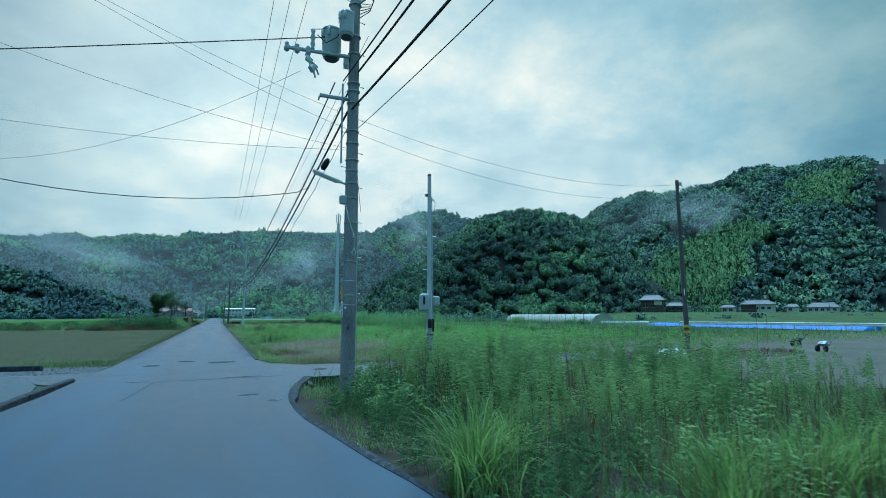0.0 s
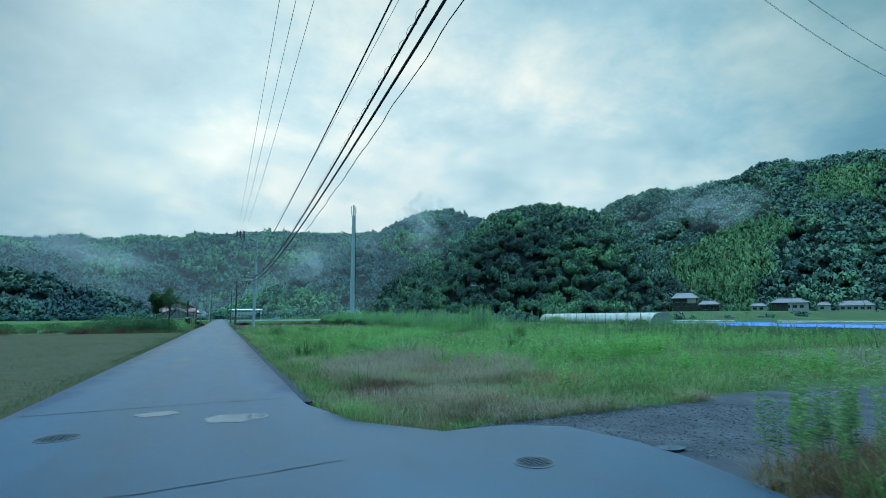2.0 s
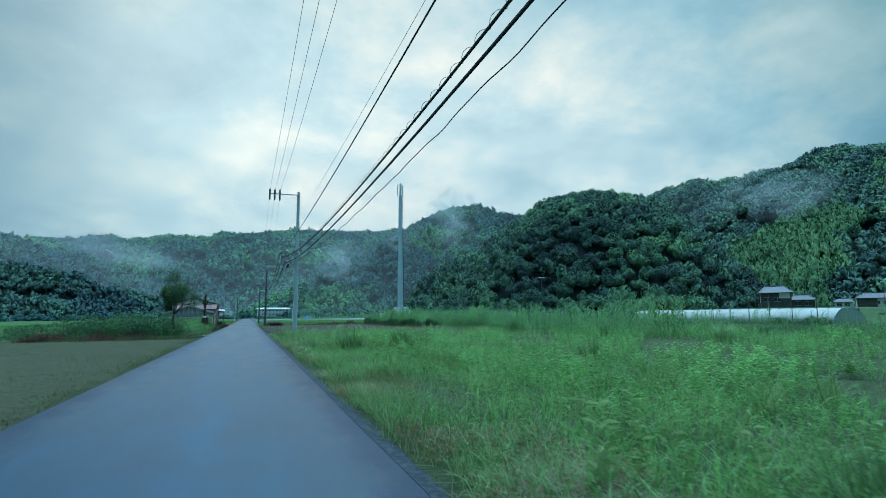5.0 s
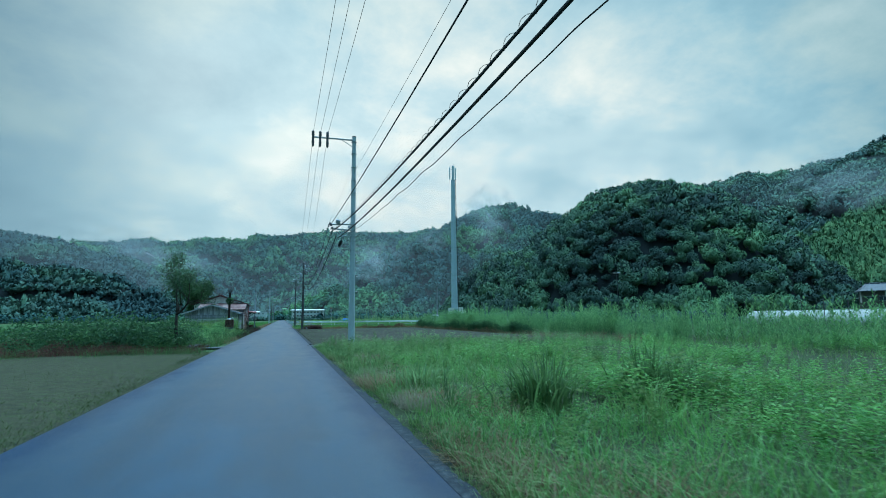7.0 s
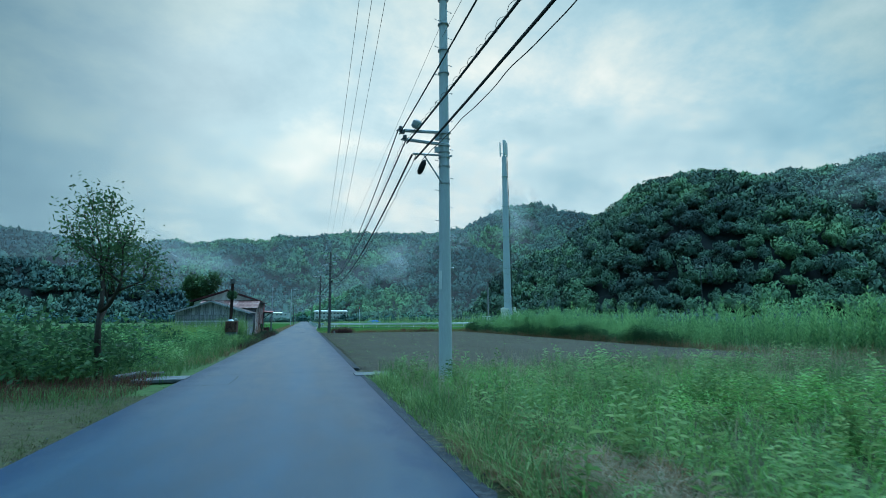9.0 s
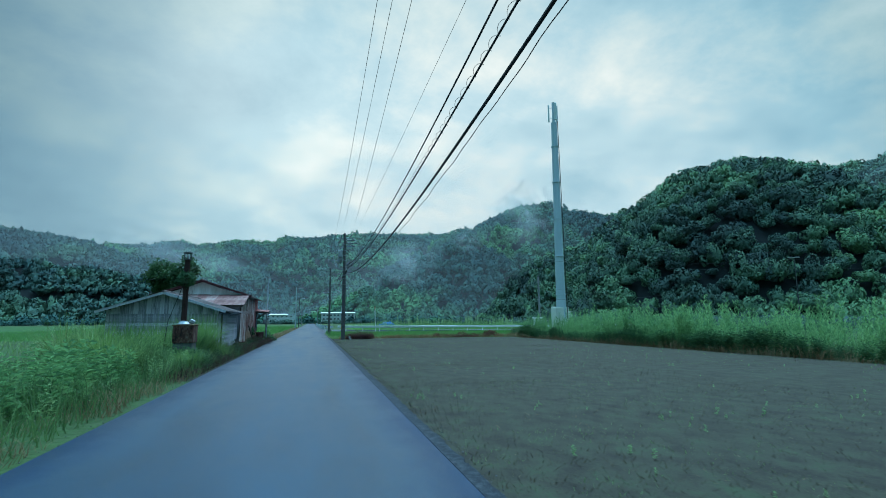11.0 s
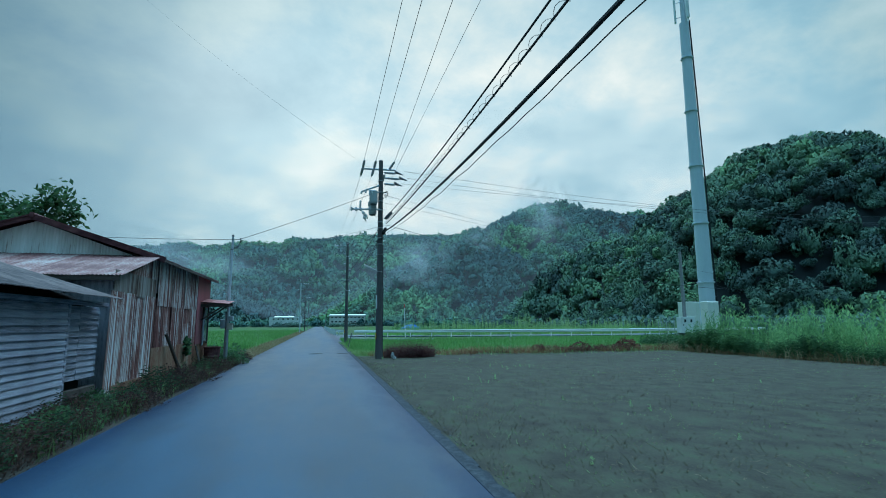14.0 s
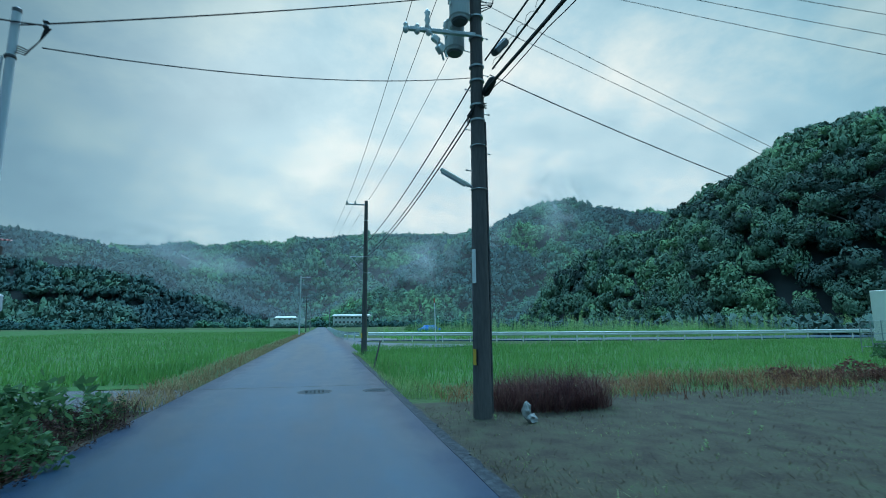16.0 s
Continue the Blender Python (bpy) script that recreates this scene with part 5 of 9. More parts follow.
for x, z, ty, tz, sg in ((4.6, 9.15, 111.8, 6.96, 1.36), (4.8, 8.8, 114.75, 8.76, 1.58), (4.5, 8.5, 120.7, 9.95, 0.96)):
    wire((x, Y3 - 0.15, z), (60, ty, tz), sg, 0.007, M["thin_wire"], "thin high-voltage wire towards the woods")
wire((3.7, Y3, 7.9), (50, 132.3, 4.3), 0.83, 0.007, M["thin_wire"], "thin service wire over the rice field")
wire((3.7, Y3, 7.5), (50, 134.5, 1.2), -0.6, 0.007, M["thin_wire"], "thin service wire over the rice field")
wire((3.75, Y3, 6.4), (50, 130.3, 5.34), 1.96, 0.012, M["rubber"], "black cable over the rice field")
wire((-14, 135.3, 27.4), (3.45, Y3, 8.9), 0.4, 0.004, M["thin_wire"], "thin ground wire with a small ball")
tagged(part("wire_hanger", join(rod((3.05, 11.99, 5.82), (3.43, 12.0, 6.03), 0.012, n=6), box(3.43, 12.0, 6.02, 0.05, 0.08, 0.06, 0.01)), M["rubber"]), "black hanger clamped to the telephone cable", "wire hanger")
cb1 = tagged(part("cable_closure", moved(turned((0, 0, -0.18), [(0.03, 0), (0.08, 0.05), (0.09, 0.18), (0.07, 0.3), (0.03, 0.36)], 8), pose(3.37, 8.73, 5.91, 20, 25, 0)), M["rubber"], smooth=True), "black closure hanging on the telephone cable", "cable closure")


# ---------------------------------------------------------------- sheds
def streaked(name, stops, across, down, patch):
    """Painted sheet iron with rust running down it in streaks, worse in some patches than in others."""
    m = bpy.data.materials.new(name)
    m.use_nodes = True
    nt, nl = m.node_tree.nodes, m.node_tree.links
    bs = nt["Principled BSDF"]
    co = nt.new("ShaderNodeTexCoord"); oi = nt.new("ShaderNodeObjectInfo")
    sh = nt.new("ShaderNodeVectorMath"); sh.operation = "ADD"
    nl.new(co.outputs["Object"], sh.inputs[0])
    sc = nt.new("ShaderNodeMath"); sc.operation = "MULTIPLY"; sc.inputs[1].default_value = 40.0
    nl.new(oi.outputs["Random"], sc.inputs[0]); nl.new(sc.outputs[0], sh.inputs[1])

    def tex(sx, sz, detail):
        mp = nt.new("ShaderNodeMapping"); mp.inputs["Scale"].default_value = (sx, sx, sz)
        nl.new(sh.outputs[0], mp.inputs[0])
        n = nt.new("ShaderNodeTexNoise"); n.inputs["Scale"].default_value = 1.0; n.inputs["Detail"].default_value = detail
        nl.new(mp.outputs[0], n.inputs["Vector"])
        return n.outputs["Fac"]

    a, b = tex(across, down, 3), tex(patch, patch, 3)
    mx = nt.new("ShaderNodeMix"); mx.inputs[0].default_value = 0.3
    nl.new(a, mx.inputs[2]); nl.new(b, mx.inputs[3])
    rp = ramp_of(nt, stops)
    nl.new(mx.outputs[0], rp.inputs[0]); nl.new(rp.outputs[0], bs.inputs["Base Color"])
    bs.inputs["Roughness"].default_value = 0.7
    bs.inputs["Specular IOR Level"].default_value = 0.3
    return m


M["rust_sheet"] = streaked("rusty_corrugated_sheet", [(0.42, (0.10, 0.036, 0.034)), (0.50, (0.24, 0.088, 0.072)), (0.535, (0.37, 0.22, 0.19)), (0.565, (0.66, 0.60, 0.58)), (0.72, (0.78, 0.75, 0.75))], 44.0, 0.18, 0.7)
M["rust_sheet_high"] = streaked("rustier_corrugated_sheet", [(0.40, (0.11, 0.04, 0.04)), (0.48, (0.23, 0.085, 0.075)), (0.515, (0.36, 0.22, 0.19)), (0.55, (0.62, 0.56, 0.54)), (0.78, (0.74, 0.71, 0.71))], 44.0, 0.18, 0.7)
M["rust_sheet_grey"] = streaked("grey_brown_corrugated_sheet", [(0.38, (0.11, 0.06, 0.05)), (0.47, (0.20, 0.15, 0.125)), (0.55, (0.29, 0.25, 0.225)), (0.7, (0.38, 0.36, 0.34))], 24.0, 0.28, 0.8)
M["rust_tank"] = surf("rusty_tank", [(0.36, (0.03, 0.016, 0.014)), (0.46, (0.10, 0.042, 0.032)), (0.54, (0.15, 0.095, 0.07)), (0.64, (0.16, 0.165, 0.14))], 2.2, 18, 0.85, 0.3, stretch=(1, 1, 0.55))
M["red_sheet"] = surf("red_painted_sheet", [(0.3, (0.15, 0.036, 0.046)), (0.55, (0.27, 0.068, 0.082)), (0.78, (0.36, 0.14, 0.145))], 0.9, 12, 0.6, 0.15, stretch=(1.5, 1.5, 0.35), gloss=0.35)
M["porch_red"] = surf("faded_red_porch_sheet", [(0.36, (0.22, 0.05, 0.045)), (0.5, (0.36, 0.115, 0.10)), (0.66, (0.50, 0.30, 0.28))], 2.2, 14, 0.6, 0.15, gloss=0.35)
M["rust_roof"] = surf("rusty_roof_sheet", [(0.36, (0.045, 0.018, 0.022)), (0.48, (0.095, 0.038, 0.042)), (0.57, (0.15, 0.066, 0.066)), (0.7, (0.26, 0.16, 0.15))], 1.2, 10, 0.85, 0.25, gloss=0.12, stretch=(0.5, 2.5, 1), obj_random=0.07)
M["worn_roof"] = surf("worn_brown_roof_sheet", [(0.36, (0.055, 0.045, 0.046)), (0.48, (0.105, 0.085, 0.084)), (0.57, (0.15, 0.115, 0.11)), (0.7, (0.22, 0.19, 0.185))], 1.2, 10, 0.85, 0.25, gloss=0.15, stretch=(0.5, 2.5, 1), obj_random=0.08)
M["grey_sheet"] = surf("weathered_pale_sheet", [(0.36, (0.28, 0.19, 0.165)), (0.43, (0.62, 0.61, 0.60)), (0.7, (0.8, 0.8, 0.8))], 1.2, 9, 0.75, 0.2, stretch=(3, 3, 0.25), obj_random=0.05)
M["old_board"] = surf("weathered_board", [(0.34, (0.12, 0.118, 0.145)), (0.48, (0.275, 0.275, 0.33)), (0.68, (0.41, 0.41, 0.48))], 3.5, 30, 0.9, 0.5, stretch=(6, 0.5, 9), obj_random=0.10)
M["old_board_up"] = surf("weathered_upright_board", [(0.36, (0.20, 0.19, 0.225)), (0.48, (0.43, 0.41, 0.48)), (0.66, (0.58, 0.56, 0.63))], 2.5, 25, 0.9, 0.4, stretch=(6, 6, 0.6), obj_random=0.13)
M["pale_rust_roof"] = surf("faded_red_roof_sheet", [(0.36, (0.11, 0.038, 0.036)), (0.47, (0.21, 0.095, 0.088)), (0.56, (0.29, 0.185, 0.17)), (0.70, (0.40, 0.34, 0.32))], 1.6, 10, 0.6, 0.25, stretch=(2.5, 0.5, 1), obj_random=0.07)
M["creeper"] = leafy("creeper_leaves", [(0.2, (0.03, 0.07, 0.04)), (0.5, (0.06, 0.13, 0.06)), (0.8, (0.11, 0.2, 0.085))], 0.5, 0.26)
M["beam"] = surf("dark_beam", [(0.3, (0.04, 0.032, 0.028)), (0.7, (0.10, 0.08, 0.07))], 3, 30, 0.9, 0.4)
M["stained_concrete"] = surf("stained_concrete", [(0.34, (0.085, 0.030, 0.020)), (0.46, (0.17, 0.075, 0.045)), (0.55, (0.21, 0.135, 0.085)), (0.68, (0.25, 0.22, 0.17))], 1.4, 18, 0.9, 0.3, stretch=(2.2, 2.2, 0.45))
# near-black colour on the sheds' core walls stands for the unlit inside
M["core_shade"] = surf("painted_core_shade", [(0.3, (0.01, 0.01, 0.01)), (0.7, (0.02, 0.02, 0.02))], 2, 20, 0.95, 0)


def corrugated(width, height, pitch=0.076, depth=0.009, per=6, rows=2, thick=0.0015):
    """A corrugated sheet standing in the xz plane, its waves running up."""
    n = max(2, int(width / pitch * per))
    v, f = [], []
    for j in range(rows + 1):
        for i in range(n + 1):
            x = width * i / n
            v.append((x, depth * math.sin(2 * math.pi * x / pitch), height * j / rows))
    for j in range(rows):
        for i in range(n):
            a = j * (n + 1) + i
            f.append((a, a + 1, a + n + 2, a + n + 1))
    return v, f


def sheet_wall(parent, mats, x, y0, y1, z0, z1, rows, seed, width=0.72):
    """An upright wall of lapped corrugated sheets along y, facing +x."""
    r = random.Random(seed)
    hh = (z1 - z0) / rows
    me = {}
    for k, m in enumerate(mats):
        me[k] = mesh_of("corrugated_sheet", corrugated(width + 0.04, hh + 0.06), m, True)
    for j in range(rows):
        n = int(math.ceil((y1 - y0) / width))
        for i in range(n):
            y = y0 + i * width
            if y > y1 - 0.2:
                continue
            ob = new("corrugated_sheet", me[j % len(mats)])
            ob.parent = parent
            ob.matrix_local = pose(x + 0.012 * j + r.uniform(0, 0.01) - 0.012 * (i % 2), y, z0 + j * hh - 0.03, r.uniform(-0.6, 0.6), 0, 90 + r.uniform(-0.5, 0.5))


def sheet_roof(parent, mat, a, b, c, n, seed):
    """A roof slope of corrugated sheets: a is one eave corner, b the other, c the ridge above a."""
    r = random.Random(seed)
    a, b, c = Vector(a), Vector(b), Vector(c)
    u, w = (b - a), (c - a)
    step = u.length / n
    ux, wz = u.normalized(), w.normalized()
    q = Matrix((ux, ux.cross(wz) * -1, wz)).transposed().to_4x4()
    me = mesh_of("roof_sheet", corrugated(step + 0.05, w.length, 0.076, 0.011, 6, 3), mat, True)
    for i in range(n):
        ob = new("roof_sheet", me)
        ob.parent = parent
        ob.matrix_local = Matrix.Translation(a + ux * step * i + Vector((0, 0, 0.006 * (i % 2) + r.uniform(0, 0.006)))) @ q


def boards_along_y(parent, mat, x, y0, y1, z0, z1, h, seed, face=1):
    r = random.Random(seed)
    n = int((z1 - z0) / h)
    cuts = [y0, y0 + (y1 - y0) * 0.46, y1]
    for k in range(2):
        ln = cuts[k + 1] - cuts[k] - 0.012
        me = mesh_of("board", ([(0, 0, 0), (0.036, 0, 0), (0.004, 0, h + 0.02), (0, 0, h + 0.02), (0, ln, 0), (0.036, ln, 0), (0.004, ln, h + 0.02), (0, ln, h + 0.02)],
                                  [(0, 1, 2, 3), (7, 6, 5, 4), (1, 5, 6, 2), (0, 4, 5, 1), (3, 2, 6, 7), (4, 0, 3, 7)]), mat)
        for i in range(n):
            ob = new("board", me)
            ob.parent = parent
            ob.matrix_local = pose(x + r.uniform(-0.004, 0.004), cuts[k], z0 + i * h + r.uniform(-0.008, 0.008), r.uniform(-0.25, 0.25), r.uniform(-2, 1), 0)


# tall shed of corrugated iron
X = -3.75
shed2 = thing("tall_shed", (0, 0, 0), "tall rusty corrugated iron shed with a gabled roof", "shed")
RX, RZ, EZ = -6.64, 4.42, 3.36
part("core_wall", ([(X - 0.06, 110.65, 0.0), (X - 0.06, 117.6, 0.0), (X - 0.06, 117.6, EZ - 0.06), (X - 0.06, 110.65, EZ - 0.06), (-9.6, 110.65, 0), (-9.6, 117.6, 0), (-9.6, 117.6, EZ - 0.06), (-9.6, 110.65, EZ - 0.06), (RX, 110.65, RZ - 0.08), (RX, 117.6, RZ - 0.08)],
                   [(0, 1, 2, 3), (5, 4, 7, 6), (4, 0, 3, 8, 7), (1, 5, 6, 9, 2), (3, 2, 9, 8), (6, 7, 8, 9)]), M["core_shade"], shed2)
part("base_wall", join(box(X - 0.03, 114.2, 0.4, 0.14, 7.0, 1.1), box(X - 0.03, 109.4, 0.0, 0.14, 2.6, 0.5)), M["stained_concrete"], shed2, "rust-stained concrete base wall")
sheet_wall(shed2, [M["rust_sheet"], M["rust_sheet_high"]], X + 0.03, 110.9, 115.5, 0.86, 3.42, 2, 4)
sheet_wall(shed2, [M["rust_sheet"]], X + 0.01, 107.75, 110.95, 0.06, 2.3, 1, 5)
sheet_wall(shed2, [M["rust_sheet_grey"]], X + 0.015, 107.9, 110.95, 2.3, 2.78, 1, 15)
part("red_panel", moved(box(0, 0, 0, 0.03, 2.12, 2.5, 0.004), pose(X + 0.05, 116.6, 2.12)), M["red_sheet"], shed2, "dull red painted wall panel")
part("red_panel", box(X - 0.9, 117.66, 1.6, 1.8, 0.03, 3.3, 0.004), M["red_sheet"], shed2, "dull red painted end wall")
for i in range(8):
    x0 = X - 0.72 * (i + 1)
    gable = corrugated(0.74, 1.0)
    slope = (RZ - EZ) / (X - RX)
    gable = [(x, y, z * max(0.05, RZ - abs(x0 + x - RX) * slope - 2.8)) for x, y, z in gable[0]], gable[1]
    ob = part("gable_sheet", gable, M["grey_sheet"], shed2, smooth=True)
    ob.matrix_local = pose(x0, 110.58 - 0.004 * (i % 2), 2.7, 0, 0, 0)
sheet_roof(shed2, M["rust_roof"], (-3.42, 110.35, EZ - 0.02), (-3.42, 117.85, EZ - 0.02), (RX, 110.35, RZ), 10, 1)
sheet_roof(shed2, M["rust_roof"], (-9.86, 117.85, EZ - 0.02), (-9.86, 110.35, EZ - 0.02), (RX, 117.85, RZ), 10, 2)
part("ridge_cap", tube([(RX, 110.3, RZ + 0.02), (RX, 117.9, RZ + 0.02)], 0.07, 8), M["rust_roof"], shed2)
part("barge_board", join(*[moved(box(0, 0, 0, 3.4, 0.03, 0.15), pose((RX + s) / 2 - 0.0, 110.33, (RZ + EZ) / 2 - 0.03, 0, a, 0)) for s, a in ((-3.42, 18.4), (-9.86, -18.4))]), M["rust_roof"], shed2, "rusty red barge boards")
part("eave_board", box(-3.44, 114.1, EZ - 0.05, 0.03, 7.5, 0.08), M["beam"], shed2)
part("cheek_panel", box(X - 0.005, 110.72, 2.95, 0.03, 0.62, 0.98), M["rust_sheet_high"], shed2)
# lean-to before the gable
sheet_roof(shed2, M["pale_rust_roof"], (-8.8, 107.75, 2.66), (-3.6, 107.75, 2.66), (-8.8, 110.6, 3.46), 8, 3)
part("lean_to_fascia", box(-6.2, 107.78, 2.6, 5.2, 0.03, 0.1), M["beam"], shed2)
part("lean_to_wall", box(-6.3, 108.05, 1.3, 5.0, 0.05, 2.6), M["old_board_up"], shed2, "grey upright board wall")
part("lean_to_cheek", ([(X - 0.01, 108.0, 2.5), (X - 0.01, 110.7, 2.5), (X - 0.01, 110.7, 3.4), (X - 0.05, 108.0, 2.5), (X - 0.05, 110.7, 2.5), (X - 0.05, 110.7, 3.4)], [(0, 1, 2), (5, 4, 3), (0, 2, 5, 3), (1, 4, 5, 2), (0, 3, 4, 1)]), M["rust_sheet"], shed2)
part("timber_prop", rod((X + 0.4, 115.1, 0.05), (X + 0.1, 115.55, 0.8), 0.04, 0.035, 7), M["beam"], shed2, "dark leaning timber prop")
part("timber_prop", rod((X + 0.42, 112.55, 0.0), (X + 0.08, 111.85, 1.3), 0.05, 0.045, 7), M["beam"], shed2, "dark leaning timber prop")
# door and porch
door = part("door", box(X + 0.075, 116.98, 1.55, 0.03, 0.72, 1.35, 0.005), M["glass_dark"], shed2, "dark glazed door")
part("door_frame", join(box(X + 0.085, 116.58, 1.6, 0.06, 0.07, 1.5), box(X + 0.085, 117.38, 1.6, 0.06, 0.07, 1.5), box(X + 0.085, 116.98, 2.32, 0.06, 0.86, 0.07)), M["beam"], door)
part("door_bar", box(X + 0.1, 116.98, 0.92, 0.05, 0.8, 0.06), M["rust_pipe"], door)
part("tub", turned((X + 0.4, 116.9, -0.08), [(0.24, 0), (0.27, 0.4), (0.29, 0.42), (0.29, 0.46), (0.28, 0.48), (0.3, 0.74), (0.32, 0.76), (0.32, 0.8), (0.26, 0.8), (0.24, 0.7), (0.02, 0.7)], 22), M["rust_roof"], shed2, "reddish clay tub at the door")
part("down_pipe", tube([(X + 0.12, 116.42, 0.8), (X + 0.12, 116.45, 1.7), (X + 0.2, 116.5, 2.2)], 0.035, 8), M["box_grey"], shed2, "grey down pipe")
sheet_roof(shed2, M["porch_red"], (-2.68, 116.05, 2.36), (-2.68, 117.25, 2.5), (-3.75, 116.05, 2.44), 2, 6)
part("porch_beam", join(box(-3.2, 116.12, 2.3, 1.0, 0.06, 0.1), box(-3.2, 117.15, 2.38, 1.0, 0.06, 0.1), box(-2.8, 116.6, 2.32, 0.06, 1.1, 0.08)), M["beam"], shed2)
part("porch_brace", rod((X + 0.08, 116.2, 1.75), (-2.95, 116.2, 2.26), 0.03, n=6), M["beam"], shed2)
part("porch_brace", rod((X + 0.08, 117.1, 1.75), (-2.95, 117.1, 2.3), 0.03, n=6), M["beam"], shed2)
part("vine", join(*[moved(([(0, 0, 0), (0.09, 0.03, 0.02), (0.1, 0, 0.1), (0.02, -0.02, 0.09)], [(0, 1, 2, 3)]), pose(X + 0.1 + random.random() * 0.06, 114.14 + random.gauss(0, 0.1), 0.6 + random.random() * 0.5, random.uniform(0, 360), random.uniform(-60, 60), random.uniform(0, 360))) for _ in range(130)]), M["creeper"], shed2, "green creeper on the wall")

# low timber shed
shed1 = thing("timber_shed", (0, 0, 0), "low weathered timber shed with a worn brown tin roof", "shed")
RX1, RZ1, EZ1 = -6.22, 3.04, 2.12
part("core_wall", ([(X - 0.10, 100.1, 0), (X - 0.42, 107.7, 0), (X - 0.42, 107.7, EZ1 - 0.05), (X - 0.10, 100.1, EZ1 - 0.05), (-8.7, 100.1, 0), (-8.7, 107.7, 0), (-8.7, 107.7, EZ1 - 0.05), (-8.7, 100.1, EZ1 - 0.05), (RX1, 100.1, RZ1 - 0.08), (RX1, 107.7, RZ1 - 0.08)],
                   [(0, 1, 2, 3), (5, 4, 7, 6), (4, 0, 3, 8, 7), (1, 5, 6, 9, 2), (3, 2, 9, 8), (6, 7, 8, 9)]), M["core_shade"], shed1)
boards_along_y(shed1, M["old_board"], X - 0.04, 101.1, 106.05, 0.04, 2.0, 0.118, 11)
boards_along_y(shed1, M["old_board"], X - 0.16, 106.08, 107.7, 0.52, 2.0, 0.118, 12)
part("corner_post", box(X - 0.02, 101.03, 1.0, 0.12, 0.12, 2.05, 0.01), M["beam"], shed1)
part("corner_post", box(X - 0.06, 106.1, 1.0, 0.08, 0.08, 2.05, 0.01), M["old_board"], shed1)
part("corner_post", box(X - 0.08, 100.15, 1.0, 0.1, 0.1, 2.0, 0.01), M["beam"], shed1)
part("sill_beam", box(X - 0.12, 103.9, 0.28, 0.12, 7.4, 0.14, 0.01), M["beam"], shed1)
part("eave_beam", box(X + 0.0, 103.9, 2.0, 0.06, 7.6, 0.09, 0.01), M["old_board"], shed1)
boards_along_y(shed1, M["old_board"], X - 0.04, 100.15, 101.0, 0.1, 2.0, 0.118, 13)
# gable end: level boards below, upright boards above
r_g = random.Random(7)
for i in range(14):
    me = mesh_of("board", ([(0, -0.022, 0), (0, 0, 0), (0, 0, 0.14), (0, -0.006, 0.14), (4.9, -0.022, 0), (4.9, 0, 0), (4.9, 0, 0.14), (4.9, -0.006, 0.14)], [(0, 1, 2, 3), (7, 6, 5, 4), (0, 4, 5, 1), (0, 3, 7, 4), (3, 2, 6, 7), (1, 5, 6, 2)]), M["old_board_up"]) if i == 0 else me
    ob = new("board", me)
    ob.parent = shed1
    ob.matrix_local = pose(-8.68, 100.08 + r_g.uniform(-0.004, 0.004), 0.35 + 0.118 * i, r_g.uniform(-1, 1), 0, 0)
for i in range(26):
    x0 = -8.68 + 0.19 * i
    zt = RZ1 - abs(x0 + 0.09 - RX1) * (RZ1 - EZ1) / 2.72 - 0.06
    ob = part("upright_board", box(x0 + 0.09, 100.07 + r_g.uniform(-0.006, 0.006), (1.98 + zt) / 2, 0.182, 0.02, max(0.08, zt - 1.98)), M["old_board_up"], shed1)
sheet_roof(shed1, M["worn_roof"], (-3.38, 99.75, EZ1 + 0.0), (-3.38, 107.45, EZ1 + 0.0), (RX1, 99.75, RZ1), 11, 21)
sheet_roof(shed1, M["worn_roof"], (-9.06, 107.45, EZ1 + 0.0), (-9.06, 99.75, EZ1 + 0.0), (RX1, 107.45, RZ1), 11, 22)
part("ridge_cap", tube([(RX1, 99.7, RZ1 + 0.02), (RX1, 107.9, RZ1 + 0.02)], 0.06, 8), M["worn_roof"], shed1)
part("barge_board", join(*[moved(box(0, 0, 0, 2.98, 0.03, 0.13), pose((RX1 + s) / 2, 99.74, (RZ1 + EZ1) / 2 - 0.05, 0, a, 0)) for s, a in ((-3.38, 18.0), (-9.06, -18.0))]), M["old_board_up"], shed1, "grey weathered barge boards")

# stove pipe on a rusty tank
chim = thing("stove_chimney", (-4.02, 94.3, 0), "rusty stove pipe chimney on a concrete and steel base", "chimney")
part("pipe", turned((0, 0, 1.5), [(0.11, 0), (0.102, 0.05), (0.098, 2.5)], 18), M["rust_pipe"], chim, "dark rusty iron pipe")
part("collar", turned((0, 0, 1.46), [(0.22, 0), (0.22, 0.05), (0.15, 0.12), (0.13, 0.16)], 18), M["galv"], chim)
cage = part("spark_cage", join(*[rod((0.13 * math.cos(a), 0.13 * math.sin(a), 4.0), (0.14 * math.cos(a), 0.14 * math.sin(a), 4.25), 0.009, n=5) for a in [k * math.pi / 8 for k in range(16)]]), M["dark_steel"], chim, "galvanised spark cage")
part("cage_ring", turned((0, 0, 3.97), [(0.135, 0), (0.15, 0.0), (0.15, 0.04), (0.135, 0.04)], 18), M["dark_steel"], cage)
part("cage_lid", turned((0, 0, 4.23), [(0.13, 0), (0.155, 0.0), (0.155, 0.04), (0.02, 0.05)], 18), M["dark_steel"], cage)
part("tank", box(0.06, 0.1, 1.12, 0.72, 0.8, 0.68, 0.03), M["rust_tank"], chim, "rust-streaked steel tank")
part("tank_lip", box(0.06, 0.1, 1.46, 0.76, 0.84, 0.04, 0.01), M["stained_concrete"], chim)
part("base", box(0.06, 0.1, 0.35, 0.66, 0.74, 0.9, 0.02), M["concrete"], chim, "mossy concrete block base")
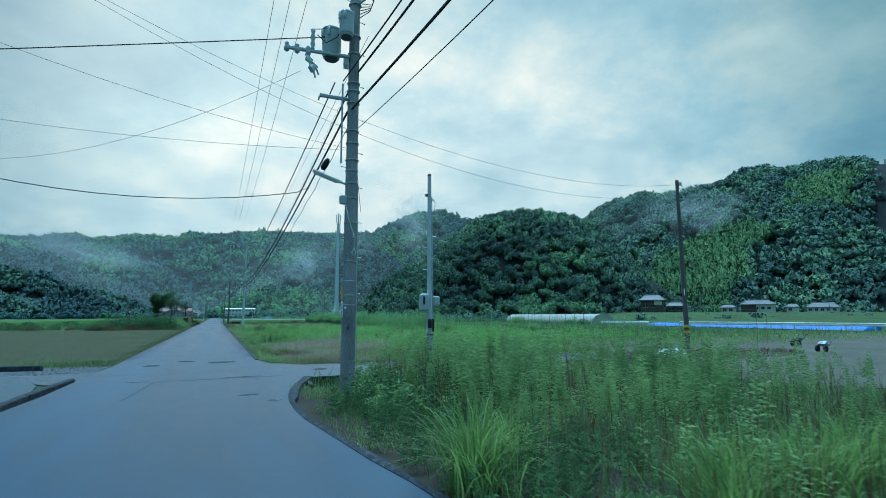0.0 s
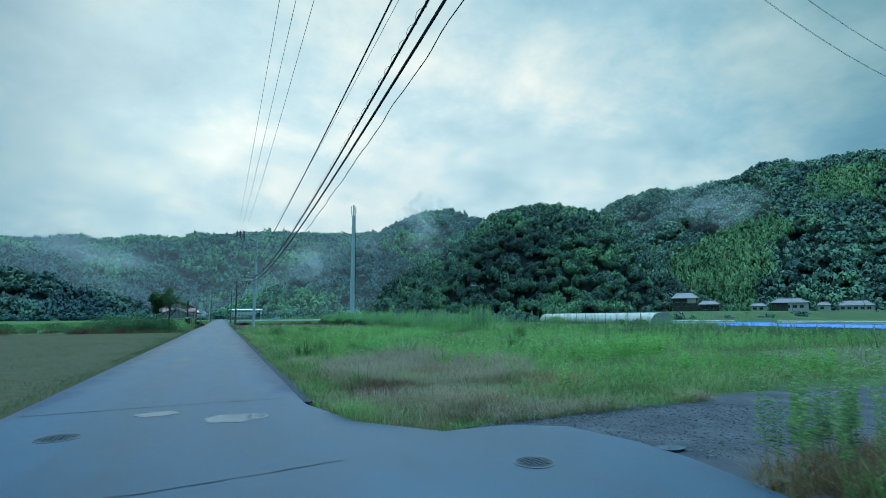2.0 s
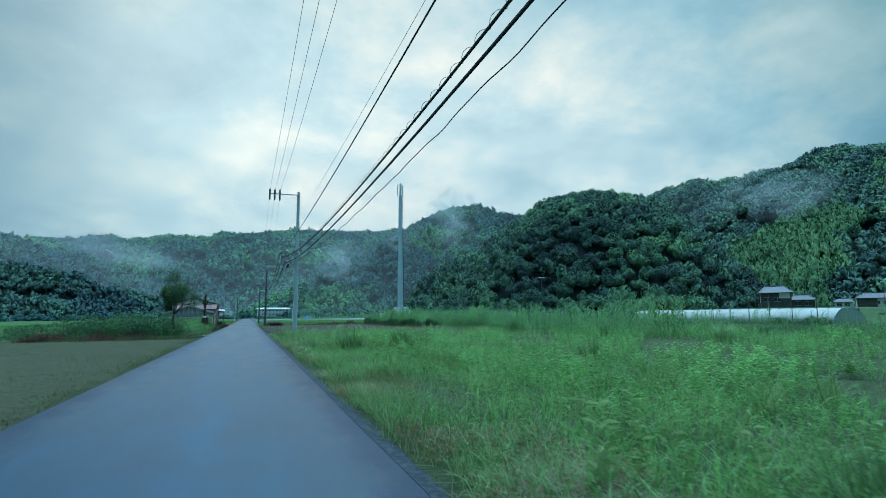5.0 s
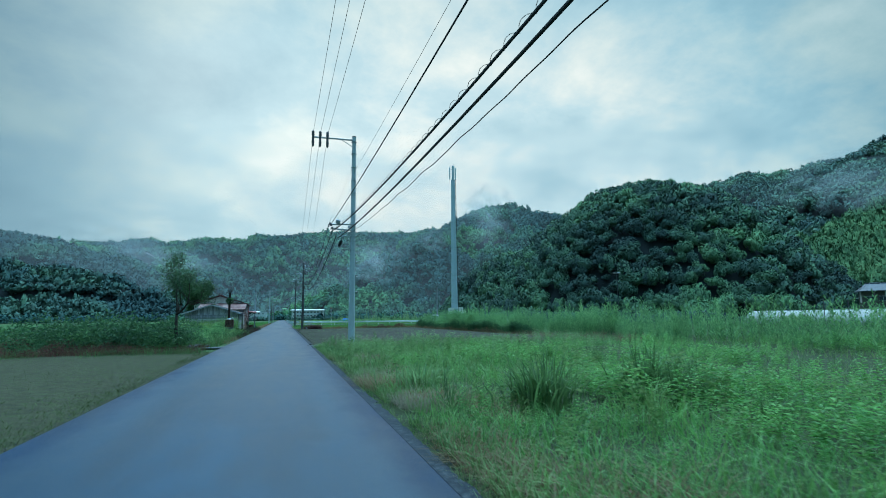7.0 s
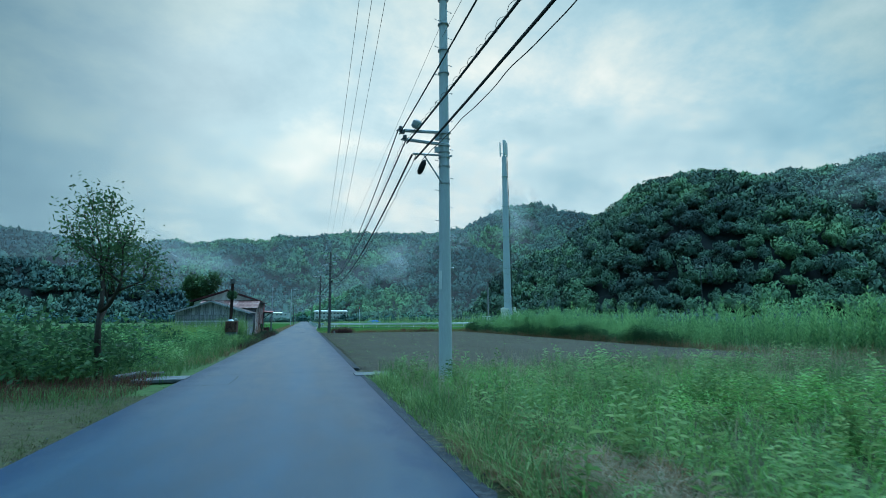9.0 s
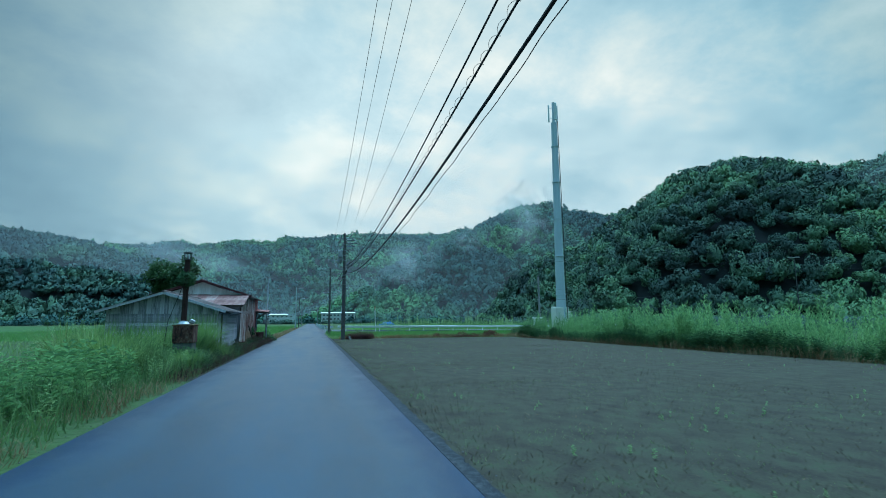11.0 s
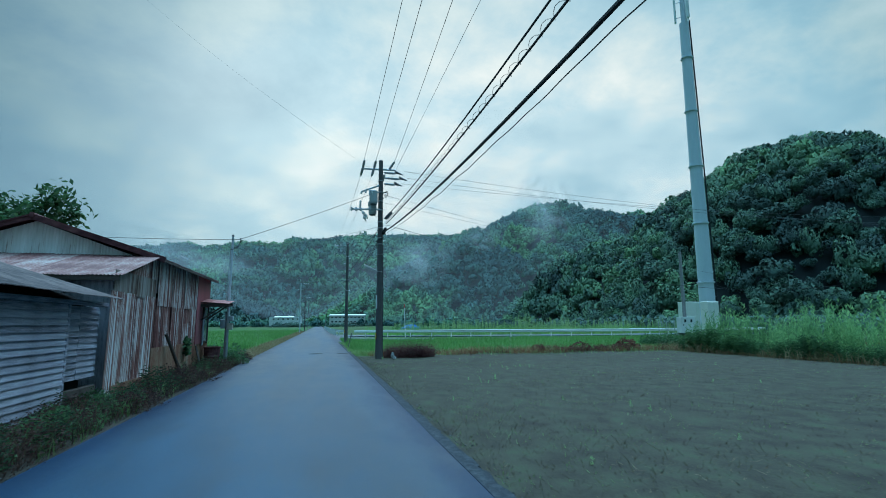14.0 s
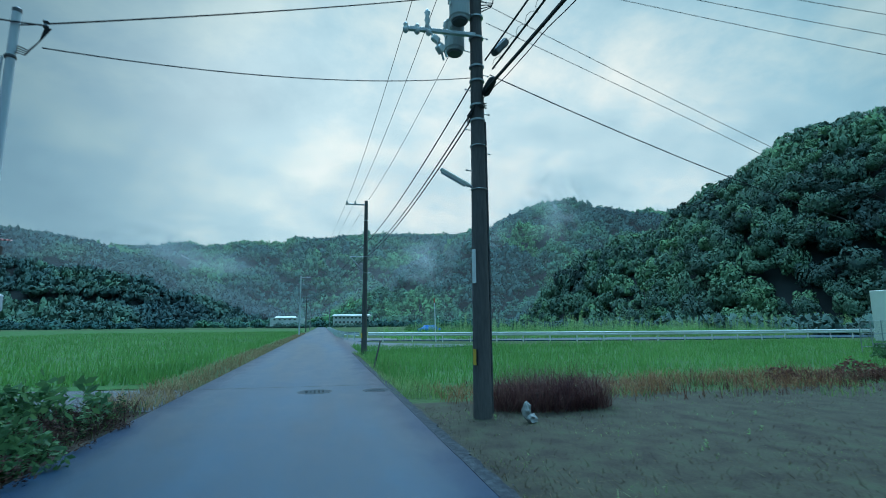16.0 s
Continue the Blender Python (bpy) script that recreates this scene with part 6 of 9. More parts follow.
part("hatch", moved(join(box(0, 0, 0.1, 0.2, 0.16, 0.14, 0.02), rod((0, 0, 0), (0, 0, 0.1), 0.05, n=8)), pose(0.3, -0.2, 1.5, 0, 25, 20)), M["galv"], chim, "small tilted metal hatch")
part("guy_wire", tube([(-0.1, 0, 3.0), (-0.5, -0.2, 1.6), (-0.6, -0.3, 0.2)], 0.012, 5), M["rubber"], chim)

# ---------------------------------------------------------------- houses and far buildings
def tile_roof(parent, w, d, z, rise, over=0.6, hip=0.35):
    a, b = w / 2 + over, d / 2 + over
    r = w / 2 * (1 - hip)
    v = [(-a, -b, z), (a, -b, z), (a, b, z), (-a, b, z), (-r, 0, z + rise), (r, 0, z + rise), (-a, -b, z - 0.18), (a, -b, z - 0.18), (a, b, z - 0.18), (-a, b, z - 0.18)]
    f = [(0, 1, 5, 4), (2, 3, 4, 5), (1, 2, 5), (3, 0, 4), (0, 6, 7, 1), (1, 7, 8, 2), (2, 8, 9, 3), (3, 9, 6, 0), (6, 9, 8, 7)]
    ro = part("roof", (v, f), M["roof_tile"], parent, "grey tiled hip roof")
    part("ridge", box(0, 0, z + rise + 0.08, 2 * r + 0.3, 0.35, 0.28, 0.05), M["roof_tile"], ro)
    n = int(w / 0.9)
    part("tile_rows", join(*[rod((-a + (k + 0.5) * 2 * a / n, -b, z + 0.03), (max(-r, min(r, -a + (k + 0.5) * 2 * a / n)), -0.1, z + rise), 0.07, n=4) for k in range(n)]), M["roof_tile"], ro)


def house(x, y, w, d, h, rise, wall, rz, label, upper=None):
    ho = thing("house", (x, y, 2.45), label, "house", "farmhouses below the hill", rz)
    part("wall", box(0, 0, h / 2, w, d, h), wall, ho)
    tile_roof(ho, w, d, h, rise)
    for k in range(int(w / 2.6)):
        wx = -w / 2 + 1.5 + 2.6 * k
        wi = part("window", box(wx, -d / 2 - 0.03, h * 0.55, 1.5, 0.06, 1.2), M["glass_dark"], ho)
        part("frame", join(box(wx, -d / 2 - 0.06, h * 0.55 + 0.63, 1.64, 0.08, 0.08), box(wx, -d / 2 - 0.06, h * 0.55 - 0.63, 1.7, 0.1, 0.08), box(wx, -d / 2 - 0.06, h * 0.55, 0.06, 0.06, 1.2)), M["galv"], wi)
    if upper:
        uw, ud, uh = upper
        part("upper_wall", box(-w * 0.12, 0.3, h + 0.2 + uh / 2, uw, ud, uh), M["plaster"], ho, "white plastered upper storey")
        part("upper_roof", ([(-uw / 2 - 0.5 - w * 0.12, -ud / 2 - 0.4, h + uh), (uw / 2 + 0.5 - w * 0.12, -ud / 2 - 0.4, h + uh), (uw / 2 + 0.5 - w * 0.12, ud / 2 + 0.9, h + uh), (-uw / 2 - 0.5 - w * 0.12, ud / 2 + 0.9, h + uh), (-uw / 3 - w * 0.12, 0.3, h + uh + 1.5), (uw / 3 - w * 0.12, 0.3, h + uh + 1.5)],
                             [(0, 1, 5, 4), (2, 3, 4, 5), (1, 2, 5), (3, 0, 4), (3, 2, 1, 0)]), M["roof_tile"], ho, "grey tiled upper roof")
        for k in (-0.25, 0.25):
            part("window", box(-w * 0.12 + k * uw, 0.3 - ud / 2 - 0.03, h + 0.4 + uh / 2, 1.3, 0.06, 1.0), M["glass_dark"], ho)
    return ho


# the houses stand on slightly higher ground
ta = [(132, 190), (138, 126), (232, 116), (330, 96), (420, 120), (400, 240), (200, 260)]
tb = [(112, 200), (118, 104), (222, 84), (330, 52), (470, 80), (450, 270), (190, 290)]
terrace = sheet("terrace", [(x, y) for x, y in ta], 2.5, M["ground"], "gently raised grassy ground below the hill", "ground")
tagged(part("terrace_slope", ([(x, y, 2.5) for x, y in ta] + [(x, y, G - 0.05) for x, y in tb], [(i, i + 7, (i + 1) % 7 + 7, (i + 1) % 7) for i in range(7)]), M["ground"]), "gentle grass slope below the houses", "slope", kind="structure")
h1 = house(150, 134, 7.6, 6.4, 4.6, 2.0, M["dark_wood_wall"], -50, "two-storey farmhouse with white plaster and grey tiled roof")
part("plaster_panel", box(2.1, -3.24, 3.8, 2.7, 0.06, 1.9), M["plaster"], h1, "white plastered wall panel")
part("plaster_panel", box(-3.84, -0.6, 3.0, 0.06, 2.5, 2.8), M["plaster"], h1, "white plastered wall panel")
house(162, 134, 5.8, 5, 2.5, 1.5, M["dark_wood_wall"], -50, "low farmhouse wing with grey tiled roof")
h2 = house(250, 160, 14.5, 9, 4.2, 2.2, M["plaster"], -58, "cream farmhouse with a dark timber half and tiled roof")
part("timber_half", box(-3.9, -4.56, 2.1, 6.6, 0.08, 4.1), M["dark_wood_wall"], h2, "dark timber boarded half")
house(232, 163, 6, 6, 2.6, 1.4, M["plaster"], -58, "small low farm building with a grey roof")
house(301, 158, 14, 9, 3.0, 2.6, M["plaster"], -62, "long low farmhouse with grey tiled roof")
house(283, 163, 5, 5, 3.2, 1.6, M["plaster"], -62, "small white gabled farm building")
for x_, y_, h_ in ((206, 158, 10.0), (239, 152, 5.5), (292, 150, 8.0)):
    tagged(part("far_pole", rod((x_, y_, 2.3), (x_, y_, 2.5 + h_), 0.16, 0.11, 8), M["concrete_pole"]), "slim grey pole among the farmhouses", "pole", "poles among the farmhouses")

# polytunnel before the wooded hill
tun = thing("polytunnel", (65.6, 82.5, 0), "long pale plastic polytunnel at the foot of the woods", "polytunnel", rz=83)
L, W, HT = 36, 5.2, 1.85
M["film"] = surf("greenhouse_film", [(0.3, (0.24, 0.255, 0.225)), (0.7, (0.38, 0.39, 0.35))], 0.5, 4, 0.45, 0.2, dist=0.05, gloss=0.4)
arc = [(-W / 2 + W * k / 10, HT * (1 - abs(k / 5 - 1) ** 3)) for k in range(11)]
part("film", loft([[(x0, y, z) for y, z in arc] for x0 in np.linspace(-L / 2, L / 2, 24)], False), M["film"], tun, "milky plastic film", True)
for k in range(24):
    x0 = -L / 2 + L * k / 23
    part("hoop", tube([(x0, y * 1.01, z * 1.01) for y, z in arc], 0.03, 5), M["galv"], tun)
for k in range(12):
    part("stake", rod((-L / 2 + 1 + 3.05 * k, W / 2 + 0.7, -0.1), (-L / 2 + 1 + 3.05 * k, W / 2 + 0.66, 3.0 + 0.3 * (k % 3)), 0.05, 0.04, 6), M["dark_pole"], tun, "dark wooden stake")
for sgn in (-1, 1):
    part("end_wall", ([(sgn * L / 2, y, z) for y, z in arc], [tuple(range(11)) if sgn > 0 else tuple(range(10, -1, -1))]), M["film"], tun)

# blue covered beds and white rails out in the field
tagged(part("blue_covers", join(*[([(60.5 + 3.6 * k, 24 + 1.6 * k, 0.02), (62.5 + 3.6 * k, 23.4 + 1.6 * k, 0.02), (66 + 2.9 * k, 55 + 2.4 * k, 0.02), (64 + 2.9 * k, 55.4 + 2.4 * k, 0.02), (61 + 3.6 * k, 24 + 1.6 * k, 0.3), (62 + 3.6 * k, 23.6 + 1.6 * k, 0.3), (65.5 + 2.9 * k, 55 + 2.4 * k, 0.3), (64.5 + 2.9 * k, 55.2 + 2.4 * k, 0.3)],
                                      [(4, 5, 6, 7), (0, 1, 5, 4), (1, 2, 6, 5), (2, 3, 7, 6), (3, 0, 4, 7)]) for k in range(4)]), M["blue_sheet"]), "blue sheet covers over vegetable beds", "bed cover", kind="stuff")


def guard_rail(points, label, post_gap=2.3, h=0.8):
    """A white guard rail: posts and a rounded W-section beam along a polyline."""
    gr = thing("guard_rail", (points[0][0], points[0][1], 0), label, "guard rail", "white guard rails")
    base = Vector((points[0][0], points[0][1], 0))
    pts = [Vector((x, y, 0)) - base for x, y in points]
    for a, b in zip(pts[:-1], pts[1:]):
        d = b - a
        u = d.normalized()
        nrm = Vector((u.y, -u.x, 0))
        prof = [(0.0, h), (0.05, h - 0.03), (0.06, h - 0.1), (0.02, h - 0.16), (0.06, h - 0.22), (0.05, h - 0.31), (0.0, h - 0.34)]
        back = [(o - 0.02, z) for o, z in reversed(prof)]
        ring = prof + back
        part("beam", loft([[tuple(p + nrm * o + Vector((0, 0, z))) for o, z in ring] for p in (a, b)]), M["white_paint"], gr, "white painted steel beam", False)
        n = max(1, int(d.length / post_gap))
        for k in range(n):
            c = a + u * (k + 0.5) * d.length / n - nrm * 0.08
            part("post", rod(tuple(c + Vector((0, 0, -0.2))), tuple(c + Vector((0, 0, h - 0.02))), 0.055, n=9), M["white_paint"], gr)
    return gr


guard_rail([(5.0, 160.2), (13, 156.6), (22, 153.0), (36, 149.2), (56, 148.2)], "white steel guard rail along the main road")
guard_rail([(4.3, 162.8), (3.1, 168), (2.75, 185), (2.75, 240), (2.75, 330)], "white steel guard rail along the lane")
guard_rail([(53.0, 53.5), (55.4, 46.8)], "white guard rail beside the field road")
guard_rail([(56.8, 42.9), (59.5, 34), (61, 22)], "white guard rail beside the field road")

car = thing("covered_car", (19.0, 198.1, 0), "parked car under a bright blue cover", "car")
cpro = [(-1.9, 0.25), (-1.95, 0.75), (-1.3, 0.95), (-0.7, 1.42), (0.7, 1.45), (1.35, 1.0), (1.9, 0.85), (1.95, 0.25)]
part("cover", loft([[(x, y * s, z * (1 if s < 0.99 or z < 0.9 else 0.96)) for x, z in cpro] for y, s in ((-0.8, 1.0), (-0.7, 1.0), (0.7, 1.0), (0.8, 1.0))]), M["blue_sheet"], car, "bright blue fabric cover", True)
for x in (-1.2, 1.2):
    for y in (-0.72, 0.72):
        w_ = part("wheel", rod((x, y - 0.1, 0.3), (x, y + 0.1, 0.3), 0.3, n=16), M["rubber"], car, "black tyre")

sch = thing("school_building", (18.8, 441, 0), "distant long white two-storey building", "building")
part("wall", box(0, 0, 5.2, 23.5, 8, 4.6), M["white_paint"], sch)
part("lower_wall", box(0, 0.2, 1.5, 23.5, 8, 3.0), M["white_paint"], sch)
part("roof", ([(-12.5, -4.8, 7.3), (12.5, -4.8, 7.3), (12.5, 4.8, 7.3), (-12.5, 4.8, 7.3), (-11.5, 0, 8.1), (11.5, 0, 8.1)], [(0, 1, 5, 4), (2, 3, 4, 5), (1, 2, 5), (3, 0, 4), (3, 2, 1, 0)]), M["white_paint"], sch, "low pitched white roof")
for k in range(9):
    for z in (3.2, 5.9):
        part("window", box(-10 + 2.5 * k, -4.04, z, 1.3, 0.1, 0.8), M["glass_dark"], sch)
far = thing("far_building", (-19.5, 420, 0), "distant low white building", "building")
part("wall", box(0, 0, 4.6, 19, 7, 2.6), M["white_paint"], far)
part("lower_wall", box(0, 0, 1.6, 19, 7.2, 3.3), M["white_paint"], far)
part("roof", ([(-7, -4, 5.9), (5, -4, 5.9), (5, 4, 5.9), (-7, 4, 5.9), (-6.5, 0, 6.7), (4.5, 0, 6.7)], [(0, 1, 5, 4), (2, 3, 4, 5), (1, 2, 5), (3, 0, 4), (3, 2, 1, 0)]), M["white_paint"], far, "low pitched white roof")
for k in range(6):
    part("window", box(-7 + 2.8 * k, -3.55, 4.8, 1.0, 0.1, 0.7), M["glass_dark"], far)

# delineator with a red top and a leaning marker stick
dl = thing("marker_post", (11.0, 157.0, 0), "slim white post with a red top", "marker post")
part("post", rod((0, 0, -0.1), (-0.12, 0, 3.5), 0.05, n=8), M["white_paint"], dl)
part("top", rod((-0.12, 0, 3.5), (-0.13, 0, 3.95), 0.07, n=8), M["red_paint"], dl)
stick = tagged(part("marker_stick", rod((2.6, 130.2, -0.1), (2.85, 130.3, 0.95), 0.035, 0.03, 7), M["dark_pole"]), "short dark leaning marker stick", "stick")


# ---------------------------------------------------------------- plants
M["grass"] = leafy("grass_blades", [(0.2, (0.085, 0.16, 0.05)), (0.5, (0.175, 0.29, 0.09)), (0.8, (0.32, 0.43, 0.18))], 0.35, 0.24)
M["grass_dark"] = leafy("grass_deep_green", [(0.2, (0.055, 0.11, 0.04)), (0.5, (0.105, 0.195, 0.065)), (0.8, (0.17, 0.28, 0.10))], 0.4, 0.22)
M["broadleaf"] = leafy("broadleaf_bright", [(0.2, (0.085, 0.215, 0.052)), (0.5, (0.165, 0.38, 0.085)), (0.8, (0.27, 0.50, 0.14))], 0.5, 0.24, 0.45, 0.35)
M["weed"] = leafy("tall_weed", [(0.2, (0.13, 0.235, 0.10)), (0.5, (0.23, 0.37, 0.15)), (0.8, (0.34, 0.48, 0.21))], 0.5, 0.26, through_light=0.5)
M["tussock"] = leafy("tussock_blades", [(0.2, (0.11, 0.21, 0.055)), (0.5, (0.19, 0.32, 0.09)), (0.8, (0.31, 0.43, 0.15))], 0.6, 0.25, through_light=0.5)
M["straw"] = leafy("dry_straw", [(0.2, (0.13, 0.08, 0.04)), (0.5, (0.24, 0.17, 0.09)), (0.8, (0.34, 0.27, 0.16))], 0.6, 0.25, 0.7)
M["rust_straw"] = leafy("rusty_straw", [(0.2, (0.12, 0.055, 0.028)), (0.5, (0.24, 0.125, 0.06)), (0.8, (0.33, 0.21, 0.11))], 0.6, 0.25, 0.7)
M["hay"] = leafy("pale_seed_grass", [(0.2, (0.17, 0.145, 0.10)), (0.5, (0.30, 0.26, 0.18)), (0.8, (0.42, 0.37, 0.27))], 0.6, 0.25, 0.7)
M["brown_weed"] = leafy("dead_brush", [(0.2, (0.05, 0.02, 0.018)), (0.5, (0.11, 0.05, 0.04)), (0.8, (0.2, 0.10, 0.07))], 0.6, 0.25, 0.8)
M["purple_brush"] = leafy("purple_brown_twigs", [(0.2, (0.042, 0.017, 0.020)), (0.5, (0.095, 0.042, 0.044)), (0.8, (0.19, 0.105, 0.09))], 0.6, 0.28, 0.8)
M["dark_brush"] = leafy("dark_dead_brush", [(0.2, (0.022, 0.013, 0.013)), (0.5, (0.052, 0.031, 0.027)), (0.8, (0.11, 0.066, 0.05))], 0.6, 0.28, 0.8)
M["rice"] = leafy("rice_blades", [(0.2, (0.085, 0.20, 0.05)), (0.5, (0.13, 0.29, 0.075)), (0.8, (0.19, 0.36, 0.11))], 0.15, 0.16)
M["stubble"] = leafy("stubble", [(0.2, (0.045, 0.036, 0.026)), (0.5, (0.085, 0.072, 0.048)), (0.8, (0.12, 0.118, 0.068))], 0.6, 0.3, 0.8)
M["stubble_left"] = leafy("stubble_green", [(0.2, (0.05, 0.075, 0.026)), (0.5, (0.085, 0.115, 0.042)), (0.8, (0.13, 0.16, 0.07))], 0.3, 0.3, 0.8)
M["shrub"] = leafy("shrub_leaves", [(0.2, (0.036, 0.08, 0.04)), (0.5, (0.064, 0.14, 0.060)), (0.8, (0.115, 0.22, 0.085))], 0.5, 0.26)
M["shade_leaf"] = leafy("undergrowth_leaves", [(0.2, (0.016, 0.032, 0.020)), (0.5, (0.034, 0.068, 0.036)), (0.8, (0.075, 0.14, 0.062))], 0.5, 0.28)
M["tree_leaf"] = leafy("tree_leaves", [(0.2, (0.03, 0.07, 0.03)), (0.5, (0.055, 0.115, 0.045)), (0.8, (0.1, 0.17, 0.07))], 0.8, 0.25)
M["bark"] = surf("bark", [(0.3, (0.03, 0.025, 0.02)), (0.7, (0.08, 0.065, 0.055))], 5, 40, 0.95, 0.6, stretch=(1, 1, 0.3))


def blade_arrays(x, y, z, h, w, lean, rng, segs=2):
    """Grass blades as arrays: each a tapering strip that bends over by lean times its height."""
    n = len(x)
    az = rng.uniform(0, 2 * np.pi, n)
    tw = az + rng.uniform(0.6, 2.5, n)
    ux, uy = np.cos(tw) * w / 2, np.sin(tw) * w / 2
    rows = []
    for k in range(segs):
        q = k / segs
        off = lean * h * q ** 1.8
        cx, cy, cz = x + np.cos(az) * off, y + np.sin(az) * off, z + h * (q - 0.35 * np.minimum(lean, 1.6) * q ** 3)
        s = 1 - 0.45 * q
        rows += [np.stack([cx - ux * s, cy - uy * s, cz], -1), np.stack([cx + ux * s, cy + uy * s, cz], -1)]
    off = lean * h
    rows.append(np.stack([x + np.cos(az) * off, y + np.sin(az) * off, z + h * (1 - 0.35 * np.minimum(lean, 1.6))], -1))
    v = np.stack(rows, 1)
    m = 2 * segs + 1
    t = []
    for k in range(segs - 1):
        a = 2 * k
        t += [(a, a + 1, a + 3), (a, a + 3, a + 2)]
    t.append((2 * segs - 2, 2 * segs - 1, 2 * segs))
    t = np.array(t)[None] + (np.arange(n) * m)[:, None, None]
    return v.reshape(-1, 3), t.reshape(-1, 3)


def patchy(x, y, size, seed, low=0.0):
    """A value about 0 to 1 that changes from patch to patch."""
    return np.array([noise.noise(Vector((a / size + seed, b / size, seed * 0.37))) for a, b in zip(x, y)]) * 0.9 + 0.5 - low


def grass(name, n, where, h, w, lean, mat, label, seed, segs=2, patch=None, z=G, category="grass"):
    rng = np.random.default_rng(seed)
    x, y = where(rng, n)
    if patch:
        keep = patchy(x, y, patch[0], seed) > patch[1]
        x, y = x[keep], y[keep]
    n = len(x)
    grow = 0.55 + 0.9 * np.clip(patchy(x, y, 3.0, seed + 5), 0, 1)
    hh = rng.uniform(h[0], h[1], n) * grow
    v, t = blade_arrays(x, y, np.full(n, z), hh, rng.uniform(w[0], w[1], n), rng.uniform(lean[0], lean[1], n), rng, segs)
    return tagged(new(name, fast_mesh(name, v, t, mat)), label, category, kind="stuff")


def in_rect(x0, y0, x1, y1, px=1.0, py=1.0):
    return lambda rng, n: (x0 + (x1 - x0) * rng.random(n) ** px, y0 + (y1 - y0) * rng.random(n) ** py)


def near(cx, cy, rx, ry):
    def f(rng, n):
        a, q = rng.uniform(0, 6.283, n), np.sqrt(rng.random(n))
        return cx + rx * q * np.cos(a), cy + ry * q * np.sin(a)
    return f


def weed_proto(seed, leaves, leaf_len, leaf_w, droop, bottom=0.12, taper=0.6, tilt=0.5):
    """An upright plant of height 1: a thin stem with narrow leaves all round, shorter towards the tip."""
    r = np.random.default_rng(seed)
    v, t = [], []

    def tri_strip(p, d, side, ln, w):
        o = len(v)
        mid = p + d * ln * 0.5
        tip = p + d * ln + np.array([0, 0, -droop * ln])
        v.extend([p, mid + side * w / 2, tip, mid - side * w / 2])
        t.extend([(o, o + 1, o + 2), (o, o + 2, o + 3)])

    bend = r.normal(0, 0.06, 2)
    for a in (0, 1.6):
        o = len(v)
        s = np.array([math.cos(a), math.sin(a), 0]) * 0.006
        v.extend([-s, s, np.array([bend[0], bend[1], 0.97])])
        t.append((o, o + 1, o + 2))
    for k in range(leaves):
        q = bottom + (1 - bottom) * (k + r.random()) / leaves
        a = k * 2.4 + r.uniform(-0.4, 0.4)
        up = tilt + r.uniform(-0.25, 0.35)
        d = np.array([math.cos(a), math.sin(a), up]); d /= np.linalg.norm(d)
        side = np.array([-math.sin(a), math.cos(a), r.uniform(-0.4, 0.4)])
        s = 1 - taper * q
        tri_strip(np.array([bend[0] * q * q, bend[1] * q * q, q]), d, side, leaf_len * s * r.uniform(0.75, 1.2), leaf_w * s)
    return np.array(v), np.array(t)


def weeds(name, n, where, height, mat, label, seed, protos, patch=None, z=G, spread=1.0, category="weeds"):
    rng = np.random.default_rng(seed)
    x, y = where(rng, n)
    if patch:
        keep = patchy(x, y, patch[0], seed) > patch[1]
        x, y = x[keep], y[keep]
    n = len(x)
    grow = 0.6 + 0.75 * np.clip(patchy(x, y, 2.5, seed + 9), 0, 1)
    hh = rng.uniform(height[0], height[1], n) * grow
    sc = np.stack([hh * spread, hh * spread, hh], -1)
    v, t = stamped(protos, np.stack([x, y, np.full(n, z)], -1), sc, rng.uniform(0, 6.3, n), rng)
    return tagged(new(name, fast_mesh(name, v, t, mat)), label, category, kind="stuff")


M["weed_far"] = leafy("hedge_weed", [(0.2, (0.085, 0.18, 0.07)), (0.5, (0.16, 0.32, 0.12)), (0.8, (0.27, 0.46, 0.18))], 0.5, 0.3, through_light=0.45)
GOLDEN = [weed_proto(k, 60, 0.15, 0.024, 0.35, 0.38, 0.45, 0.5) for k in range(6)]
GOLDEN_FAR = [weed_proto(20 + k, 26, 0.17, 0.036, 0.1, 0.15, 0.35, 1.3) for k in range(5)]
BROAD = [weed_proto(40 + k, 20, 0.24, 0.10, 0.3, 0.2, 0.35, 0.5) for k in range(5)]
LANCE = [weed_proto(60 + k, 20, 0.3, 0.085, 0.35, 0.15, 0.45, 0.6) for k in range(4)]


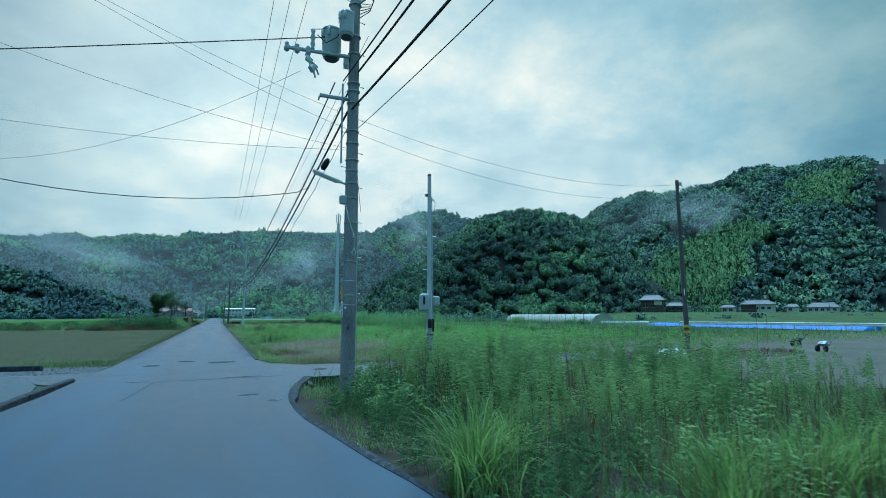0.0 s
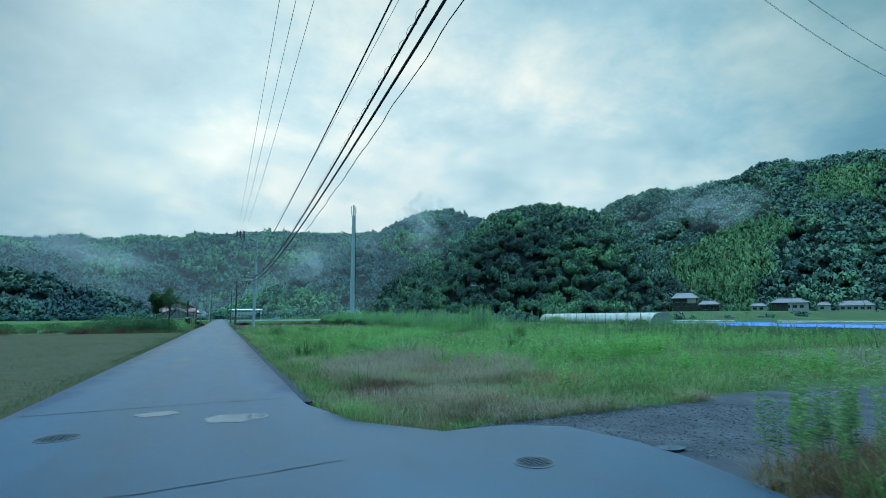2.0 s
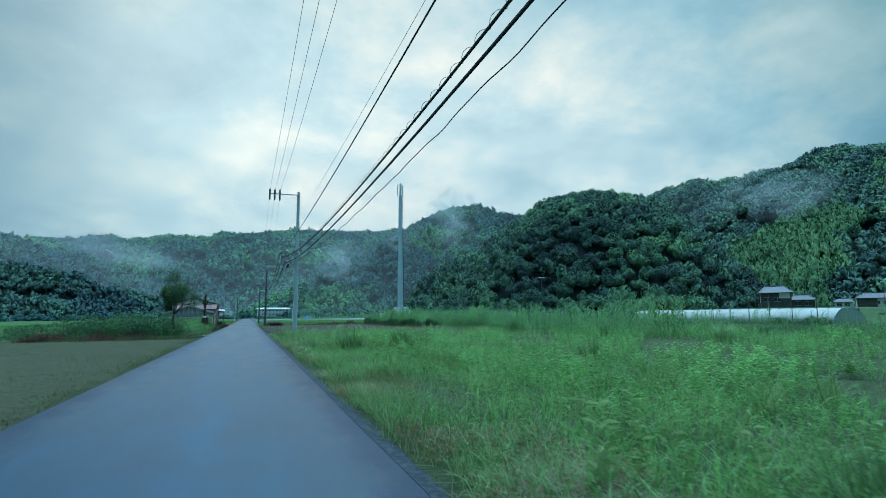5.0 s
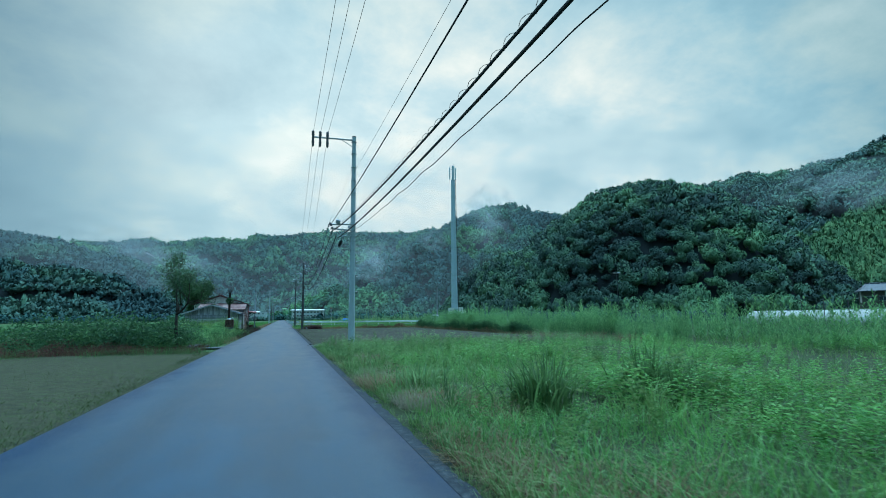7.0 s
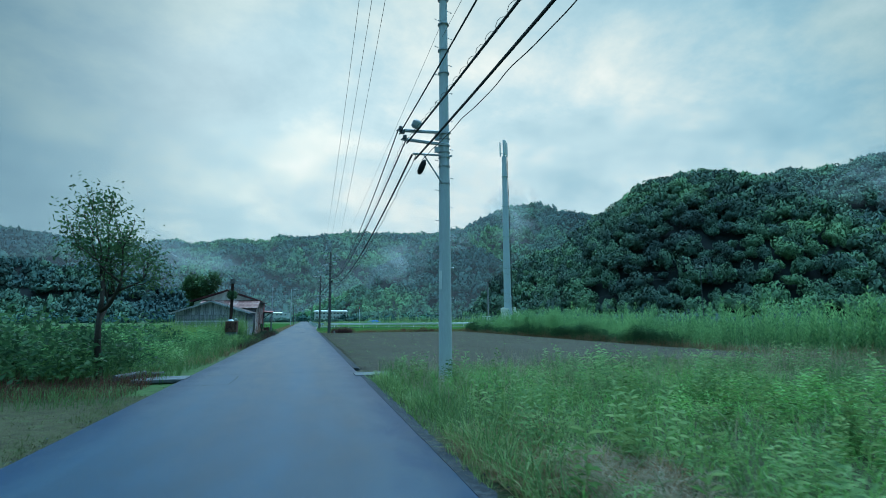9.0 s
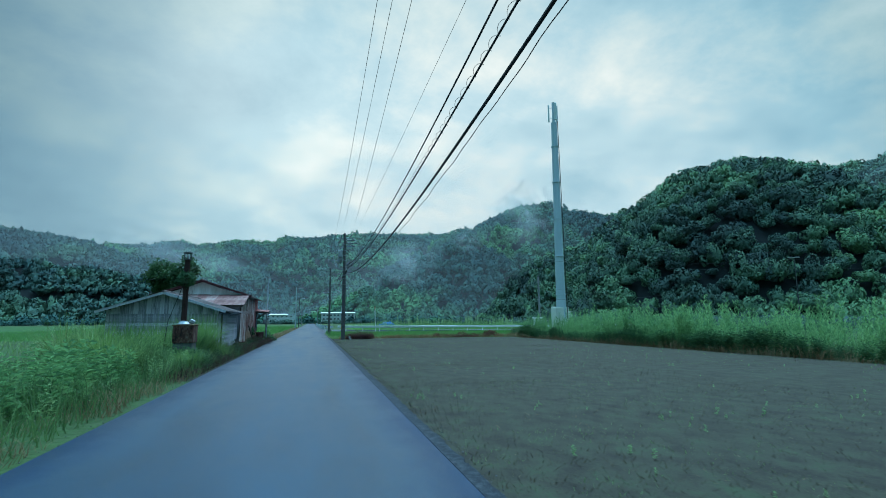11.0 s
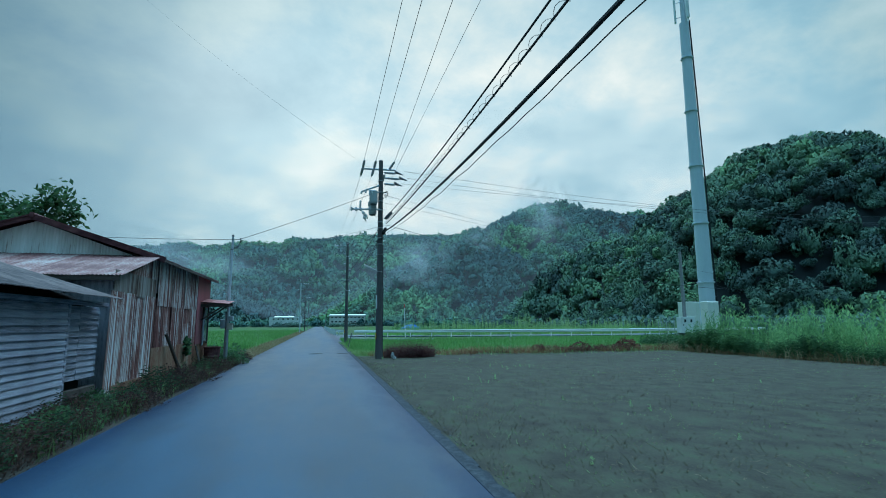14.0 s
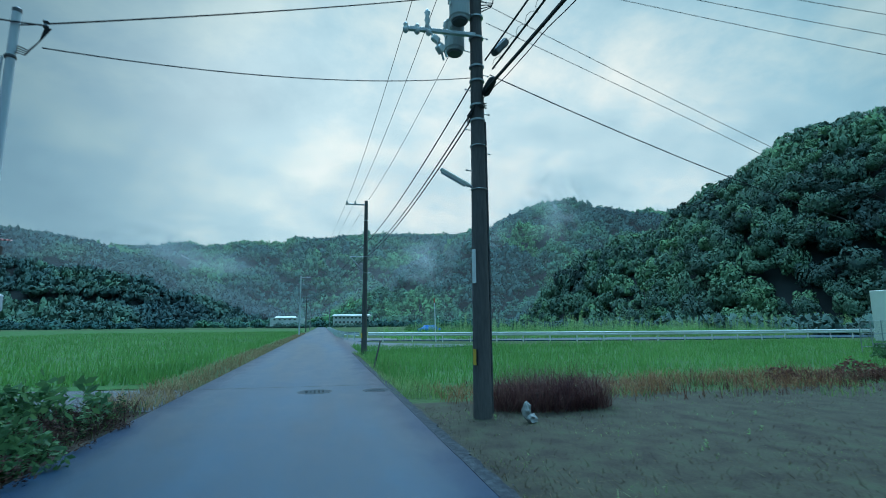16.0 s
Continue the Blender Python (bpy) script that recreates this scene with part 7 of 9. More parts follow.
def tussock(x, y, blades, length, mat, label, seed, spread=0.22, w=0.014):
    rng = np.random.default_rng(seed)
    a, q = rng.uniform(0, 6.283, blades), np.abs(rng.normal(0, spread, blades))
    bx, by = q * np.cos(a), q * np.sin(a)
    h = rng.uniform(0.55, 1.1, blades) * length
    n = blades
    lean = np.clip(rng.normal(0.75, 0.35, n), 0.1, 1.6)
    segs = 4
    out = a + rng.normal(0, 0.5, n)
    tw = out + np.pi / 2
    rows = []
    ww = rng.uniform(0.7, 1.3, n) * w
    for k in range(segs + 1):
        f = k / segs
        off = lean * h * f ** 1.9 * 0.75
        cz = h * (f - 0.42 * np.minimum(lean, 1.5) * f ** 2.6)
        s = np.where(f < 1, (1 - f ** 2.2), 0.03) * ww / 2
        rows += [np.stack([bx + np.cos(out) * off - np.cos(tw) * s, by + np.sin(out) * off - np.sin(tw) * s, cz], -1), np.stack([bx + np.cos(out) * off + np.cos(tw) * s, by + np.sin(out) * off + np.sin(tw) * s, cz], -1)]
    v = np.stack(rows, 1).reshape(-1, 3)
    t = []
    for k in range(segs):
        b = 2 * k
        t += [(b, b + 1, b + 3), (b, b + 3, b + 2)]
    t = (np.array(t)[None] + (np.arange(n) * 2 * (segs + 1))[:, None, None]).reshape(-1, 3)
    ob = new("grass_tussock", fast_mesh("grass_tussock", v, t, mat))
    ob.location = (x, y, G)
    return tagged(ob, label, "grass", "tussocks of tall grass")


# weeds and tussocks by the crossing
weeds("lance_weeds", 260, in_rect(2.75, -7, 4.4, 5.0), (0.25, 0.55), M["shrub"], "dark leafy weeds on the verge", 99, LANCE)
weeds("lance_weeds", 160, in_rect(5.4, -3.5, 9.5, 2.5), (0.4, 0.75), M["weed"], "grey-green mugwort among the tussocks", 98, LANCE, (1.2, 0.4))
weeds("goldenrod_stand", 620, in_rect(4.4, 0.4, 10.5, 8.2, 1.1), (0.55, 1.25), M["weed"], "tall green goldenrod weeds along the ditch", 101, GOLDEN, (1.3, 0.4))
weeds("goldenrod_stand", 420, in_rect(6.6, -4, 17, 8), (0.6, 1.15), M["weed"], "sparse green goldenrod weeds", 102, GOLDEN, (3.0, 0.45))
weeds("lance_weeds", 200, in_rect(3.3, -1.0, 5.6, 7.2), (0.35, 0.7), M["shrub"], "bushy green mugwort weeds at the pole's foot", 103, LANCE)
weeds("lance_weeds", 45, near(4.7, 7.9, 0.9, 0.5), (0.3, 0.7), M["grass"], "bright ferny weeds hanging over the ditch", 104, LANCE)
grass("verge_grass", 12000, in_rect(2.55, -10, 4.8, 8.4, 0.8), (0.06, 0.3), (0.005, 0.012), (0.3, 1.2), M["grass"], "short green verge grass by the pole", 107, 2, (1.2, 0.35))
grass("undergrowth", 9000, in_rect(3.0, -4, 14, 8.2), (0.2, 0.7), (0.006, 0.014), (0.2, 0.9), M["grass_dark"], "dark undergrowth grass", 105, 2)
grass("dead_stems", 2400, in_rect(4.2, -3, 12, 7), (0.5, 1.15), (0.006, 0.012), (0.05, 0.4), M["brown_weed"], "brown dead stems among the weeds", 106, 2)
for k, (x, y, b, ln) in enumerate(((3.35, -0.05, 300, 1.2), (4.35, 0.95, 150, 0.9), (5.6, -1.3, 220, 0.9), (6.4, -1.6, 220, 0.9), (7.4, -1.5, 200, 0.9), (5.0, -1.7, 180, 0.75))):
    tussock(x, y, b, ln, M["tussock"], "big arching green grass tussock", 110 + k, 0.2 if k == 0 else 0.26, 0.017)
for k, (x, y, ln) in enumerate(((13.4, 27.5, 1.1), (7.2, 24.5, 1.0), (8.8, 52, 1.15), (7.4, 51, 1.0), (20.5, 38, 1.6), (12.5, 44, 0.9), (5.1, 31, 0.8), (23, 56, 1.4), (10, 60, 0.9))):
    tussock(x, y, 170, ln, M["grass_dark"], "dark green reed clump in the field", 130 + k, 0.3, 0.022)

# the rough field beside the lane
grass("verge_grass", 15000, in_rect(2.42, 16.4, 3.7, 73, 1.4), (0.08, 0.3), (0.005, 0.012), (0.2, 0.9), M["grass"], "short green verge grass along the lane", 140, 2, (1.6, 0.3))
grass("rough_grass", 80000, in_rect(2.7, 15.2, 44, 73, 2.1), (0.2, 0.5), (0.006, 0.02), (0.3, 1.5), M["grass"], "rough green meadow grass", 141, 2, (1.8, 0.34))
grass("lane_grass", 46000, in_rect(2.95, 22, 12, 73, 1.15), (0.2, 0.5), (0.007, 0.018), (0.3, 1.3), M["broadleaf"], "lush bright green grass beside the lane", 187, 2, (2.4, 0.36))
grass("rough_grass", 26000, in_rect(2.8, 15.0, 40, 72, 2.0), (0.25, 0.6), (0.007, 0.018), (0.3, 1.4), M["grass_dark"], "deep green meadow grass in patches", 142, 2, (4.0, 0.5))
weeds("broadleaf_weeds", 9000, in_rect(6.5, 22.5, 36, 66, 1.35), (0.3, 0.66), M["broadleaf"], "bright green leafy weeds spreading over the field", 143, BROAD, (5.0, 0.36), spread=1.15)
weeds("field_corner_weeds", 900, in_rect(7.2, 15.4, 17, 24), (0.3, 0.7), M["broadleaf"], "leafy green weeds by the crossing's corner", 182, LANCE, (1.8, 0.42))
grass("rough_grass", 16000, in_rect(6.6, 14.8, 18, 24), (0.25, 0.6), (0.006, 0.016), (0.3, 1.4), M["grass"], "rough green grass by the crossing's corner", 183, 2, (1.3, 0.34))
weeds("broadleaf_weeds", 2600, in_rect(3.3, 25, 10, 70), (0.22, 0.5), M["broadleaf"], "bright green leafy weeds near the lane", 144, BROAD, (2.0, 0.52), spread=1.0)
weeds("lance_weeds", 1500, in_rect(3.1, 24, 11, 71), (0.3, 0.75), M["grass"], "upright narrow-leaved weeds near the lane", 186, LANCE, (1.6, 0.5))
grass("seed_grass", 17000, near(6.2, 20.8, 2.9, 3.6), (0.5, 0.88), (0.005, 0.012), (0.3, 1.5), M["hay"], "pale feathery seed grass by the crossing", 145, 2)
grass("seed_grass", 6000, in_rect(3.2, 20, 26, 70, 1.5), (0.35, 0.65), (0.005, 0.013), (0.2, 0.9), M["hay"], "pale seed grass in patches", 146, 2, (3.5, 0.6))
grass("dry_straw", 15000, in_rect(2.7, 17, 4.4, 70, 1.2), (0.2, 0.45), (0.006, 0.016), (0.9, 2.2), M["straw"], "matted dry straw on the verge", 147, 2, (2.2, 0.52))
grass("edge_grass", 14000, in_rect(3.0, 66.5, 21, 74.5), (0.3, 0.75), (0.006, 0.016), (0.2, 0.9), M["grass_dark"], "tall grass at the field's edge", 148, 2, (1.3, 0.4))
weeds("edge_weeds", 700, in_rect(3.2, 60, 16, 73.5), (0.4, 0.8), M["weed"], "leafy green weeds at the field's edge", 156, LANCE, (1.8, 0.45))
grass("corner_grass", 9000, in_rect(3.0, 14.6, 12.5, 19.0), (0.2, 0.5), (0.005, 0.013), (0.3, 1.4), M["grass"], "ragged green grass at the crossing's corner", 157, 2, (1.5, 0.35))
grass("corner_straw", 6500, in_rect(3.2, 14.4, 7.0, 20.5), (0.25, 0.6), (0.005, 0.012), (0.4, 1.6), M["hay"], "pale dry grass at the crossing's corner", 158, 2, (2.0, 0.4))
grass("seed_grass", 5000, in_rect(3.0, 68, 21, 74.5), (0.4, 0.85), (0.004, 0.009), (0.2, 0.8), M["hay"], "pale seed grass round the pole", 149, 2)
grass("far_grass", 10000, in_rect(25, 20, 64, 100), (0.4, 0.9), (0.02, 0.05), (0.2, 0.9), M["grass_dark"], "tall far meadow grass", 150, 1)
weeds("tall_hedge_weeds", 1500, in_rect(21.8, 52, 29, 119.5), (1.4, 2.3), M["weed_far"], "wall of tall green goldenrod weeds beside the mown field", 151, GOLDEN_FAR)
weeds("tall_hedge_weeds", 1500, in_rect(20.95, 66, 22.6, 120.6), (1.15, 1.95), M["weed_far"], "dense front of tall goldenrod weeds beside the mown field", 184, GOLDEN_FAR)
weeds("hedge_undergrowth", 1900, in_rect(20.7, 82, 21.5, 120.8), (0.45, 0.95), M["shrub"], "dark leafy undergrowth below the tall weeds", 185, LANCE)
weeds("tall_hedge_weeds", 700, in_rect(32, 40, 60, 118), (0.9, 1.7), M["weed_far"], "tall green weeds before the polytunnel", 152, GOLDEN_FAR)
grass("hedge_foot", 7000, in_rect(20.2, 66, 21.8, 122), (0.2, 0.7), (0.008, 0.02), (0.2, 0.9), M["straw"], "dry grass at the foot of the tall weeds", 153, 2)
grass("red_grass", 5000, near(21, 11, 6, 2.2), (0.1, 0.3), (0.006, 0.014), (0.2, 1.0), M["brown_weed"], "reddish withered grass in the bare field", 154, 2)
grass("far_grass", 9000, in_rect(12, 16, 60, 26), (0.2, 0.45), (0.01, 0.025), (0.2, 0.9), M["grass"], "green grass strip beyond the bare field", 155, 1)

for k in range(46):
    x_ = 3.6 + 9 * random.Random(900 + k).random() ** 1.6
    tussock(x_, 18 + 50 * random.Random(950 + k).random(), 70, random.Random(970 + k).uniform(0.6, 0.95), M["grass"] if k % 3 else M["grass_dark"], "arching tuft of meadow grass", 300 + k, 0.22, 0.018)

for k, (x_, y_, ln) in enumerate([(7.2, 25.2, 1.25), (3.9, 27.7, 0.85), (24.5, 48.5, 1.5), (5.2, 51.7, 1.2), (3.7, 54.5, 0.8), (7.5, 51.8, 1.3), (33.2, 42.4, 1.3)]):
    tussock(x_, y_, 260, ln, M["grass_dark"] if k % 2 else M["weed"], "big arching clump of broad reed grass", 360 + k, 0.34, 0.034)
for x_, y_ in [(3.6, 32.5), (3.3, 28.0), (3.7, 25.7), (3.2, 56.8), (3.3, 52.8), (3.8, 62.8)]:
    grass("dry_straw", 1300, near(x_, y_, 0.5, 0.9), (0.15, 0.5), (0.005, 0.014), (0.6, 2.0), M["hay"], "withered pale grass lying beside the lane", int(y_ * 7), 2)
    grass("dry_straw", 700, near(x_ + 0.2, y_ + 0.3, 0.45, 0.7), (0.12, 0.4), (0.005, 0.014), (0.6, 2.0), M["rust_straw"], "withered reddish grass lying beside the lane", int(y_ * 11), 2)
grass("dry_straw", 7000, near(6.0, 18.6, 3.4, 3.4), (0.25, 0.55), (0.006, 0.015), (0.6, 2.0), M["straw"], "brown matted straw by the crossing", 168, 2, (1.6, 0.42))
grass("dry_straw", 900, near(7.6, 17.8, 0.9, 0.6), (0.25, 0.5), (0.006, 0.015), (0.6, 2.0), M["straw"], "brown matted straw along the field path", 178, 2, (1.6, 0.4))


def along_corner(rng, n):
    """Along the rounded corner between lane and field path."""
    x = rng.uniform(2.62, 9.5, n)
    edge = np.interp(x, [2.3, 2.75, 4.0, 6.0, 9.0], [16.8, 14.9, 13.75, 13.9, 13.9])
    return x, edge + 0.06 + 2.0 * rng.random(n) ** 1.4


grass("corner_grass", 6000, along_corner, (0.15, 0.45), (0.005, 0.013), (0.3, 1.4), M["grass"], "ragged grass edging the crossing's corner", 159, 2, (1.0, 0.3))
grass("corner_straw", 7000, along_corner, (0.2, 0.5), (0.005, 0.013), (0.4, 1.7), M["hay"], "pale dry grass edging the crossing's corner", 166, 2, (1.2, 0.35))
grass("corner_straw", 3000, along_corner, (0.15, 0.4), (0.006, 0.014), (0.6, 1.9), M["straw"], "brown straw edging the crossing's corner", 167, 2, (1.0, 0.45))

for x_, y_, a_, b_ in ((3.1, 49.3, 0.5, 1.5), (3.05, 55.5, 0.45, 1.0), (3.2, 31.5, 0.5, 1.8), (3.0, 39.5, 0.4, 1.2), (3.1, 64, 0.5, 1.2)):
    grass("dry_straw", 1500, near(x_, y_, a_, b_), (0.15, 0.4), (0.006, 0.016), (0.9, 2.4), M["straw"], "flattened orange-brown straw at the lane's edge", int(y_ * 10), 2)
sheet("ditch_verge", [(5.75, 5.5), (11.5, 5.5), (11.5, 11.2), (8, 10.5), (5.75, 10.4)], -0.078, M["soil"], "dark verge soil beside the field path", "soil")
grass("path_edge_grass", 4200, lambda rng, n: (5.85 + 4.6 * rng.random(n), 9.7 - 1.6 * rng.random(n) + 0.25 * np.clip(rng.random(n) * 4 - 0.2, 0, 1)), (0.15, 0.55), (0.005, 0.013), (0.2, 1.1), M["grass"], "ragged grass along the field path", 188, 2, (0.9, 0.4))
weeds("path_edge_weeds", 46, near(7.2, 10.35, 1.5, 0.4), (0.6, 1.2), M["weed"], "tall feathery weeds beside the gravel track", 194, GOLDEN)
grass("path_edge_grass", 1800, near(7.2, 10.3, 1.8, 0.5), (0.12, 0.45), (0.005, 0.012), (0.2, 1.2), M["straw"], "ragged dry grass beside the gravel track", 195, 2)
weeds("path_edge_weeds", 150, lambda rng, n: (5.9 + 4.4 * rng.random(n), 9.6 - 1.7 * rng.random(n)), (0.5, 1.15), M["weed"], "tall feathery weeds at the ditch corner", 189, GOLDEN)
grass("path_edge_straw", 1500, lambda rng, n: (5.85 + 4.6 * rng.random(n), 9.75 - 1.2 * rng.random(n)), (0.2, 0.6), (0.004, 0.01), (0.2, 1.2), M["brown_weed"], "dead brown stalks along the field path", 192, 2)
# brown dead tangles in the rough field by the crossing
for k, (x, y, a, b) in enumerate(((3.7, 21.2, 0.5, 0.7), (4.1, 18.0, 0.8, 0.9), (4.9, 15.5, 0.9, 0.6), (6.7, 18.0, 0.8, 0.6))):
    grass("dead_tangle", int(1700 * a * b) + 500, near(x, y, a, b), (0.25, 0.62), (0.005, 0.011), (0.5, 2.0), M["brown_weed"] if k < 2 else M["straw"], "tangle of dead brown stalks in the grass", 300 + k, 2)
# mown fields
grass("stubble", 96000, in_rect(2.6, 74, 20.6, 121, 1.5), (0.03, 0.10), (0.006, 0.018), (0.5, 2.2), M["stubble"], "short brownish stubble", 160, 1)
grass("clods", 16000, in_rect(2.6, 74, 20.6, 121, 1.5), (0.015, 0.045), (0.015, 0.05), (0.8, 2.4), M["soil"], "dark clods and rotten litter on the mown field", 193, 1, (0.7, 0.56))
grass("stubble_tufts", 40000, in_rect(2.6, 74, 20.6, 121, 1.3), (0.025, 0.08), (0.005, 0.012), (0.2, 1.2), M["grass"], "small green tufts in the stubble", 161, 1, (0.8, 0.52))
weeds("stubble_sprouts", 900, in_rect(2.8, 75, 20, 120, 1.2), (0.06, 0.14), M["broadleaf"], "low leafy sprouts in green patches of the mown field", 181, BROAD[:2], (2.2, 0.62), spread=1.6)
grass("dry_stubble", 16000, in_rect(2.6, 74, 20.6, 121, 1.4), (0.03, 0.075), (0.006, 0.014), (0.8, 2.2), M["straw"], "dry mown stalks lying on the field", 165, 1, (0.9, 0.5))
grass("stubble", 85000, lambda rng, n: (-2.6 - 32 * rng.random(n) ** 1.7, 17 + 54 * rng.random(n)), (0.05, 0.14), (0.008, 0.02), (0.6, 1.9), M["stubble_left"], "short yellow-green stubble", 162, 1)
grass("verge_grass", 7000, in_rect(-3.0, 16.8, -2.34, 71), (0.04, 0.14), (0.005, 0.012), (0.3, 1.4), M["stubble_left"], "short verge grass along the meadow", 163, 2, (1.4, 0.4))
grass("crossing_weeds", 2500, in_rect(-9, 16.4, -2.7, 19), (0.1, 0.45), (0.006, 0.014), (0.2, 0.9), M["grass_dark"], "scrubby grass at the meadow's corner", 164, 2, (1.5, 0.45))

# weeds, shrubs and tree on the other side
grass("brush_grass", 5000, in_rect(-14, 69.5, -2.8, 74), (0.1, 0.4), (0.006, 0.014), (0.2, 1.0), M["grass_dark"], "green grass between the dead brush", 169, 2, (1.6, 0.4))
grass("bank_grass", 12000, in_rect(-12, 73, -2.75, 94), (0.35, 0.9), (0.008, 0.02), (0.2, 0.9), M["grass_dark"], "rank grass on the bank", 170, 2)
weeds("bank_weeds", 1700, in_rect(-11, 74, -3.7, 88.5), (0.5, 1.05), M["weed_far"], "rank green weeds on the bank", 171, LANCE, (2.5, 0.3))
weeds("bank_weeds", 700, in_rect(-10, 77, -3.2, 93), (0.3, 0.6), M["weed"], "leafy green weeds on the bank", 172, BROAD, (2.0, 0.45))
grass("dead_brush", 9000, in_rect(-14, 70.6, -3.0, 74.6), (0.2, 0.6), (0.006, 0.014), (0.2, 1.0), M["brown_weed"], "dead reddish brown brush on the bank", 173, 2)
grass("dead_brush", 8000, in_rect(-3.65, 89, -2.55, 122), (0.15, 0.6), (0.006, 0.014), (0.3, 1.3), M["dark_brush"], "dead brown weeds before the sheds", 174, 2)
grass("shed_weeds", 4200, in_rect(-3.65, 88, -2.5, 123, 1.3), (0.1, 0.4), (0.006, 0.014), (0.2, 1.0), M["grass_dark"], "low green weeds before the sheds", 175, 2, (0.9, 0.4))
weeds("shed_weeds", 420, in_rect(-3.65, 90, -2.62, 121), (0.22, 0.6), M["shade_leaf"], "dark leafy weeds along the sheds", 196, LANCE, (1.0, 0.3))
weeds("shed_weeds", 260, in_rect(-3.65, 91, -2.6, 121), (0.2, 0.42), M["shrub"], "leafy weeds at the shed wall", 176, BROAD, (1.2, 0.4))
grass("straw_patch", 1800, in_rect(-3.6, 79, -2.6, 94), (0.15, 0.45), (0.006, 0.013), (0.5, 1.6), M["straw"], "dry orange straw on the verge", 177, 2, (1.5, 0.45))
for k, (x, y, ln) in enumerate(((-4.05, 98.4, 2.5), (-4.5, 97.3, 2.4), (-4.1, 96.9, 1.9), (-5.2, 96.4, 1.9), (-4.9, 99.2, 2.3), (-3.75, 100.2, 1.0), (-4.7, 95.4, 1.7), (-4.6, 90.2, 1.6), (-5.4, 90.8, 1.9), (-6.2, 91.5, 2.0), (-5.0, 92.3, 1.9), (-7.2, 92.4, 2.1), (-5.4, 94.4, 1.7), (-6.2, 98.9, 2.2), (-7.4, 98.8, 2.2), (-8.4, 98.4, 2.1), (-3.5, 92.2, 0.95), (-3.4, 94.0, 0.8), (-4.3, 91.3, 1.2), (-3.3, 98.2, 0.7), (-5.8, 92.5, 1.5))):
    tussock(x, y, 480, ln, M["tussock"] if k % 4 == 0 else M["grass_dark"] if k % 4 == 2 else M["grass"], "tall green pampas tussock by the chimney", 180 + k, 0.27, 0.02)
weeds("far_weeds", 700, in_rect(-70, 72, -12, 100), (0.35, 0.8), M["weed"], "far rank weeds behind the meadow", 190, GOLDEN_FAR)
grass("far_grass", 9000, in_rect(-70, 72, -9, 123), (0.4, 1.0), (0.02, 0.05), (0.2, 0.9), M["grass"], "far tall grass behind the meadow", 191, 1)

# rice fields and the brown strip between
grass("rice", 26000, in_rect(2.7, 124.2, 44, 147, 1.3), (0.28, 0.46), (0.02, 0.045), (0.1, 0.6), M["rice"], "bright green rice plants", 200, 1, z=-0.075)
grass("rice", 32000, lambda rng, n: (-3.9 - 46 * rng.random(n) ** 1.4, 127 + 110 * rng.random(n) ** 1.6), (0.3, 0.5), (0.025, 0.06), (0.1, 0.6), M["rice"], "bright green rice plants", 201, 1, z=-0.075)
grass("brown_strip", 12000, in_rect(3.2, 121.0, 40, 124.0), (0.15, 0.5), (0.008, 0.018), (0.4, 1.6), M["rust_straw"], "withered brown grass between the fields", 202, 2, (2.5, 0.35))
grass("brown_strip", 4500, in_rect(2.9, 120.3, 40, 124.3), (0.15, 0.6), (0.008, 0.018), (0.2, 1.0), M["brown_weed"], "dead reddish weeds between the fields", 203, 2, (2.5, 0.35))
grass("strip_grass", 5000, in_rect(2.4, 119.5, 34, 125), (0.1, 0.4), (0.008, 0.018), (0.2, 1.0), M["grass"], "green grass between the fields", 204, 2, (2.0, 0.45))
grass("verge_straw", 9000, lambda rng, n: (-2.4 - 1.3 * rng.random(n), 122 + 90 * rng.random(n) ** 1.4), (0.1, 0.35), (0.008, 0.018), (0.3, 1.2), M["straw"], "dry straw-coloured verge beside the rice", 205, 2)
grass("verge_grass", 6000, lambda rng, n: (2.35 + 1.2 * rng.random(n), 122 + 18 * rng.random(n)), (0.08, 0.3), (0.006, 0.014), (0.2, 1.0), M["grass"], "green verge beside the lane", 206, 2)
weeds("roadside_reeds", 1500, lambda rng, n: (12 + 86 * rng.random(n), 163 + 17 * rng.random(n)), (1.2, 2.3), M["weed"], "tall pale green reeds between the main road and the wooded hill", 208, GOLDEN_FAR, (6.0, 0.3))
grass("roadside_grass", 16000, lambda rng, n: (8 + 92 * rng.random(n), 160 + 22 * rng.random(n)), (0.7, 1.6), (0.03, 0.08), (0.2, 0.9), M["broadleaf"], "rank light green meadow below the wooded hill", 209, 1)
grass("roadside_grass", 9000, lambda rng, n: (14 + 70 * rng.random(n), 158.5 + 12 * rng.random(n)), (0.4, 1.1), (0.03, 0.07), (0.2, 0.9), M["grass"], "tall grass beyond the main road", 207, 1)


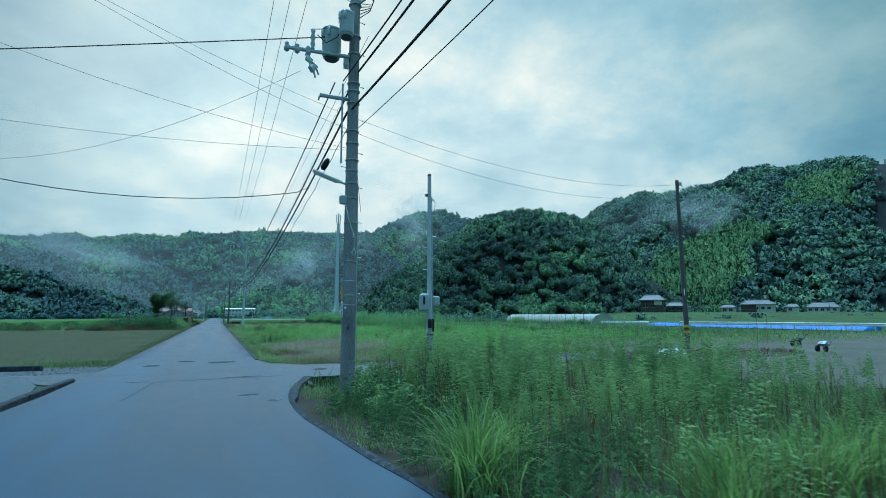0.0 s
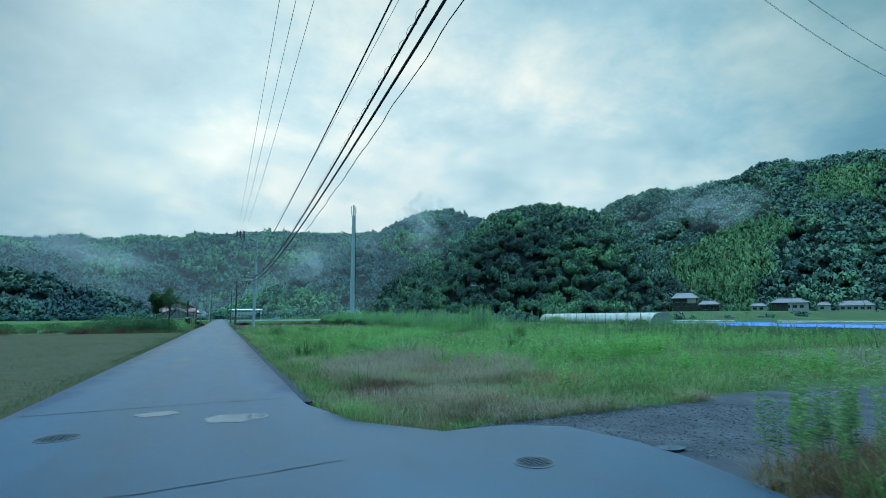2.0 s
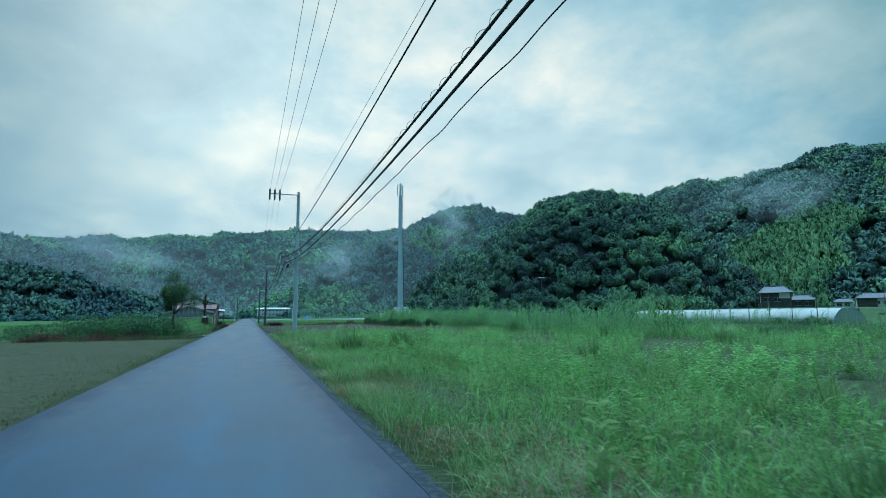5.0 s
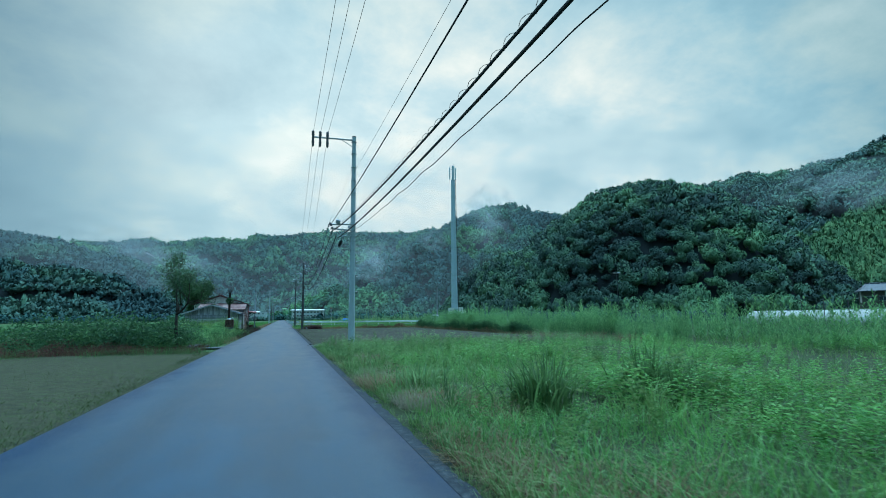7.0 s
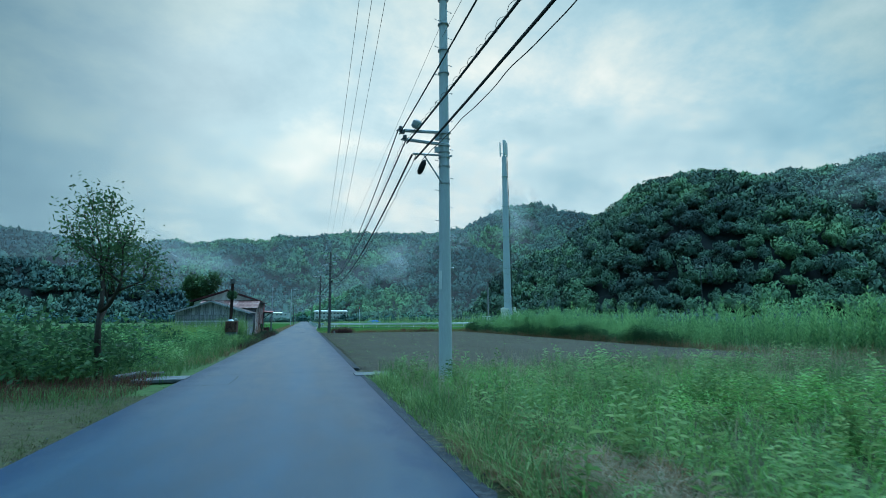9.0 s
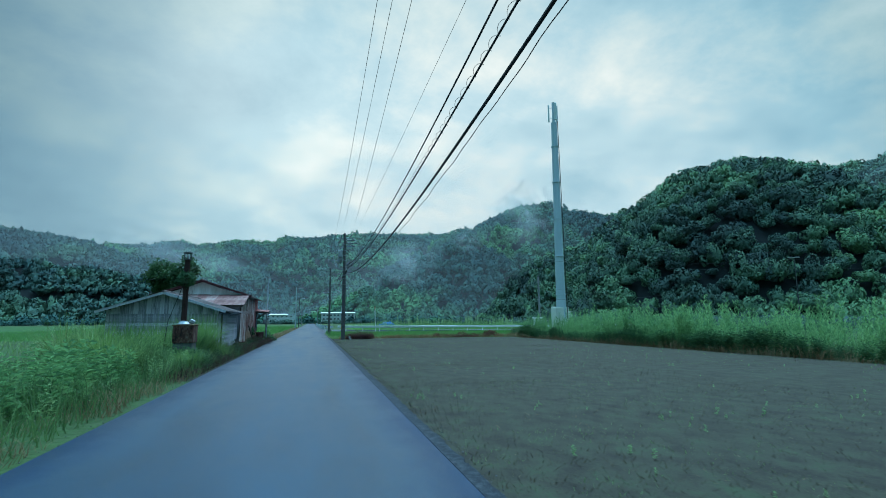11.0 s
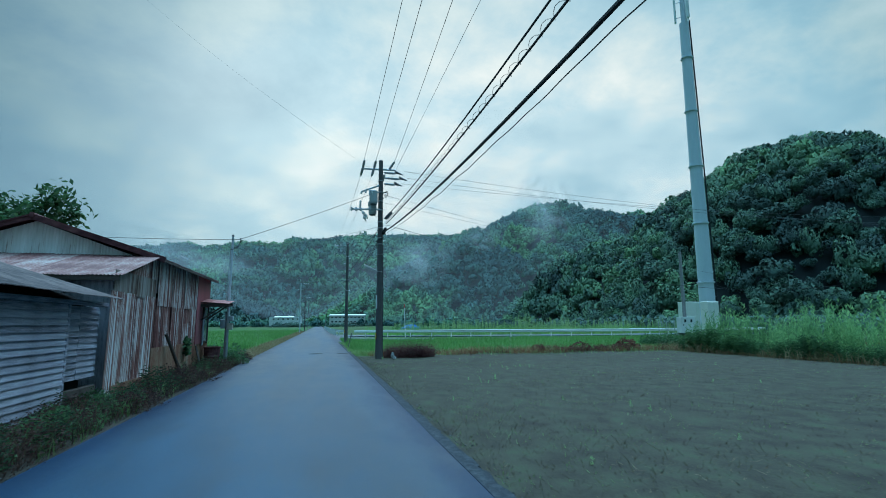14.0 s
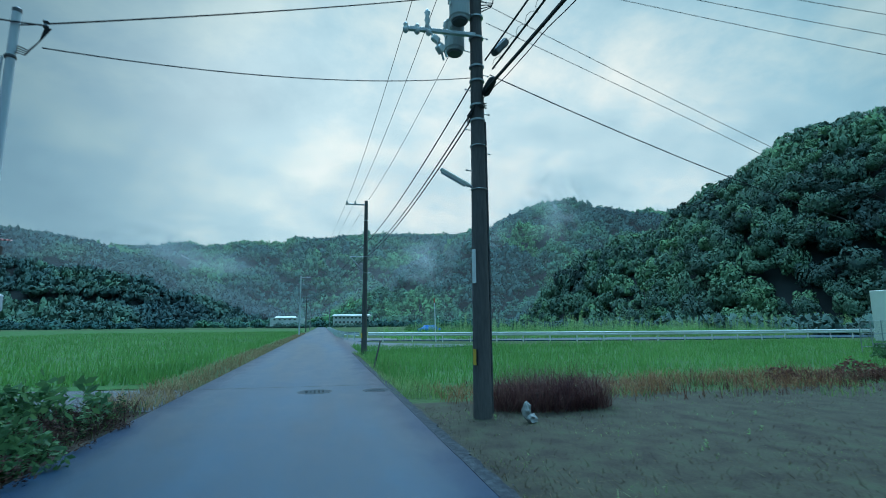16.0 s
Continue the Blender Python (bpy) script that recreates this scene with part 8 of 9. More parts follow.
def shrub_proto(seed, n=220, leaf=0.12, full=False):
    """A rounded shrub of radius 1 made of loose leaves."""
    r = np.random.default_rng(seed)
    d = r.normal(size=(n, 3))
    if not full:
        d[:, 2] = np.abs(d[:, 2]) * 0.8 - 0.1
    d /= np.linalg.norm(d, axis=1)[:, None]
    lump = np.array([1 + 0.35 * noise.noise(Vector(p) * 2.2 + Vector((seed, 0, 0))) for p in d])
    c = d * (lump * r.uniform(0.55, 1.05, n) ** 0.5)[:, None]
    u = r.normal(size=(n, 3)); u /= np.linalg.norm(u, axis=1)[:, None]
    w = np.cross(u, r.normal(size=(n, 3))); w /= np.linalg.norm(w, axis=1)[:, None]
    s = leaf * r.uniform(0.7, 1.4, (n, 1))
    v = np.stack([c - u * s, c + w * s * 0.5, c + u * s, c - w * s * 0.5], 1).reshape(-1, 3)
    o = np.arange(n) * 4
    t = np.concatenate([np.stack([o, o + 1, o + 2], -1), np.stack([o, o + 2, o + 3], -1)])
    return v, t


SHRUBS = [shrub_proto(k, 240, 0.13) for k in range(4)]


def shrubs(name, n, where, size, mat, label, seed, protos=None, flat=0.85):
    rng = np.random.default_rng(seed)
    x, y = where(rng, n)
    s = rng.uniform(size[0], size[1], n)
    sc = np.stack([s, s, s * flat], -1) * rng.uniform(0.8, 1.2, (n, 3))
    v, t, *nn = stamped(protos or SHRUBS, np.stack([x, y, sc[:, 2] * 0.35 + G], -1), sc, rng.uniform(0, 6.3, n), rng)
    return tagged(new(name, fast_mesh(name, v, t, mat, bool(nn), nn[0] if nn else None)), label, "shrub", kind="stuff")


shrubs("bank_shrubs", 46, in_rect(-12, 73.2, -5.6, 84, 1, 1.5), (1.0, 1.75), M["shrub"], "dark leafy shrubs on the bank", 210, [shrub_proto(50 + k, 520, 0.055) for k in range(4)])
shrubs("bank_shrubs", 60, in_rect(-34, 71, -10, 76), (0.35, 0.8), M["shrub"], "low dark shrubs along the meadow's end", 234, [shrub_proto(57 + k, 420, 0.07) for k in range(3)])
shrubs("dead_bush", 46, in_rect(-34, 70, -7, 73.5), (0.3, 0.7), M["brown_weed"], "dead brown bushes along the meadow's end", 235, [shrub_proto(85 + k, 380, 0.06) for k in range(3)])
shrubs("bank_shrubs", 9, near(-6.2, 75.2, 1.8, 0.9), (0.8, 1.35), M["shrub"], "dark leafy shrubs round the tree's foot", 233, [shrub_proto(54 + k, 620, 0.055) for k in range(3)])
shrubs("bank_shrubs", 44, in_rect(-45, 84, -14, 98), (0.5, 1.0), M["shrub"], "dark leafy shrubs behind the meadow", 211)
shrubs("ditch_shrubs", 14, near(4.6, 5.2, 1.2, 2.4), (0.3, 0.55), M["weed"], "small leafy shrubs at the pole's foot", 212)
weeds("crop_row", 1600, in_rect(31, 26, 46, 60), (0.35, 0.6), M["shrub"], "dark green vegetable rows across the field", 223, BROAD, spread=0.9)
shrubs("tunnel_bush", 4, near(61.5, 89, 1.0, 1.6), (1.0, 1.5), M["weed"], "pale leafy bush before the polytunnel", 224, [shrub_proto(60, 420, 0.09)])
shrubs("tunnel_bush", 5, near(61, 69, 0.8, 4), (0.6, 1.0), M["shrub"], "dark bush before the polytunnel", 225)
shrubs("creeper_heap", 30, lambda rng, n: (-3.6 + 0.9 * rng.random(n) ** 1.6, 98 + 9.5 * rng.random(n)), (0.18, 0.4), M["shrub"], "dark creeper heaped along the shed's foot", 226, [shrub_proto(70 + k, 300, 0.1) for k in range(3)])
shrubs("dead_bush", 110, lambda rng, n: (-3.45 + 0.95 * rng.random(n) ** 1.3, 100 + 20 * rng.random(n) ** 0.8), (0.2, 0.46), M["dark_brush"], "dead brown brush along the shed's foot", 227, [shrub_proto(80 + k, 320, 0.06) for k in range(3)])
grass("dead_twigs", 3000, near(5.1, 120.3, 1.3, 0.65), (0.35, 0.9), (0.004, 0.01), (0.2, 1.5), M["purple_brush"], "dead twigs of the bush beside the pole", 228, 2)
grass("dead_twigs", 1200, near(16, 122.3, 3.6, 0.7), (0.3, 0.7), (0.008, 0.016), (0.2, 1.2), M["brown_weed"], "dead twigs beside the rice", 229, 2)
shrubs("tank_brush", 16, lambda rng, n: (-4.7 + 1.4 * rng.random(n), 93.25 + 0.4 * rng.random(n)), (0.4, 0.62), M["shrub"], "dark brush grown up round the rusty tank", 230, [shrub_proto(75 + k, 320, 0.09) for k in range(3)])
shrubs("dead_bush", 8, near(5.1, 120.4, 1.1, 0.45), (0.22, 0.45), M["purple_brush"], "dead reddish bush beside the dark pole", 213, [shrub_proto(90 + k, 500, 0.045) for k in range(3)])
shrubs("dead_bush", 6, near(16, 122.3, 3.5, 0.6), (0.3, 0.6), M["brown_weed"], "dead reddish bush beside the rice", 214)
shrubs("cabinet_shrubs", 9, near(24.0, 126.6, 1.7, 0.7), (0.45, 0.85), M["shrub"], "leafy shrubs beside the meter cabinet", 236, [shrub_proto(95 + k, 420, 0.08) for k in range(3)])
shrubs("cabinet_shrubs", 16, in_rect(23, 124.5, 34, 126.0), (0.5, 0.95), M["shrub"], "leafy shrubs round the mast cabinets", 215)
shrubs("pole_shrub", 5, near(-2.9, 117.9, 0.4, 0.6), (0.35, 0.6), M["shrub"], "leafy shrub round the service pole", 216)
shrubs("lane_shrub", 5, near(-3.9, 120.8, 0.9, 0.9), (0.4, 0.7), M["shrub"], "leafy shrub beside the lane", 217)
FAR_SH = [crown_proto(700 + k, 200, 0.16) for k in range(4)]
shrubs("foot_shrubs", 240, lambda rng, n: (58 + 50 * rng.random(n) * (rng.random(n)), 110 + 190 * rng.random(n)), (1.0, 2.6), M["forest_near"], "bushes at the foot of the wooded hill", 218, FAR_SH)
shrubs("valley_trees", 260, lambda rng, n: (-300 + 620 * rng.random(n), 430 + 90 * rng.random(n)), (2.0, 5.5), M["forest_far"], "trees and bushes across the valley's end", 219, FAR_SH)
shrubs("valley_trees", 90, lambda rng, n: (20 + 70 * rng.random(n), 175 + 60 * rng.random(n)), (0.8, 1.8), M["shrub"], "bushes beyond the main road", 220, FAR_SH)
shrubs("valley_trees", 120, lambda rng, n: (120 + 170 * rng.random(n), 100 + 75 * rng.random(n) + 0.0), (0.8, 2.4), M["forest_near"], "bushes round the farmhouses", 221, FAR_SH)
shrubs("vine_ball", 3, near(-4.0, 94.28, 0.08, 0.05), (0.29, 0.33), M["creeper"], "green creeper ball grown round the stove pipe", 222, [shrub_proto(9, 900, 0.085, True)], 1.05)
for o in bpy.data.objects:
    if o.name.startswith("vine_ball"):
        o.location.z = 3.2


def limb(p, d, length, r, depth, rng, wood, tips):
    """A branch that bends, tapers and forks."""
    pts, q = [Vector(p)], Vector(d).normalized()
    for k in range(4):
        q = (q + Vector((rng.gauss(0, 0.16), rng.gauss(0, 0.16), rng.gauss(0.08, 0.1)))).normalized()
        pts.append(pts[-1] + q * length / 4)
    rings = []
    for k, c in enumerate(pts):
        u = q.orthogonal().normalized(); w = q.cross(u)
        rr = r * (1 - 0.45 * k / 4)
        rings.append([tuple(c + (u * math.cos(a) + w * math.sin(a)) * rr) for a in [2 * math.pi * i / 7 for i in range(7)]])
    wood.append(loft(rings))
    if depth == 0:
        tips += pts[1:]
        return
    for k in range(rng.choice((2, 3, 3))):
        dd = (q + Vector((rng.gauss(0, 0.55), rng.gauss(0, 0.55), rng.gauss(0.1, 0.3)))).normalized()
        limb(pts[rng.choice((2, 3, 4))] if k else pts[-1], dd, length * rng.uniform(0.6, 0.82), r * 0.55, depth - 1, rng, wood, tips)
    if depth <= 2:
        tips += pts[2:]


def tree(x, y, z, height, seed, label, leaf=0.1, per=9, lean=(0, 0), trunks=1):
    rng = random.Random(seed)
    wood, tips = [], []
    for k in range(trunks):
        limb((0.12 * k, 0.1 * k, -0.1), (lean[0] + rng.gauss(0, 0.12) * k, lean[1], 1), height * 0.36, height * 0.022, 4, rng, wood, tips)
    tr = thing("tree", (x, y, z), label, "tree")
    part("trunk", join(*wood), M["bark"], tr, "dark forked trunk and limbs", True)
    r = np.random.default_rng(seed)
    c = np.array([tuple(p) for p in tips])
    c = np.repeat(c, per, 0) + r.normal(0, 0.2, (len(tips) * per, 3))
    n = len(c)
    d = r.normal(size=(n, 3)) * np.array([1, 1, 0.5]) + np.array([0, 0, -0.65])
    d /= np.linalg.norm(d, axis=1)[:, None]
    s = np.cross(d, r.normal(size=(n, 3))); s /= np.linalg.norm(s, axis=1)[:, None]
    ln = leaf * r.uniform(0.7, 1.3, (n, 1))
    v = np.stack([c, c + d * ln * 0.5 + s * ln * 0.2, c + d * ln, c + d * ln * 0.5 - s * ln * 0.2], 1).reshape(-1, 3)
    o = np.arange(n) * 4
    t = np.concatenate([np.stack([o, o + 1, o + 2], -1), np.stack([o, o + 2, o + 3], -1)])
    crown = new("crown", fast_mesh("crown", v, t, M["tree_leaf"]))
    crown.parent = tr
    return tr


tree(-4.75, 74.6, 0, 5.4, 5, "slender forked tree with drooping narrow leaves", 0.12, 13, (0.12, 0), 1)
tree(-10.75, 116.9, 0, 6.4, 9, "bushy green tree behind the sheds", 0.3, 16, (0, 0), 2)
shrubs("far_hedge", 34, lambda rng, n: (4.5 + 31 * rng.random(n), 426 + 5 * rng.random(n)), (1.3, 2.3), M["forest_near"], "bushes before the distant white building", 231, FAR_SH)
shrubs("far_hedge", 26, lambda rng, n: (-33 + 28 * rng.random(n), 408 + 5 * rng.random(n)), (1.3, 2.9), M["forest_near"], "bushes before the distant low building", 232, FAR_SH)


# ---------------------------------------------------------------- small things along the lane
# blue of the mirrored sky is put into the water's colour and gloss tint
M["water"] = surf("puddle_water", [(0.3, (0.014, 0.045, 0.075)), (0.7, (0.022, 0.062, 0.10))], 2, 10, 0.05, 0, gloss=0.75)
M["water"].node_tree.nodes["Principled BSDF"].inputs["Specular Tint"].default_value = (0.5, 0.86, 1.0, 1)
M["tar"] = surf("tar_seam", [(0.3, (0.01, 0.01, 0.011)), (0.7, (0.025, 0.025, 0.026))], 5, 60, 0.7, 0.3)
M["edge_stone"] = surf("edging_stone", [(0.36, (0.012, 0.017, 0.024)), (0.5, (0.026, 0.033, 0.042)), (0.64, (0.075, 0.085, 0.095))], 9, 70, 0.92, 0.8, dist=0.012)
M["slab"] = surf("slab_concrete", [(0.35, (0.08, 0.088, 0.098)), (0.65, (0.17, 0.18, 0.195))], 4, 40, 0.9, 0.4)
M["iron"] = surf("cast_iron", [(0.3, (0.012, 0.014, 0.018)), (0.7, (0.035, 0.04, 0.05))], 8, 60, 0.6, 0.4, 0.3, gloss=0.4)
# the iron's gloss tint turns the mirrored sky bluer too
M["iron"].node_tree.nodes["Principled BSDF"].inputs["Specular Tint"].default_value = (0.5, 0.86, 1.0, 1)
M["rock"] = surf("rough_rock", [(0.3, (0.05, 0.05, 0.052)), (0.7, (0.16, 0.16, 0.16))], 3, 25, 0.9, 0.6, obj_random=0.15)
# darker concrete and rock for the inside of the ditch
M["ditch_concrete"] = surf("dark_ditch_concrete", [(0.3, (0.014, 0.014, 0.015)), (0.55, (0.028, 0.027, 0.028)), (0.8, (0.06, 0.06, 0.062))], 2.5, 40, 0.7, 0.5)
M["ditch_rock"] = surf("dark_ditch_rock", [(0.3, (0.014, 0.013, 0.014)), (0.7, (0.055, 0.052, 0.052))], 3, 25, 0.6, 0.6, obj_random=0.15)
M["pale_rock"] = surf("pale_rock", [(0.3, (0.16, 0.16, 0.16)), (0.7, (0.42, 0.42, 0.41))], 5, 25, 0.9, 0.5)
M["cloth"] = surf("white_cloth", [(0.3, (0.45, 0.47, 0.48)), (0.7, (0.7, 0.71, 0.7))], 3, 25, 0.9, 0.4)


def blob(seed, r=(1, 1, 1), rough=0.25, level=2):
    bm = bmesh.new()
    bmesh.ops.create_icosphere(bm, subdivisions=level, radius=1)
    v = [tuple(p.co * (1 + rough * noise.noise(p.co * 1.7 + Vector((seed * 5.1, 0, 0))))) for p in bm.verts]
    f = [tuple(q.index for q in p.verts) for p in bm.faces]
    bm.free()
    return [(x * r[0], y * r[1], z * r[2]) for x, y, z in v], f


def puddle(x, y, a, b, seed, rz=0):
    rng = random.Random(seed)
    n = 40
    pts = []
    for i in range(n):
        an = 2 * math.pi * i / n
        q = 1 + 0.22 * noise.noise(Vector((math.cos(an) * 1.5 + seed, math.sin(an) * 1.5, 0)))
        pts.append((a * q * math.cos(an), b * q * math.sin(an), 0.004))
    ob = part("puddle", (pts, [tuple(range(n))]), M["water"])
    ob.matrix_world = pose(x, y, 0, 0, 0, rz)
    return tagged(ob, "shallow dark puddle on the asphalt", "puddle", kind="structure")


for k, (x, y, a, b) in enumerate(((1.08, 15.98, 0.5, 0.34), (-0.12, 16.9, 0.3, 0.24), (5.85, 11.72, 0.2, 0.13), (1.6, 10.78, 0.5, 0.05), (-1.0, 10.72, 0.24, 0.05), (1.55, 7.2, 0.24, 0.1), (2.0, 6.25, 0.14, 0.1))):
    puddle(x, y, a, b, k + 1)


def seam(points, w, label="dark tar seam across the asphalt"):
    rng = random.Random(len(points))
    p = []
    for (x0, y0), (x1, y1) in zip(points[:-1], points[1:]):
        m = max(2, int(math.hypot(x1 - x0, y1 - y0) / 0.18))
        p += [(x0 + (x1 - x0) * k / m + rng.gauss(0, 0.012), y0 + (y1 - y0) * k / m + rng.gauss(0, 0.012)) for k in range(m)]
    v, f = [], []
    for i, (x, y) in enumerate(p):
        xa, ya = p[max(0, i - 1)]
        xb, yb = p[min(len(p) - 1, i + 1)]
        d = math.hypot(xb - xa, yb - ya) or 1
        nx, ny = -(yb - ya) / d, (xb - xa) / d
        ww = w * rng.uniform(0.5, 1.2)
        v += [(x + nx * ww, y + ny * ww, 0.004), (x - nx * ww, y - ny * ww, 0.004)]
        if i:
            f.append((2 * i - 2, 2 * i - 1, 2 * i + 1, 2 * i))
    return tagged(part("road_seam", (v, f), M["tar"]), label, "seam", kind="structure")


seam([(-0.6, 10.5), (0.8, 10.6), (2.9, 10.5)], 0.035)
seam([(-0.6, 10.5), (-0.75, 8.6), (-0.9, 7.2)], 0.012)
seam([(-2.3, 12.6), (-1.2, 12.7), (0.2, 12.6), (2.3, 12.9)], 0.012)
seam([(-2.2, 17.6), (0.2, 17.7), (2.2, 17.6)], 0.014)
seam([(-2.3, 74.2), (0, 74.3), (1.9, 74.1)], 0.014)
seam([(-2.3, 71.8), (-1.0, 71.9), (-1.0, 73.9)], 0.012)
seam([(-2.3, 124.6), (0.2, 124.5), (2.2, 124.4)], 0.02)


def manhole(x, y, r):
    mh = thing("manhole_cover", (x, y, 0.0), "round cast iron manhole cover in the asphalt", "manhole")
    part("rim", turned((0, 0, -0.03), [(r * 1.12, 0), (r * 1.12, 0.036), (r * 1.02, 0.036), (r * 1.02, 0.0)], 32), M["concrete"], mh)
    lid = part("lid", turned((0, 0, -0.03), [(r, 0), (r, 0.034), (r * 0.9, 0.036), (r * 0.02, 0.036)], 32), M["iron"], mh)
    stud = mesh_of("stud", box(0, 0, 0.008, r * 0.15, r * 0.15, 0.006), M["iron"])
    for i, j in [(a, b) for a in range(-3, 4) for b in range(-3, 4)]:
        if i * i + j * j < 10:
            ob = new("stud", stud)
            ob.parent = lid
            ob.location = (r * 0.26 * i, r * 0.26 * j, 0)


manhole(0.55, 123.4, 0.36)
manhole(2.0, 123.3, 0.3)
manhole(4.0, 11.9, 0.2)
manhole(-1.15, 15.55, 0.24)

# concrete edging along the lane, in lengths
r_k = random.Random(3)
edging = thing("edging", (0, 0, 0), "rough grey concrete edging along the lane", "edging")
edging["kind"] = "structure"
e_me = []
for k in range(4):
    pts = []
    for j in range(15):
        y = 2.0 * j / 14
        pts.append([(0.0, y, -0.08), (0.0, y, 0.005), (0.18 + r_k.uniform(-0.03, 0.02), y, 0.004 + r_k.uniform(-0.003, 0.003)), (0.21 + r_k.uniform(-0.05, 0.05), y, -0.08)])
    v, f = loft(pts)
    e_me.append(mesh_of("edging_block", (v, f), M["edge_stone"]))
for k in range(61):
    y = 17.0 + 2.0 * k
    if 72.4 < y < 73.9:
        continue
    ob = new("edging_block", e_me[k % 4])
    ob.parent = edging
    ob.matrix_local = pose(ROAD_R - 0.004, y, 0, 0, 0, r_k.uniform(-0.2, 0.2))

# kerb of the side road
kerb = thing("kerb", (0, 0, 0), "low dark concrete kerb between lane and side road", "kerb")
kerb["kind"] = "structure"
kp = [(-2.98, -6), (-2.95, 0), (-2.9, 4), (-2.86, 6.7), (-2.82, 8.8), (-2.7, 10.6), (-2.62, 11.7)]
for (x0, y0), (x1, y1) in zip(kp[:-1], kp[1:]):
    n = max(1, int(math.hypot(x1 - x0, y1 - y0) / 1.9))
    for i in range(n):
        a = Vector((x0 + (x1 - x0) * i / n, y0 + (y1 - y0) * i / n, 0))
        b = Vector((x0 + (x1 - x0) * (i + 1) / n, y0 + (y1 - y0) * (i + 1) / n, 0))
        ln = (b - a).length - 0.012
        ob = part("kerb_stone", box(0, ln / 2, -0.02, 0.16, ln, 0.2, 0.025), M["edge_stone"], kerb)
        ob.matrix_local = Matrix.Translation(a) @ pose(0, 0, 0, 0, 0, math.degrees(math.atan2(-(b - a).x, (b - a).y)))
for i in range(9):
    ob = part("kerb_stone", box(0, 0, 0.0, 1.9, 0.18, 0.22, 0.02), M["edge_stone"], kerb)
    ob.matrix_local = pose(-5.3 - 1.9 * i, 16.25 + 0.36 * i, 0, 0, 0, -10.8)

# slabs over the ditch, one on each side
for x0, x1, y, lab in ((2.15, 3.3, 73.1, "flat grey concrete slab bridging the verge"), (-3.6, -2.3, 73.7, "flat grey concrete slab bridging the verge")):
    sl = tagged(part("concrete_slab", box((x0 + x1) / 2, y, -0.015, x1 - x0, 0.75 if x0 > 0 else 0.85, 0.09, 0.012), M["slab"]), lab, "slab", "verge slabs")
pipe = tagged(part("concrete_pipe", join(rod((-3.95, 73.3, 0.1), (-3.5, 74.2, 0.12), 0.08, 0.08, 14), rod((-3.3, 74.1, 0.1), (-3.05, 74.3, 0.1), 0.05, 0.05, 10)), M["concrete"]), "grey concrete pipe lying on the verge", "pipe")

# open ditch with its concrete headwall and stone wall
ditch = thing("culvert", (0, 0, 0), "open concrete ditch with dark headwall under the path", "ditch")
ditch["kind"] = "structure"
part("bed", box(4.45, 9.1, -1.05, 2.6, 1.7, 0.12), M["soil"], ditch)
part("headwall", box(4.45, 9.97, -0.5, 2.7, 0.1, 0.98), M["ditch_concrete"], ditch, "dark concrete headwall")
part("side_wall", box(3.14, 9.1, -0.5, 0.1, 1.7, 0.98), M["ditch_concrete"], ditch)
part("far_bank", box(5.72, 9.1, -0.55, 0.08, 1.7, 1.0), M["soil"], ditch)
part("near_bank", ([(3.19, 8.35, -0.09), (5.7, 8.35, -0.09), (5.7, 8.9, -1.0), (3.19, 8.9, -1.0)], [(0, 1, 2, 3)]), M["soil"], ditch)
part("marker_stub", rod((3.27, 9.85, -0.3), (3.25, 9.88, -0.06), 0.02, n=8), M["white_paint"], ditch, "short white plastic stub")
lip = [(3.16, 9.95), (2.98, 9.3), (2.75, 8.6), (2.5, 7.6), (2.33, 6.6), (2.26, 5.8), (2.24, 4.9), (2.27, 4.0), (2.45, 2.5), (2.6, 1.2), (2.75, 0.3), (2.95, -1.5), (3.1, -3.0)]
r_l = random.Random(8)
rings = []
for i, (x, y) in enumerate(lip):
    (xa, ya), (xb, yb) = lip[max(0, i - 1)], lip[min(len(lip) - 1, i + 1)]
    d = math.hypot(xb - xa, yb - ya)
    nx, ny = -(yb - ya) / d, (xb - xa) / d
    w = 0.2 if i < 5 else 0.07
    rings.append([(x + nx * o, y + ny * o, z) for o, z in ((-0.02, -0.1), (-0.02, 0.008), (0.03, 0.03 + r_l.uniform(-0.006, 0.006)), (w + r_l.uniform(-0.04, 0.04), 0.026), (w + 0.02, -0.2))])
part("apron", loft(rings), M["edge_stone"], ditch, "rough concrete lip curving beside the asphalt")
rr = random.Random(12)
for i in range(34):
    ob = part("stone", blob(i % 6, (0.15, 0.11, 0.12), 0.5, 2), M["ditch_rock"], ditch)
    ob.matrix_local = pose(4.45 + rr.random() * 1.3, 9.88 - rr.random() * 0.08, -0.95 + 0.9 * rr.random(), rr.uniform(0, 360), rr.uniform(0, 360), rr.uniform(0, 360))

# loose gravel
r_s = np.random.default_rng(5)
pebble = [blob(k, (1, 1, 0.7), 0.4, 1) for k in range(3)]
pebble = [(np.array(v), np.array(f)) for v, f in pebble]
gxy = []
for (cx, cy, rx, ry, n) in ((7.6, 12.4, 2.6, 1.5, 3200), (5.4, 13.75, 1.6, 0.25, 900), (-3.7, 15.6, 1.5, 1.3, 700), (-4.4, 123.6, 2.0, 1.4, 500)):
    a, q = r_s.uniform(0, 6.283, n), np.sqrt(r_s.random(n))
    gxy.append(np.stack([cx + rx * q * np.cos(a), cy + ry * q * np.sin(a), np.full(n, -0.03 if cx > 0 else -0.055)], -1))
n = 1500
gxy.append(np.stack([2.42 + np.abs(r_s.normal(0, 0.13, n)), 17 + 104 * r_s.random(n), np.full(n, -0.02)], -1))
n = 800
